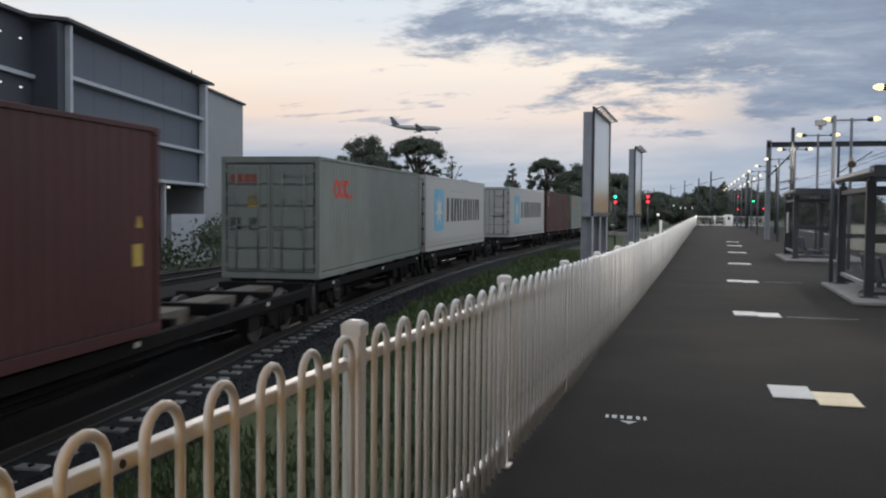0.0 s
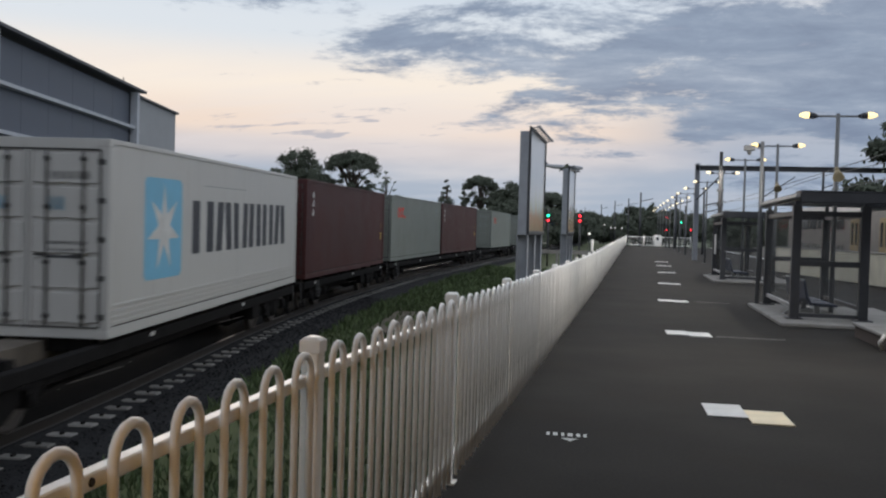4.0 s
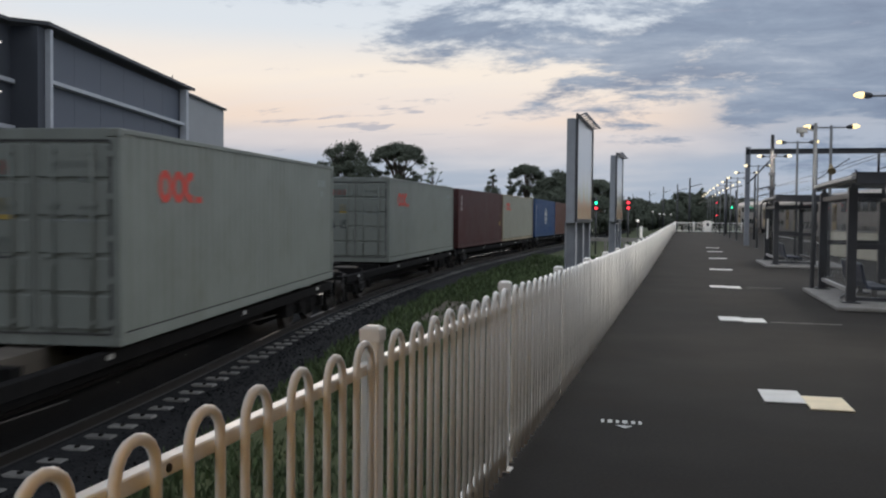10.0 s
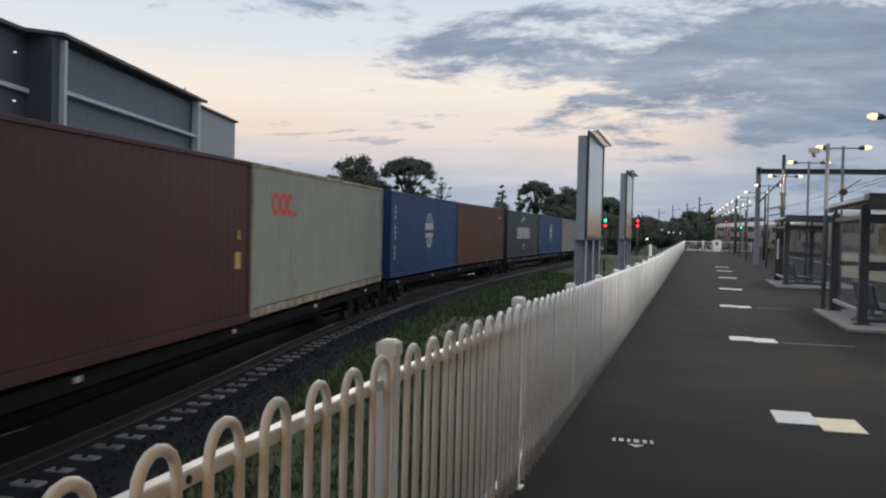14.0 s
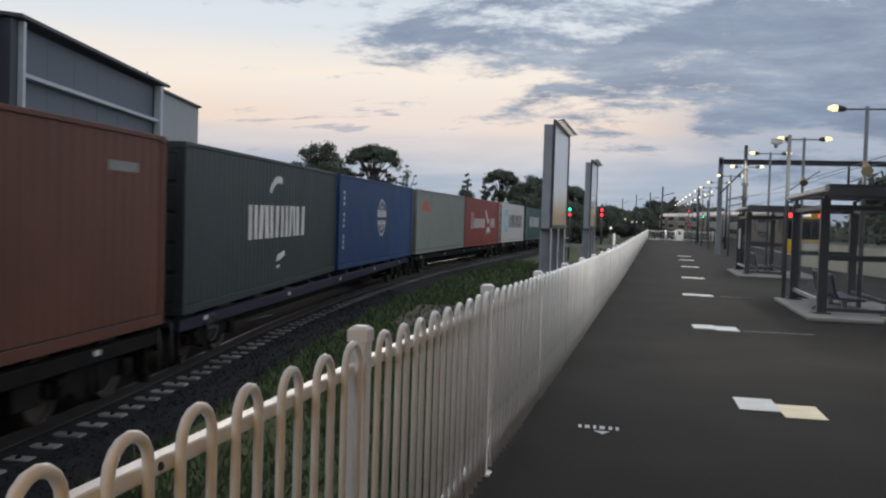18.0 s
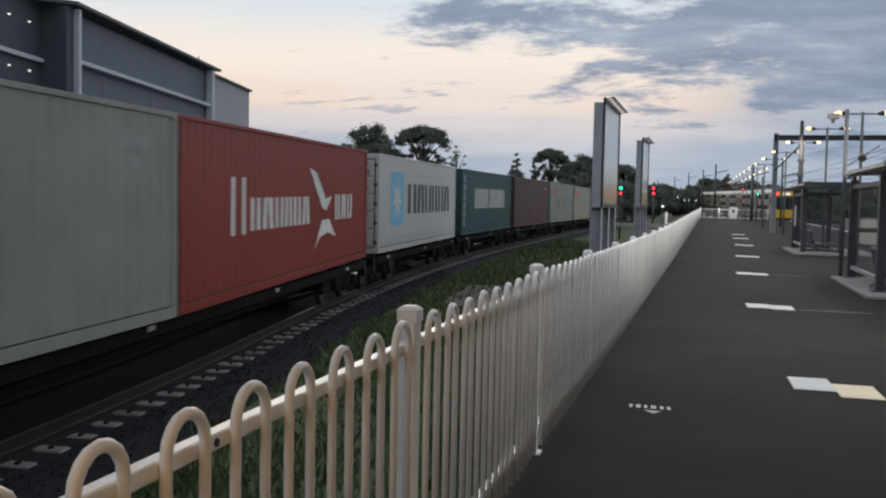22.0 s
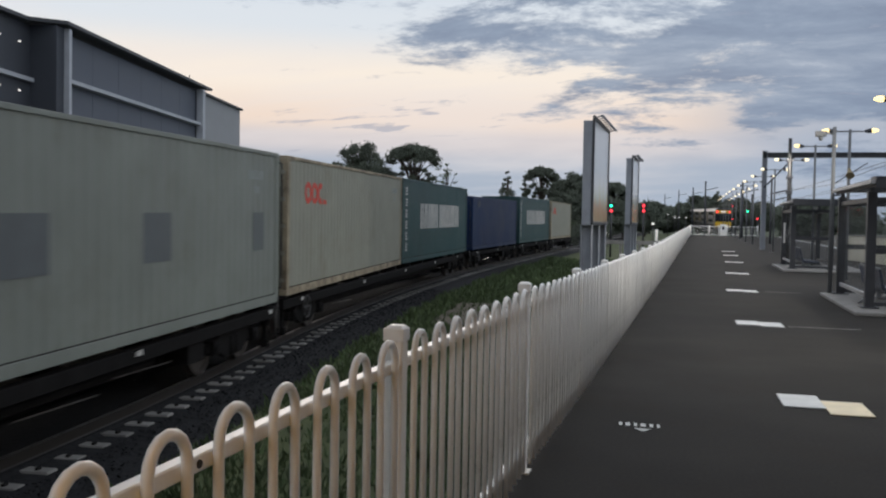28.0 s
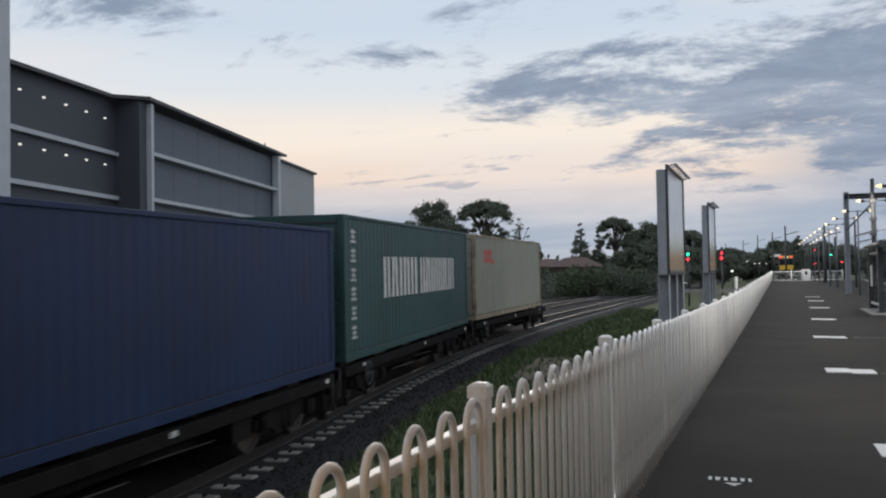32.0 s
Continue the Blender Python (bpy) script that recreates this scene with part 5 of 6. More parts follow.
# ---- platform lamps, poles, signals, gantries ----
def build_lamp(x, y, h, lit=True, sign=False):
    z = plat_z(y)
    t = thing("platform_lamp", "galvanised twin-arm platform lamp post with lit heads", "lamp post", "platform lamps", pose(x, y, z))
    bm = BM()
    add_tube(bm, (0, 0, 0), (0, 0, h + 0.06), 0.055, 0.042, n=12)
    part("pole", bm, "lamp_pole", t)
    bm = BM()
    add_box(bm, -0.12, -0.12, 0, 0.12, 0.12, 0.02)
    part("base_plate", bevelled(bm, 0.004), "lamp_pole", t)
    bm = BM()
    add_tube(bm, (-0.46, 0, h), (0.46, 0, h), 0.022, n=8)
    part("cross_arm", bm, "lamp_pole", t)
    for sx in (-1, 1):
        bm = BM()
        add_tube(bm, (sx * 0.42, 0, h), (sx * 0.50, 0, h + 0.01), 0.035, 0.07, n=10)
        add_tube(bm, (sx * 0.50, 0, h + 0.01), (sx * 0.60, 0, h + 0.02), 0.07, 0.072, n=10)
        hd = part("lamp_head", bm, "dark_steel", t)
        bm = BM()
        add_tube(bm, (sx * 0.60, 0, h + 0.02), (sx * 0.70, 0, h + 0.025), 0.068, 0.07, n=12)
        add_tube(bm, (sx * 0.70, 0, h + 0.025), (sx * 0.80, 0, h + 0.022), 0.07, 0.03, n=12)
        part("lens", bm, "lamp_glow" if y < 45 else "lamp_glow_cool", hd, "glowing warm lens")
    if sign:
        bm = BM()
        add_tube(bm, (0.0, -0.05, h - 1.14), (0.0, -0.12, h - 1.22), 0.045, 0.06, n=10)
        add_tube(bm, (0.0, -0.12, h - 1.22), (0.0, -0.28, h - 1.36), 0.06, 0.125, n=12)
        part("loudspeaker", bm, "horn", t, "tan horn loudspeaker")
    if lit:
        l = new("lamp_light", bpy.data.lights.new("lamp_light", "AREA"))
        l.data.shape, l.data.size = "DISK", 0.25
        l.data.energy, l.data.color, l.data.spread = LAMP_WATTS, (1.0, 0.93, 0.83), radians(150)
        l.matrix_world = pose(x - 0.75, y, z + h - 0.06, 0, 44, 0)
    return t


LAMP_WATTS = 108


def build_unseen_end():
    """Unseen wall and canopy behind the viewer that hold back sky light, with an added lamp that warms the nearest
    railings.
    """
    bm = BM()
    add_box(bm, -1.0, -16.0, 0, 12, -6.0, 4.6)
    solid("unseen_back_block", bm, "cladding_pale", "plain low unseen block added behind the viewer to close the platform", "wall", kind="structure")
    # out-of-view roof and upper storey, placed to cut sky light on near things
    bm = BM()
    add_box(bm, -1.7, -24, 3.30, 12.2, 4.5, 3.46)
    add_box(bm, -1.7, 4.35, 3.14, 12.2, 4.5, 3.30)
    add_box(bm, 0.5, -20, 3.46, 12.2, 3.2, 8.2)
    solid("sky_block_canopy", bm, "cladding_shade", "unseen dark canopy and upper storey added to block sky light", "canopy", kind="structure")
    bm = BM()
    for y in (-1.5, -14):
        add_tube(bm, (6.0, y, 0), (6.0, y, 3.3), 0.09, n=10)
    solid("unseen_canopy_posts", bm, "dark_steel", "unseen round dark steel posts under the added canopy", "post", kind="structure")
    # amber lamp out of view, added to tint the nearest hoops
    t = thing("unseen_amber_lamp", "unseen round amber lamp added under the canopy to warm the near railings", "lamp", at=pose(1.1, -0.9, 3.30))
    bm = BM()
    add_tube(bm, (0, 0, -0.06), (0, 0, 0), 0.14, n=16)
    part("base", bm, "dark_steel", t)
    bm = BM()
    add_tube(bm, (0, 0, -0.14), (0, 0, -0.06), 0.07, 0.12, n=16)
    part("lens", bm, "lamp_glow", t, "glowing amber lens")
    l = new("lamp_light", bpy.data.lights.new("unseen_amber_light", "POINT"))
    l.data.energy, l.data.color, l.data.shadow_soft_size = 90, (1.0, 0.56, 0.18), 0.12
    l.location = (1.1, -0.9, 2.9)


def build_lamps():
    for i in range(-1, 14):
        y = 21.7 + 8.8 * i
        h = float(np.interp(y, (21.7, 30.5, 39.3), (4.38, 4.55, 4.77)))
        build_lamp(4.3 - (0.012 * (y - 40) if y > 40 else 0), y, h, lit=i <= 10, sign=i in (0, 1))


def build_poles():
    t = thing("camera_pole", "slim pale grey pole with a small surveillance camera", "pole", at=pose(2.98, 23.6, 0))
    bm = BM()
    add_tube(bm, (0, 0, 0), (0, 0, 4.0), 0.05, 0.045, n=10)
    part("pole", bm, "pale_pole", t)
    bm = BM()
    add_tube(bm, (0, 0, 3.82), (-0.3, 0, 3.9), 0.02, n=6)
    part("bracket", bm, "galv", t)
    bm = BM()
    add_box(bm, -0.42, -0.09, 3.78, -0.18, 0.09, 3.9)
    add_tube(bm, (-0.3, 0, 3.80), (-0.3, 0, 3.68), 0.06, 0.04, n=10)
    part("camera_body", bm, "lamp_pole", t)
    t = thing("mast", "tall slim dark steel mast on the platform", "mast", at=pose(3.42, 40.0, plat_z(40)))
    bm = BM()
    add_tube(bm, (0, 0, 0), (0, 0, 5.15), 0.085, 0.07, n=8)
    part("pole", bm, "black", t)
    for z in (2.9, 3.5, 4.2):
        bm = BM()
        add_box(bm, -0.12, -0.1, z, 0.12, 0.1, z + 0.12)
        part("clamp", bm, "dark_steel", t)


def build_signal(x, y, z0, h, heads, label):
    """heads: list of (height, material)."""
    t = thing("railway_signal", label, "signal", "railway signals", pose(x, y, z0))
    bm = BM()
    add_tube(bm, (0, 0, 0), (0, 0, h), 0.07, n=8)
    part("pole", bm, "dark_steel", t)
    for hz, mat in heads:
        bm = BM()
        add_box(bm, -0.22, -0.05, hz - 0.19, 0.22, 0.02, hz + 0.19)
        bd = part("backing", bm, "black", t)
        bm = BM()
        add_tube(bm, (0, -0.05, hz), (0, -0.11, hz), 0.105, n=12)
        part("lens", bm, mat, bd, "lit lens")
    return t


def build_gantry(x0, x1, y, h, droppers=()):
    z = plat_z(y)
    t = thing("overhead_gantry", "dark steel portal carrying overhead wires", "gantry", "overhead gantries", pose(x0, y, z))
    bm = BM()
    for o in (-0.13, 0.13):
        add_box(bm, o - 0.02, -0.16, -1.2, o + 0.02, 0.16, h)
    add_box(bm, -0.11, -0.012, -1.2, 0.11, 0.012, h)
    part("column", bm, "grey_steel", t)
    bm = BM()
    w = x1 - x0
    for o in (-0.14, 0.14):
        add_box(bm, -0.14, -0.14, h - 0.28 + o - 0.02, w, 0.14, h - 0.28 + o + 0.02)
    add_box(bm, -0.14, -0.012, h - 0.40, w, 0.012, h - 0.16)
    part("beam", bm, "dark_steel", t)
    bm = BM()
    for o in (-0.13, 0.13):
        add_box(bm, w + o - 0.02, -0.16, -1.2, w + o + 0.02, 0.16, h)
    part("column", bm, "grey_steel", t)
    bm = BM()
    add_tube(bm, (0, 0, h - 2.3), (1.75, 0, h - 0.4), 0.05, n=6)
    part("brace", bm, "dark_steel", t)
    for dx, dl in droppers:
        bm = BM()
        add_tube(bm, (dx, 0, h - 0.4), (dx, 0, h - 0.4 - dl), 0.075, n=8)
        add_tube(bm, (dx, 0, h - 0.4 - dl), (dx + 0.5, 0, h - 0.4 - dl), 0.05, n=6)
        d = part("dropper", bm, "dark_steel", t)
        bm = BM()
        add_tube(bm, (dx + 0.05, 0, h - 0.5 - dl * 0.65), (dx + 1.9, 0, h - 0.75), 0.03, n=6)
        part("stay_arm", bm, "dark_steel", d)
    return t


def build_overhead():
    build_gantry(3.8, 19.5, 61.5, 6.2, [(4.05, 2.35), (7.6, 1.4)])
    rnd = random.Random(3)
    for i, (x, y, h) in enumerate([(4.3, 104, 6.3), (0.6, 128, 7.4), (-1.3, 170, 8.2), (-4.5, 205, 9.0), (-9, 250, 9.5), (-16, 300, 10), (-24, 350, 10), (-30, 420, 11), (6.1, 120, 5.5), (6.4, 92, 5.2), (5.4, 78, 5.4)]):
        bm = BM()
        add_tube(bm, (0, 0, -1.2), (0, 0, h), 0.16 if y > 100 else 0.09, 0.10 if y > 100 else 0.07, n=8)
        add_tube(bm, (0, 0, h - 1.2), (1.6, 0, h - 0.8), 0.05, n=6)
        solid("wire_mast", bm, "dark_steel", "tall dark steel mast for overhead wires", "mast", "wire masts", at=pose(x, y, 0))
    # wires over the passenger line
    for off, z0 in ((-0.3, 5.3), (0.2, 4.4), (3.4, 5.3), (3.6, 4.4), (-1.9, 4.9)):
        bm = BM()
        pts = []
        for k in range(33):
            y = 5 + 6 * k
            sag = 0.35 * (0.5 - abs(((y - 61.5) / 44.0) % 1 - 0.5)) * 2
            pts.append((pass_x(y) + off, y, z0 + 0.25 - sag * (z0 > 5)))
        add_path_tube(bm, pts, 0.018, 5)
        solid("overhead_wire", bm, "wire", "thin dark overhead wire", "wire", "overhead wires")


# ---- shelters ----
def translucent(name, colour):
    """Milky roof sheeting that lets daylight through."""
    mt = bpy.data.materials.new(name)
    mt.use_nodes = True
    nt = mt.node_tree
    tr, di, mx, no, mr = (nt.nodes.new(k) for k in ("ShaderNodeBsdfTranslucent", "ShaderNodeBsdfDiffuse", "ShaderNodeMixShader", "ShaderNodeTexNoise", "ShaderNodeMapRange"))
    tr.inputs[0].default_value = di.inputs[0].default_value = (*colour, 1)
    no.inputs["Scale"].default_value = 1.5
    mr.inputs["To Min"].default_value, mr.inputs["To Max"].default_value = 0.3, 0.6
    nt.links.new(no.outputs[0], mr.inputs[0])
    nt.links.new(mr.outputs[0], mx.inputs[0])
    nt.links.new(tr.outputs[0], mx.inputs[1])
    nt.links.new(di.outputs[0], mx.inputs[2])
    nt.links.new(mx.outputs[0], nt.nodes["Material Output"].inputs[0])
    return mt


M["skylight"] = translucent("skylight", (0.78, 0.80, 0.80))


def build_shelter(x, y, length, notice=False):
    """Open glazed waiting shelter; x, y is its near left post, length runs along the platform."""
    z = plat_z(y)
    w, h = 1.28, 2.34
    y0, y1, xr = -1.25, length + 0.05, w + 0.95
    t = thing("waiting_shelter", "dark steel framed glass waiting shelter on a concrete pad", "shelter", "platform shelters", pose(x, y, z))
    bm = BM()
    add_box(bm, -0.40, -1.08, 0, w + 1.2, length + 0.32, 0.075)
    part("pad", bevelled(bm, 0.015), "concrete", t, "pale concrete pad")

    def bar(name, x0, ya, z0, x1, yb, z1, mat="dark_steel", label="", bev=0.006):
        bm = BM()
        add_box(bm, x0, ya, z0, x1, yb, z1)
        return part(name, bevelled(bm, bev) if bev else bm, mat, t, label)
    for px in (0, w):
        for py in (0, length):
            bar("post", px - 0.085, py - 0.085, 0.085, px + 0.085, py + 0.085, h)
            bar("base_plate", px - 0.17, py - 0.17, 0.08, px + 0.17, py + 0.17, 0.10)
            for bx, by in ((-0.13, -0.13), (0.13, -0.13), (-0.13, 0.13), (0.13, 0.13)):
                bm = BM()
                add_tube(bm, (px + bx, py + by, 0.10), (px + bx, py + by, 0.125), 0.014, n=6)
                part("bolt", bm, "galv", t)
    # slightly pitched roof: dark edge frame, milky ribbed sheets between the purlins
    bar("fascia", -0.15, y0 - 0.05, h + 0.01, xr, y0, h + 0.21, bev=0.01)
    bar("fascia", -0.15, y1, h + 0.11, xr, y1 + 0.05, h + 0.21, bev=0.01)
    bar("fascia", xr, y0 - 0.05, h + 0.02, xr + 0.05, y1 + 0.05, h + 0.21)
    bar("fascia", -0.15, y0, h + 0.06, -0.10, y1, h + 0.21)
    bar("gutter", -0.23, y0, h + 0.10, -0.152, y1, h + 0.17, "galv", "pale roof gutter", 0.01)
    n = 5
    for k in range(n):
        ya, yb = y0 + (y1 - y0) * k / n + 0.03, y0 + (y1 - y0) * (k + 1) / n - 0.03
        bm = corrugated(yb - ya, xr + 0.08, pitch=0.17, depth=0.025)
        for v in bm.verts:
            v.co = Vector((v.co.z - 0.09, ya + v.co.y, h + 0.19 + v.co.x))
        part("roof_sheet", bm, "skylight", t, "milky translucent ribbed roof sheet")
        if k:
            bar("purlin", -0.10, ya - 0.055, h + 0.08, xr, ya - 0.005, h + 0.15, bev=0)
    bar("roof", -0.16, y0 - 0.06, h + 0.215, xr + 0.06, y0 + 0.5, h + 0.235, bev=0)
    for py in (0, length):
        bar("head_beam", 0.085, py - 0.05, h - 0.21, w - 0.085, py + 0.05, h - 0.11)
    for px in (0, w):
        bar("head_beam", px - 0.05, 0.085, h - 0.21, px + 0.05, length - 0.085, h - 0.11)
        for py in (0.0, length):
            bar("roof_bracket", px - 0.04, py - 0.04, h, px + 0.04, py + 0.04, h + 0.10)
    for py in (0, length):
        for z0, z1 in ((0.12, 0.19), (1.13, 1.24)):
            bar("cross_rail", 0.085, py - 0.04, z0, w - 0.085, py + 0.04, z1)
        for z0, z1 in ((0.19, 1.13), (1.24, h - 0.21)):
            bar("pane", 0.085, py - 0.006, z0, w - 0.085, py + 0.006, z1, "pane", "grimy glass pane", 0).visible_shadow = False
    for px in (0, w):
        bar("pane", px - 0.006, 0.085, 0.36, px + 0.006, length - 0.085, h - 0.21, "pane", "grimy glass pane", 0).visible_shadow = False
    bar("side_rail", -0.035, 0.085, 0.27, 0.035, length - 0.085, 0.35, "galv", "pale galvanised low rail")
    bar("side_rail", w - 0.035, 0.085, 0.27, w + 0.035, length - 0.085, 0.35)
    bm = BM()
    add_poly(bm, [(-0.03, 0.12, 0.27), (-0.03, 0.22, 0.27), (-0.03, 1.22, 0.085), (-0.03, 1.08, 0.085)], (0.06, 0, 0))
    part("brace", bm, "galv", t, "pale galvanised foot brace")
    if notice:
        bar("notice", -0.03, length - 0.80, 0.95, -0.008, length - 0.15, 1.75, "mark_white", "white notice sheet", 0)
    # bench along the shelter, its back to the fence
    s = thing("bench", "low dark metal bench with an upright back", "bench", "shelter benches", pose(x + 0.42, y + 0.95, z + 0.075))
    for k in range(2):
        bm = BM()
        prof = [(-0.10, 0.72), (-0.05, 0.73), (0.02, 0.40), (0.08, 0.27), (0.56, 0.25), (0.60, 0.22), (0.60, 0.19), (0.06, 0.21), (-0.03, 0.34)]
        add_poly(bm, [(px, 1.25 * k, pz) for px, pz in prof], (0, 1.15, 0))
        part("seat", bevelled(bm, 0.012), "seat_blue", s)
        bm = BM()
        add_tube(bm, (-0.075, 1.25 * k + 0.02, 0.73), (-0.075, 1.25 * k + 1.13, 0.73), 0.022, n=8)
        part("back_rim", bm, "mark_grey", s, "pale worn top rim")
    for oy in (0.35, 1.95):
        bm = BM()
        add_box(bm, 0.20, oy - 0.05, 0.0, 0.30, oy + 0.05, 0.20)
        add_box(bm, 0.05, oy - 0.06, 0, 0.45, oy + 0.06, 0.02)
        part("leg", bm, "galv", s)
    return t


def build_kiosk():
    """Grey steel enclosure on a brick plinth beside the nearest shelter."""
    p = thing("brick_plinth", "low brown brick planter plinth with a concrete cap", "plinth", at=pose(3.82, 14.8, 0))
    bm = BM()
    add_box(bm, 0, 0, 0, 3.4, 2.4, 0.20)
    part("wall", bm, "brick", p)
    bm = BM()
    add_box(bm, -0.05, -0.05, 0.20, 3.45, 2.45, 0.255)
    part("cap", bevelled(bm, 0.012), "concrete", p)
    bm = BM()
    add_path_tube(bm, [(-0.06, 0.3, 0.02), (-0.12, 0.25, 0.13), (-0.06, 0.2, 0.25)], 0.03, 8)
    part("pipe", bm, "fence_post", p)
    k = thing("steel_enclosure", "tall grey steel enclosure with a dark edge strip", "cabinet", at=pose(4.42, 15.5, 0.255))
    bm = BM()
    add_box(bm, 0, 0, 0, 1.6, 1.0, 3.6)
    part("body", bevelled(bm, 0.01), "grey_steel", k)
    bm = BM()
    add_box(bm, -0.08, 0.02, 0, -0.005, 0.2, 3.6)
    part("edge_strip", bm, "dark_steel", k)
    for z in (0.3, 1.3, 2.6):
        bm = BM()
        add_box(bm, -0.1, 0.0, z, -0.002, 0.24, z + 0.16)
        part("hinge", bm, "galv", k)


# ---- warehouse ----
def build_warehouse():
    """Long grey warehouse; u runs along its face from the first white column, v towards the railway."""
    a = Vector((-27.4, 35.4, 0))
    d = (Vector((-31.5, 54.05, 0)) - a).normalized()
    yaw = math.degrees(math.atan2(d.y, d.x))
    w = thing("warehouse", "long blue-grey clad warehouse with white steel columns and rails", "warehouse", at=pose(a.x, a.y, 0, 0, 0, yaw))
    B, top, z0 = 19.1, 9.9, GROUND_Z
    # local: x along the face (away), y = left of travel = away from the railway
    def box(name, mat, x0, y0, za, x1, y1, zb, label="", bev=0.0):
        bm = BM()
        add_box(bm, x0, y0, za, x1, y1, zb)
        if bev:
            bevelled(bm, bev)
        return part(name, bm, mat, w, label)
    levels = [3.3, 5.4, 7.55, top - 0.15]
    for lo, hi in zip(levels, levels[1:]):
        n = 6
        for k in range(n):
            box("wall_panel", "cladding", 0.3 + (B - 0.6) * k / n + 0.01, 0.25, lo + 0.1, 0.3 + (B - 0.6) * (k + 1) / n - 0.01, 0.45, hi - 0.06)
    for z in levels[:-1]:
        box("face_rail", "white_steel", -0.1, -0.12, z - 0.09, B + 0.1, 0.25, z + 0.09, "white steel rail", 0.01)
    for x, a, b in ((0.0, 0.12, 0.14), (B, 0.23, 0.23)):
        box("column", "white_steel", x - a, -0.25, 3.2 if x else z0, x + b, 0.2, top - 0.1, "white steel column", 0.02)
    box("column_cheek", "cladding_shade", -0.82, 0.0, 3.2, -0.13, 0.29, top - 0.1)
    # further bay and pale rear block
    for lo, hi in zip(levels, levels[1:]):
        box("wall_panel", "cladding_shade", B + 0.35, 0.6, lo + 0.1, B + 2.6, 0.8, hi - 0.06)
    for z in levels[:-1]:
        box("face_rail", "white_steel", B + 0.3, 0.45, z - 0.08, B + 2.6, 0.6, z + 0.08)
    box("rear_block", "cladding_pale", B + 2.0, 0.6, z0, 30.6, 22, 9.80, "pale grey rear block")
    box("rear_block_eave", "dark_steel", B + 1.9, 0.4, 9.81, 30.8, 22, 9.95)
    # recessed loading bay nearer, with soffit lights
    # recess walls and returns take the cladding tone with painted-in shade
    box("recess_wall", "cladding_shade", -30, 1.2, 3.2, -0.3, 1.5, top - 0.1)
    box("recess_cheek", "cladding_shade", -0.8, 0.3, 3.2, -0.3, 1.2, top - 0.1, "", 0.0)
    for z in (5.4, 7.4, 3.3):
        box("face_rail", "white_steel", -11.6, 1.0, z - 0.09, -0.82, 1.2, z + 0.09)
    for z in (6.85, 8.92):
        for k in range(7):
            bm = BM()
            add_tube(bm, (-1.8 - 1.62 * k, 1.2, z), (-1.8 - 1.62 * k, 1.1, z - 0.02), 0.04, n=8)
            part("bay_light", bm, "white_glow", w, "small lit wall light")
    box("recess_return", "cladding_shade", -0.3, 0.22, 3.2, 0.30, 1.6, top - 0.1)
    box("end_return", "cladding_shade", B - 0.29, 0.22, 3.2, B + 0.34, 0.85, top - 0.1)
    # taller nearer block that stands forward
    box("column", "white_steel", -13.0, -0.7, z0, -11.75, 0.3, 15.0, "wide white column", 0.02)
    for lo, hi in zip((3.4, 5.2, 7.3, 9.5, 11.8), (5.1, 7.2, 9.4, 11.7, 15.0)):
        box("wall_panel", "cladding", -44, -0.3, lo, -13.2, 0.0, hi)
        box("face_rail", "white_steel", -44, -0.55, hi - 0.02, -13.2, -0.3, hi + 0.13)
    box("near_roof", "dark_steel", -44.5, -1.0, 15.0, -11.4, 20, 15.3)
    box("near_cheek", "cladding_shade", -11.8, 0.3, 3.2, -11.6, 12, 15.0)
    # roof sheet with a projecting dark edge
    bm = BM()
    add_poly(bm, [(-11.6, 0.85, top - 0.3), (-1.6, 0.85, top - 0.05), (-0.5, -0.35, top), (B + 1.3, -0.35, top), (B + 1.3, 26, top + 2.2), (-11.6, 26, top + 2.2)], (0, 0, 0.16))
    part("roof", bm, "dark_steel", w, "dark projecting roof edge")
    # lower level: open loading area with shade put in its colour, piers and a pale wall
    box("loading_back", "cladding_shade", -30, 6.0, z0, B + 1.8, 6.3, 3.3)
    box("soffit", "cladding_shade", -30, 0.4, 3.15, B + 2, 6.2, 3.27)
    box("low_wall", "white_steel", B - 4.5, 0.5, z0, B + 2.0, 0.8, 1.4, "pale low wall")
    for x in (-12, -5, 6.2, 12.5):
        box("pier", "white_steel", x - 0.12, 0.1, z0, x + 0.12, 0.34, 3.2)
    for x in (3.0, 9.5, 15.5):
        bm = BM()
        add_tube(bm, (x, 1.0, 3.12), (x, 1.0, 3.0), 0.1, n=8)
        part("bay_light", bm, "white_glow", w, "small lit soffit light")
    bm = BM()
    add_tube(bm, (B + 3.1, 1.8, top - 0.4), (B + 3.1, 1.8, top + 1.3), 0.04, n=6)
    part("vent_pipe", bm, "dark_steel", w)
    bm = BM()
    for k in range(3):
        add_box(bm, B + 8.4 + 1.2 * k, 1.2, top - 0.4, B + 9.0 + 1.2 * k, 2.0, top - 0.1 + 0.05 * k)
    part("roof_vent", bm, "dark_steel", w)


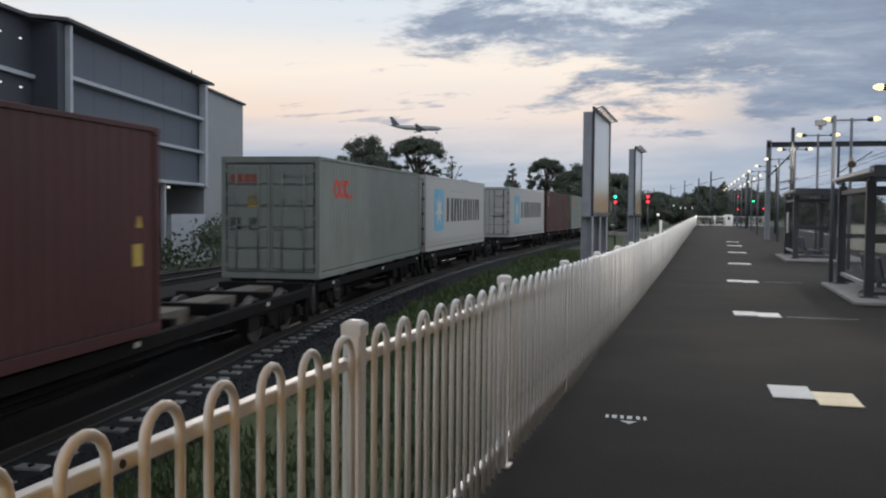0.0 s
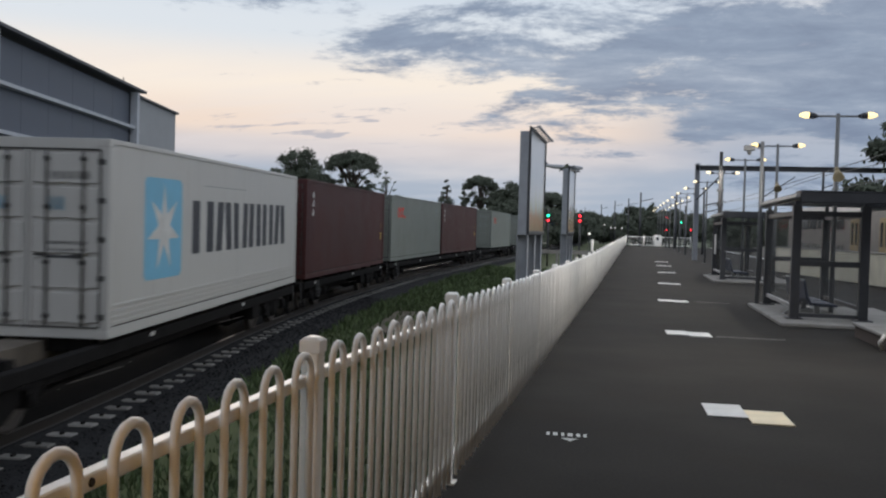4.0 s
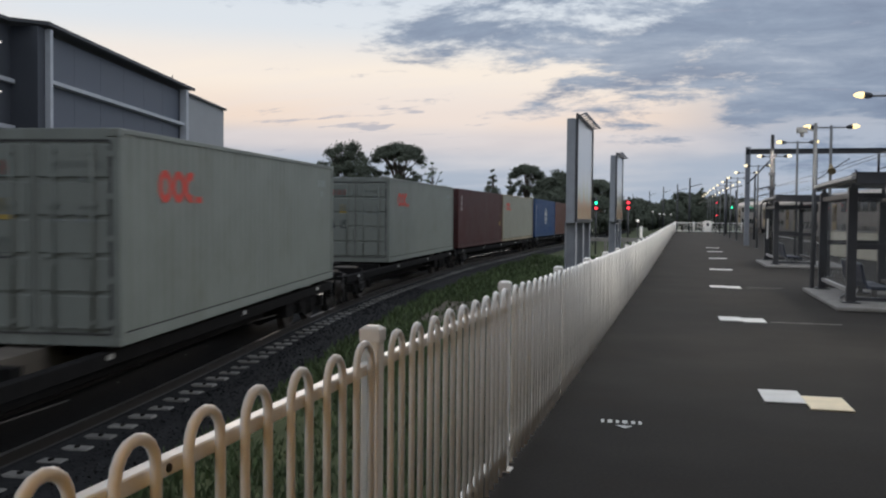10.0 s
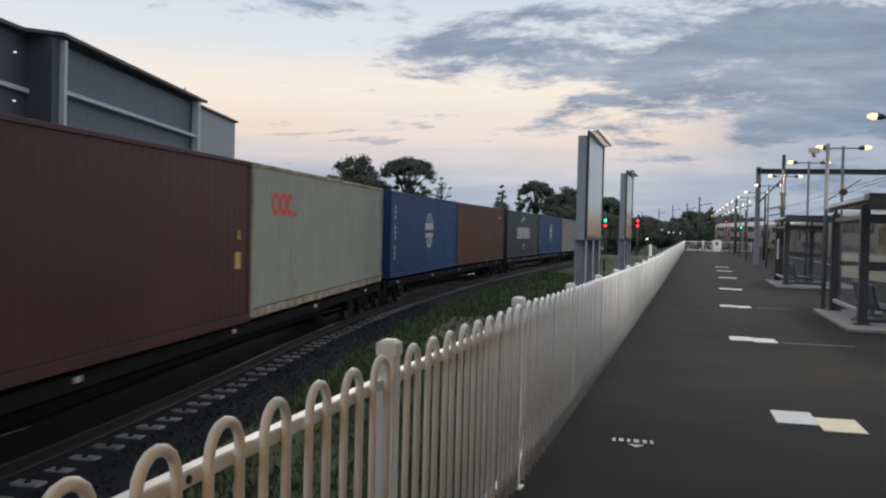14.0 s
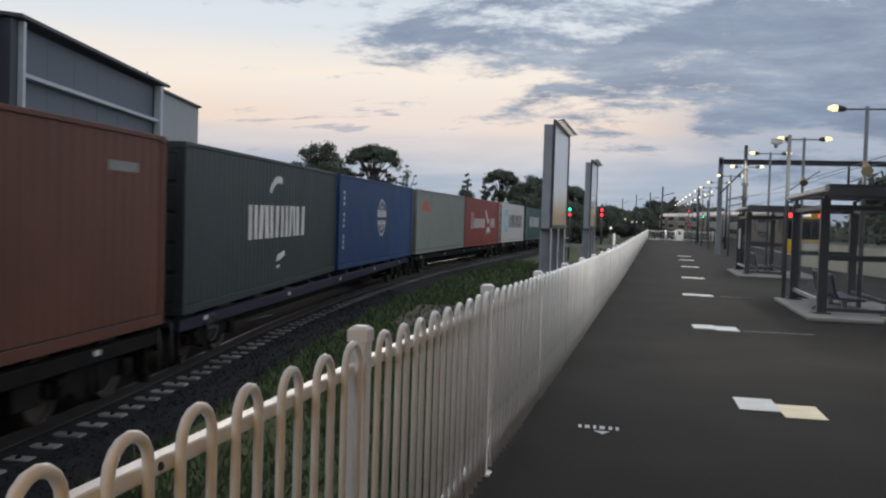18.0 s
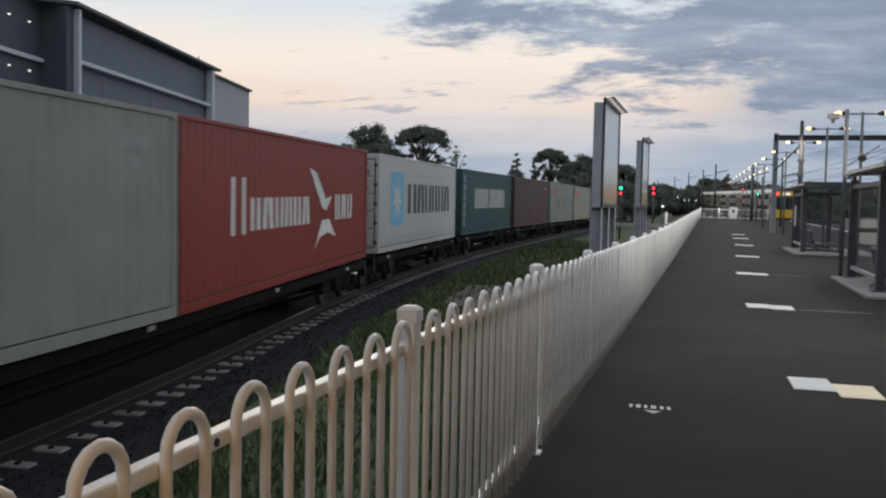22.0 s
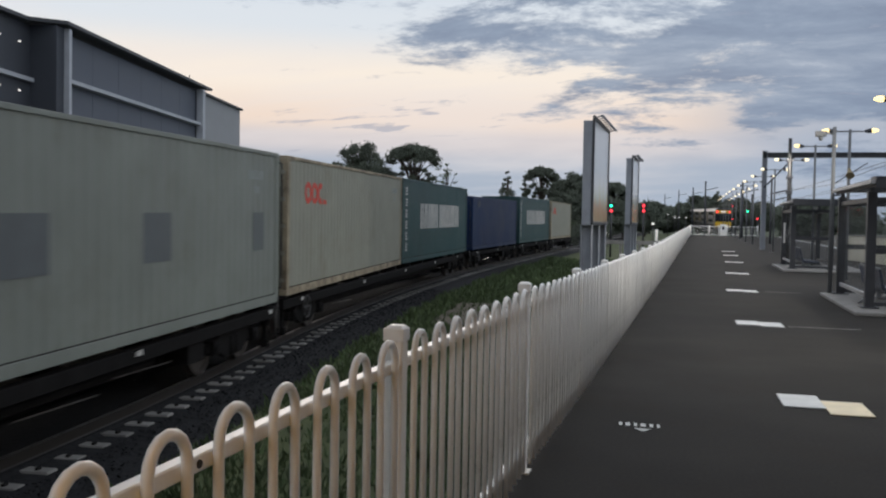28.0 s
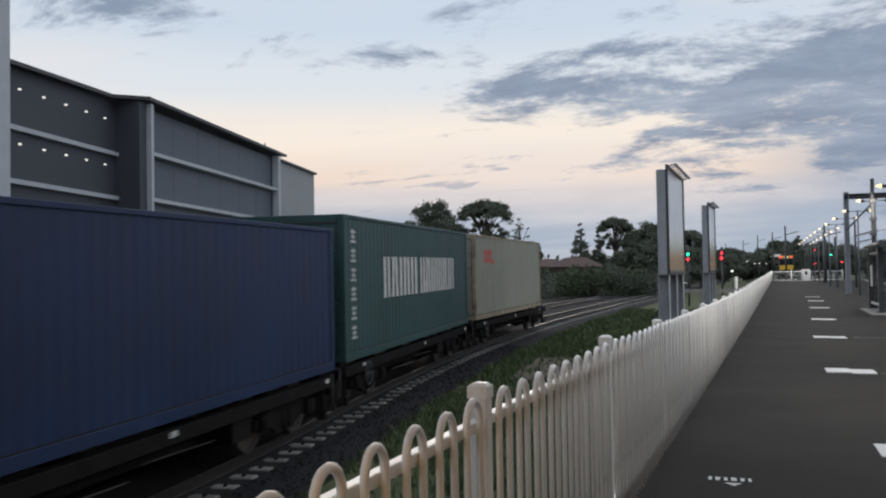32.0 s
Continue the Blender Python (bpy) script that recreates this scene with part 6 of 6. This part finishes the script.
# ---- trees, shrubs and houses ----
def leaf_cloud(rnd, vs, fs, centre, rad, count, size, flat=0.75):
    for _ in range(count):
        v = Vector((rnd.gauss(0, 1), rnd.gauss(0, 1), rnd.gauss(0, 1))).normalized() * (rnd.random() ** 0.5) * (1 + 0.7 * rnd.random() ** 3)
        p = Vector(centre) + Vector((v.x * rad, v.y * rad, v.z * rad * flat))
        a = Vector((rnd.gauss(0, 1), rnd.gauss(0, 1), rnd.gauss(0, 1))).normalized()
        b = a.orthogonal().normalized()
        s = size * rnd.uniform(0.45, 1.3)
        i = len(vs)
        vs += [tuple(p - a * s), tuple(p + b * s * 0.55), tuple(p + a * s), tuple(p - b * s * 0.55)]
        fs.append((i, i + 1, i + 2, i + 3))


def build_tree(name, x, y, z, h, spread, seed, mat="leaf", style="round", label="dark leafy tree against the evening sky", density=1.0, leaf=0.32):
    rnd = random.Random(seed)
    t = thing(name, label, "tree", "trees beyond the railway", pose(x, y, z))
    bm = BM()
    r = 0.026 * h
    fork = h * {"cone": 0.9, "gum": 0.55, "wisp": 0.5}.get(style, 0.4)
    lean = rnd.uniform(-0.03, 0.03) * h
    add_tube(bm, (0, 0, 0), (lean, 0, fork), r, r * 0.6, n=8)
    clumps = []
    if style == "cone":
        levels = 11
        for k in range(levels):
            f = k / (levels - 1)
            zz = h * (0.22 + 0.76 * f)
            rad = spread * (1 - f) ** 0.8 + 0.2
            for j in range(max(2, int(8 * (1 - f)) + 1)):
                a = rnd.uniform(0, 6.28)
                q = (math.cos(a) * rad * 0.7, math.sin(a) * rad * 0.7, zz + rnd.uniform(-0.35, 0.35))
                add_tube(bm, (0, 0, zz), q, r * 0.22 * (1 - f) + 0.02, 0.02, n=5)
                clumps.append((q, rad * 0.38 + 0.15, 1.0))
    else:
        count = {"gum": 84, "wisp": 18}.get(style, 130)
        for k in range(count):
            a, f = rnd.uniform(0, 6.28), rnd.random() ** 0.5
            if style == "gum":
                # umbrella head over bare limbs, with a few lower tufts
                if k < 62:
                    q = (math.cos(a) * spread * f + lean, math.sin(a) * spread * f, h * (0.80 + 0.155 * math.sqrt(max(0, 1 - f * f))) + rnd.uniform(-0.35, 0.2))
                    rad = spread * rnd.uniform(0.16, 0.29)
                else:
                    q = (math.cos(a) * spread * f * 0.95 + lean, math.sin(a) * spread * f * 0.9, h * rnd.uniform(0.50, 0.76))
                    rad = spread * rnd.uniform(0.12, 0.22)
            elif style == "wisp":
                q = (math.cos(a) * spread * f, math.sin(a) * spread * f, h * rnd.uniform(0.72, 0.97))
                rad = spread * rnd.uniform(0.12, 0.24)
            else:
                up = rnd.uniform(-1, 1)
                rr = spread * f * math.sqrt(max(0.05, 1 - up * up)) * (1.0 if up < 0.2 else 0.9)
                q = (math.cos(a) * rr, math.sin(a) * rr, h * (0.60 + 0.35 * up * (0.75 + 0.25 * f)))
                rad = spread * rnd.uniform(0.09, 0.24)
            if k % (3 if style in ("gum", "wisp") else 7) == 0:
                mid = (lean + (q[0] - lean) * 0.45, q[1] * 0.45, fork + (q[2] - fork) * 0.55)
                add_tube(bm, (lean, 0, fork * rnd.uniform(0.85, 1.0)), mid, r * 0.42, r * 0.26, n=6)
                add_tube(bm, mid, q, r * 0.26, r * 0.08, n=5)
            clumps.append((q, rad, 0.35 if style == "wisp" else 1.0))
    part("trunk", bm, "bark", t)
    vs, fs = [], []
    for c, rad, thick in clumps:
        leaf_cloud(rnd, vs, fs, c, rad, int(260 * thick * density * max(0.35, (rad / 1.1)) ** 1.5), leaf, 0.6 if style in ("gum", "wisp") else 0.75)
    me = bpy.data.meshes.new("crown")
    me.from_pydata(vs, [], fs)
    me.materials.append(M[mat])
    part("crown", me, None, t)
    return t


def at_bearing(deg, dist):
    """Place at a bearing to the left of the platform line, dist metres off."""
    return -dist * math.sin(radians(deg)), dist * math.cos(radians(deg))


def build_trees():
    # deg left of the fence line, distance, height, spread, style
    spec = [(20.7, 150, 16.0, 4.9, "round", "leaf_dark", 1.3), (19.2, 152, 12.4, 3.2, "round", "leaf_dark", 1.1), (17.55, 152, 15.8, 3.7, "gum", "leaf_dark", 1.5), (16.6, 156, 10.6, 2.2, "round", "leaf_dark", 1.0), (15.4, 150, 12.6, 1.9, "wisp", "leaf", 1.0), (14.6, 160, 9.6, 2.4, "round", "leaf_dark", 1.0),
            (11.6, 172, 12.6, 2.2, "cone", "leaf_dark", 1.2), (10.5, 174, 11.0, 1.8, "cone", "leaf_dark", 1.2), (9.35, 165, 13.2, 2.7, "gum", "leaf_dark", 1.5), (8.3, 162, 10.8, 3.4, "round", "leaf_dark", 1.5), (7.3, 155, 11.9, 4.0, "round", "leaf_dark", 1.6), (6.2, 150, 10.8, 3.9, "round", "leaf_dark", 1.6), (5.2, 150, 9.9, 2.6, "gum", "leaf_dark", 1.3), (4.5, 150, 8.4, 2.4, "round", "leaf_dark", 1.2), (8.6, 130, 6.6, 3.4, "round", "leaf_dark", 1.4), (7.6, 128, 7.8, 3.8, "round", "leaf_dark", 1.5), (6.6, 127, 7.6, 3.6, "round", "leaf_dark", 1.5), (5.6, 126, 7.0, 3.4, "round", "leaf_dark", 1.4), (3.2, 190, 7.0, 3.5, "round", "leaf_dark", 1.1), (5.0, 250, 8.8, 5.5, "round", "leaf_dark", 1.0), (4.0, 255, 8.2, 6.0, "round", "leaf_dark", 1.0), (2.9, 250, 8.9, 5.5, "round", "leaf_dark", 1.0), (1.9, 260, 8.0, 6.0, "round", "leaf_dark", 1.0), (1.0, 270, 9.4, 5.0, "round", "leaf_dark", 1.0),
            (0.1, 325, 13.2, 6.4, "round", "leaf_dark", 1.3), (-1.0, 330, 14.6, 6.8, "cone", "leaf_dark", 1.2), (-2.0, 330, 12.4, 7.2, "round", "leaf_dark", 1.2), (-3.4, 330, 11.4, 7.2, "round", "leaf_dark", 1.1), (-5.5, 150, 6.9, 4.0, "round", "leaf_dark", 1.1), (-6.8, 120, 6.3, 3.2, "round", "leaf_dark", 1.1), (-8.2, 115, 6.1, 3.2, "round", "leaf_dark", 1.0)]
    for i, (deg, dist, h, sp, style, mat, den) in enumerate(spec):
        x, y = at_bearing(deg, dist)
        build_tree("tree", x, y, GROUND_Z, h, sp, 20 + i, mat, style, density=den, leaf=0.17 if dist < 200 else 0.4)
    x, y = at_bearing(-14.6, 62)
    build_tree("pine_tree", x, y, GROUND_Z, 11.5, 4.2, 77, "leaf_dark", "cone", "tall dark layered pine tree behind the station", 2.6, 0.26)
    # shrubs along the far side of the tracks
    rnd = random.Random(9)
    for k in range(26):
        y = 34 + 6.2 * k
        x = side_x(y) - 16 - rnd.uniform(0, 5)
        vs, fs = [], []
        for _ in range(5):
            c = (rnd.uniform(-2.4, 2.4), rnd.uniform(-2.4, 2.4), rnd.uniform(0.5, 1.8))
            leaf_cloud(rnd, vs, fs, c, rnd.uniform(0.9, 1.8), 260, 0.15, 0.8)
        me = bpy.data.meshes.new("foliage")
        me.from_pydata(vs, [], fs)
        me.materials.append(M["shrub" if k % 3 else "leaf"])
        s = tagged(new("shrub", me), "dense dark green shrub beyond the tracks", "shrub", "shrubs beyond the tracks")
        s.matrix_basis = pose(x, y, GROUND_Z)
    for k in range(13):
        x, y = at_bearing(7.2 + 0.95 * k, 96 + rnd.uniform(-5, 10))
        vs, fs = [], []
        for _ in range(12):
            c = (rnd.uniform(-2.6, 2.6), rnd.uniform(-2, 2), rnd.uniform(0.5, 3.3))
            leaf_cloud(rnd, vs, fs, c, rnd.uniform(0.7, 1.6), 230, 0.15, 0.8)
        me = bpy.data.meshes.new("foliage")
        me.from_pydata(vs, [], fs)
        me.materials.append(M["shrub" if k % 3 == 1 else "leaf_dark"])
        s = tagged(new("tall_shrub", me), "tall green bush beyond the tracks", "shrub", "tall bushes beyond the tracks")
        s.matrix_basis = pose(x, y, GROUND_Z)
    # distant woods close the view
    vs, fs = [], []
    for _ in range(900):
        deg = rnd.uniform(-60, 75)
        dist = rnd.uniform(330, 700)
        x, y = at_bearing(deg, dist)
        leaf_cloud(rnd, vs, fs, (x, y, GROUND_Z + rnd.uniform(1, 6.5) + dist * 0.004), rnd.uniform(4, 9), 16, 2.6, 0.6)
    me = bpy.data.meshes.new("far_woods")
    me.from_pydata(vs, [], fs)
    me.materials.append(M["leaf_dark"])
    tagged(new("far_woods", me), "dark distant belt of trees along the horizon", "woods", kind="stuff")


def build_house(x, y, yaw, w, d, h, roof_h):
    t = thing("house", "low brick house with a hipped red-brown tile roof", "house", "houses beyond the railway", pose(x, y, GROUND_Z, 0, 0, yaw))
    bm = BM()
    add_box(bm, -w / 2, -d / 2, 0, w / 2, d / 2, h)
    part("wall", bm, "brick", t)
    bm = BM()
    e = 0.5
    lo = [bm.verts.new(p) for p in ((-w / 2 - e, -d / 2 - e, h), (w / 2 + e, -d / 2 - e, h), (w / 2 + e, d / 2 + e, h), (-w / 2 - e, d / 2 + e, h))]
    ridge = max(w / 2 - d / 2.2, w * 0.22)
    hi = [bm.verts.new(p) for p in ((-ridge, 0, h + roof_h), (ridge, 0, h + roof_h))]
    for f in ((lo[0], lo[1], hi[1], hi[0]), (lo[1], lo[2], hi[1]), (lo[2], lo[3], hi[0], hi[1]), (lo[3], lo[0], hi[0]), tuple(lo[::-1])):
        bm.faces.new(f)
    part("roof", bm, "roof_tile", t)
    for k in range(3):
        bm = BM()
        add_box(bm, -w / 2 + w * (k + 0.5) / 3 - 0.6, -d / 2 - 0.03, 1.0, -w / 2 + w * (k + 0.5) / 3 + 0.6, -d / 2 + 0.02, 2.2)
        part("window", bm, "train_glass", t)
    return t


def build_far_things():
    x, y = at_bearing(11.9, 128)
    build_house(x, y, 12, 6.6, 6, 4.3, 1.3)
    x, y = at_bearing(13.7, 131)
    build_house(x, y, 10, 4.6, 6, 4.4, 1.1)
    # low pale wall and cream band behind the passenger line
    bm = BM()
    add_box(bm, -0.1, -40, GROUND_Z, 0.1, 120, 0.75)
    w = solid("boundary_wall", bm, "concrete", "pale rendered wall beyond the passenger tracks", "wall", kind="structure", at=pose(21.5, 10, 0, 0, 0, 4))
    d = math.degrees(math.atan2(9.9 - 6.83, 48.8 - 28.0))
    w = thing("ramp_wall", "low cream rendered ramp wall on the platform", "wall", at=pose(6.83, 48.8, plat_z(48), 0, 0, 180 + d))
    bm = BM()
    add_box(bm, 0, 0, 0, 0.2, 21.0, 1.14)
    part("wall", bm, "cream_wall", w)
    bm = BM()
    add_box(bm, -0.03, -0.03, 1.14, 0.23, 21.03, 1.2)
    part("coping", bevelled(bm, 0.01), "concrete", w)
    # white marker posts across the tracks
    for x, y, h in ((-26.75, 112, 2.2), (-23.6, 111, 2.2), (-29.5, 182, 2.8), (-27.4, 181, 2.2), (-30.9, 200, 2.8)):
        bm = BM()
        add_tube(bm, (0, 0, 0), (0, 0, h - 0.2), 0.11, n=8)
        add_tube(bm, (0, 0, h - 0.2), (0, 0, h), 0.11, 0.05, n=8)
        solid("marker_post", bm, "fence_post", "short white marker post beyond the tracks", "post", "marker posts", at=pose(x, y, -1.0))
    h = thing("equipment_hut", "plain grey trackside equipment hut", "hut", at=pose(-30.2, 122, GROUND_Z))
    bm = BM()
    add_box(bm, -1.5, -1.2, 0, 1.5, 1.2, 3.4)
    part("body", bevelled(bm, 0.03), "grey_steel", h)
    bm = BM()
    add_box(bm, -1.65, -1.35, 3.4, 1.65, 1.35, 3.52)
    part("roof", bm, "dark_steel", h)
    bm = BM()
    add_box(bm, -0.45, -1.23, 0.1, 0.45, -1.2, 2.2)
    part("door", bm, "dark_steel", h)
    # far small lights by the level crossing
    for x, y, z in ((-4.77, 100, 1.64), (-6.5, 200, 3.6), (-5.2, 205, 3.1), (-4.3, 205, 3.1), (-9.47, 100, 0.46), (-3.2, 230, 3.2)):
        f = thing("far_light", "small distant white light on a slim post", "light", "distant lights", pose(x, y, z))
        bm = BM()
        add_tube(bm, (0, 0, GROUND_Z - z), (0, 0, -0.1), 0.045, n=6)
        part("post", bm, "dark_steel", f)
        bm = BM()
        add_tube(bm, (0, 0, -0.12), (0, 0, 0.1), 0.13, n=8)
        part("lens", bm, "white_glow", f, "glowing white lens")
    # parapet and equipment box near the second billboard
    bm = BM()
    add_box(bm, -4.0, -0.15, 0, 0, 0.15, 0.25)
    for k in range(4):
        add_box(bm, -3.9 + 1.2 * k, -0.1, -1.6, -3.75 + 1.2 * k, 0.1, 0)
    solid("low_barrier", bm, "concrete", "low pale barrier beside the track", "barrier", at=pose(-2.4, 62, 0.25))
    bm = BM()
    add_tube(bm, (0, 0, -1.3), (0, 0, 1.35), 0.09, n=8)
    solid("marker_post", bm, "fence_post", "white marker post behind the fence", "post", "marker posts", at=pose(-2.91, 66, -0.1))


# ---- aeroplane ----
def build_plane():
    """Twin-engine airliner; local y is forward, origin at the nose tip."""
    p = thing("airliner", "pale twin-engine airliner on approach with wheels down", "aeroplane")
    L, r = 62.0, 2.8
    bm = BM()
    prof = [(0, 0.1), (-1.0, 1.3), (-3.5, 2.35), (-8, 2.8), (-42, 2.8), (-52, 1.9), (-59, 0.9), (-62, 0.25)]
    rings = []
    for y, rr in prof:
        lift = max(0, (-y - 42)) * 0.075
        rings.append([bm.verts.new((rr * math.cos(2 * math.pi * k / 16), y, rr * math.sin(2 * math.pi * k / 16) + lift)) for k in range(16)])
    for a, b in zip(rings, rings[1:]):
        for k in range(16):
            bm.faces.new((a[k], a[(k + 1) % 16], b[(k + 1) % 16], b[k])).smooth = True
    bm.faces.new(rings[-1])
    part("fuselage", bm, "plane_white", p)
    for sx in (-1, 1):
        bm = BM()
        add_poly(bm, [(sx * 2.0, -21, -1.4), (sx * 29, -38, 1.6), (sx * 29, -40.5, 1.6), (sx * 10, -34, -0.7), (sx * 2.0, -33, -1.4)], (0, 0, 0.5))
        part("wing", bm, "plane_white", p)
        bm = BM()
        add_tube(bm, (sx * 9.5, -21.5, -2.9), (sx * 9.5, -27.5, -2.8), 1.55, 1.0, n=14)
        add_box(bm, sx * 9.5 - 0.2, -28, -2.6, sx * 9.5 + 0.2, -23, -0.9)
        part("engine", bm, "plane_dark", p)
        bm = BM()
        add_poly(bm, [(sx * 1.0, -54, 1.6), (sx * 9.5, -59.5, 2.4), (sx * 9.5, -61.5, 2.4), (sx * 1.0, -59.5, 1.6)], (0, 0, 0.3))
        part("tailplane", bm, "plane_white", p)
    bm = BM()
    add_poly(bm, [(-0.2, -50, 2.6), (-0.2, -58.5, 11.5), (-0.2, -62, 11.5), (-0.2, -59, 2.4)], (0.4, 0, 0))
    part("fin", bm, "plane_dark", p, "dark tail fin")
    for x, y in ((0, -6), (-5, -31), (5, -31)):
        bm = BM()
        add_tube(bm, (x, y, -1.5), (x, y, -5.0), 0.25, n=6)
        add_tube(bm, (x - 0.5, y, -5.0), (x + 0.5, y, -5.0), 0.8, n=12)
        part("landing_gear", bm, "plane_dark", p)
    return p


# ---- build all ----
build_ground()
build_platform()
build_freight()
build_passenger()
build_warehouse()
build_billboard(-3.1, 27.6, 4.75, 1.58, 4.80, -1.2)
build_billboard(-3.3, 46.8, 4.75, 1.60, 5.02, -1.1)
build_lamps()
build_unseen_end()
build_poles()
build_overhead()
build_shelter(3.18, 19.55, 3.85)
build_shelter(3.24, 35.7, 3.85, notice=True)
build_kiosk()
build_end_gate()
build_signal(3.75, 118, 0.2, 4.4, [(3.75, "red_glow"), (2.15, "red_glow")], "twin-head railway signal showing red")
build_signal(5.85, 125, 0.2, 3.5, [(3.25, "green_glow")], "railway signal showing green")
build_signal(7.36, 130, 0.2, 2.6, [(2.35, "red_glow")], "low railway signal showing red")
build_signal(-4.05, 70, -1.0, 4.4, [(3.96, "red_glow"), (3.58, "red_glow")], "railway signal beside the track showing red")
build_signal(-6.6, 72, -1.0, 4.5, [(3.97, "green_glow"), (3.57, "red_glow")], "railway signal beside the track showing green over red")
build_trees()
build_far_things()
PLANE = build_plane()
build_tiles()
build_tracks()
build_grass()
build_fence()


def motions():
    for ob, s0, half, z in FREIGHT:
        rows = []
        for k in range(65):
            t = k * 0.5
            s = s0 - SPEED * t
            x0, y0, _a = on_line(s - half)
            x1, y1, _b = on_line(s + half)
            yaw = math.degrees(math.atan2(-(x1 - x0), y1 - y0))
            g0, g1 = grade(y0), grade(y1)
            rows.append((t, pose((x0 + x1) / 2, (y0 + y1) / 2, z + (g0 + g1) / 2, math.degrees(math.atan2(g1 - g0, 2 * half)), 0, yaw)))
        walk(ob, rows)
    for ob, s in PASSENGER:
        rows = []
        for k in range(17):
            t = 2.0 * k
            y = 98 + 11.0 * (t - 20) + s
            rows.append((t, pose(pass_x(y), y, pass_z(y), math.degrees(math.atan2(pass_z(y + 7) - pass_z(y - 7), 14)), 0, pass_yaw(y))))
        walk(ob, rows)
    rows = []
    for k in range(9):
        t = 4.0 * k
        rows.append((t, pose(-335.2 + 64.8 * t, 1169.0 + 42.9 * t, max(111.0 - 4.0 * t, 45), 0, 0, -56.5)))
    PLANE.scale = (1.13, 1.13, 1.13)
    walk(PLANE, rows)


motions()
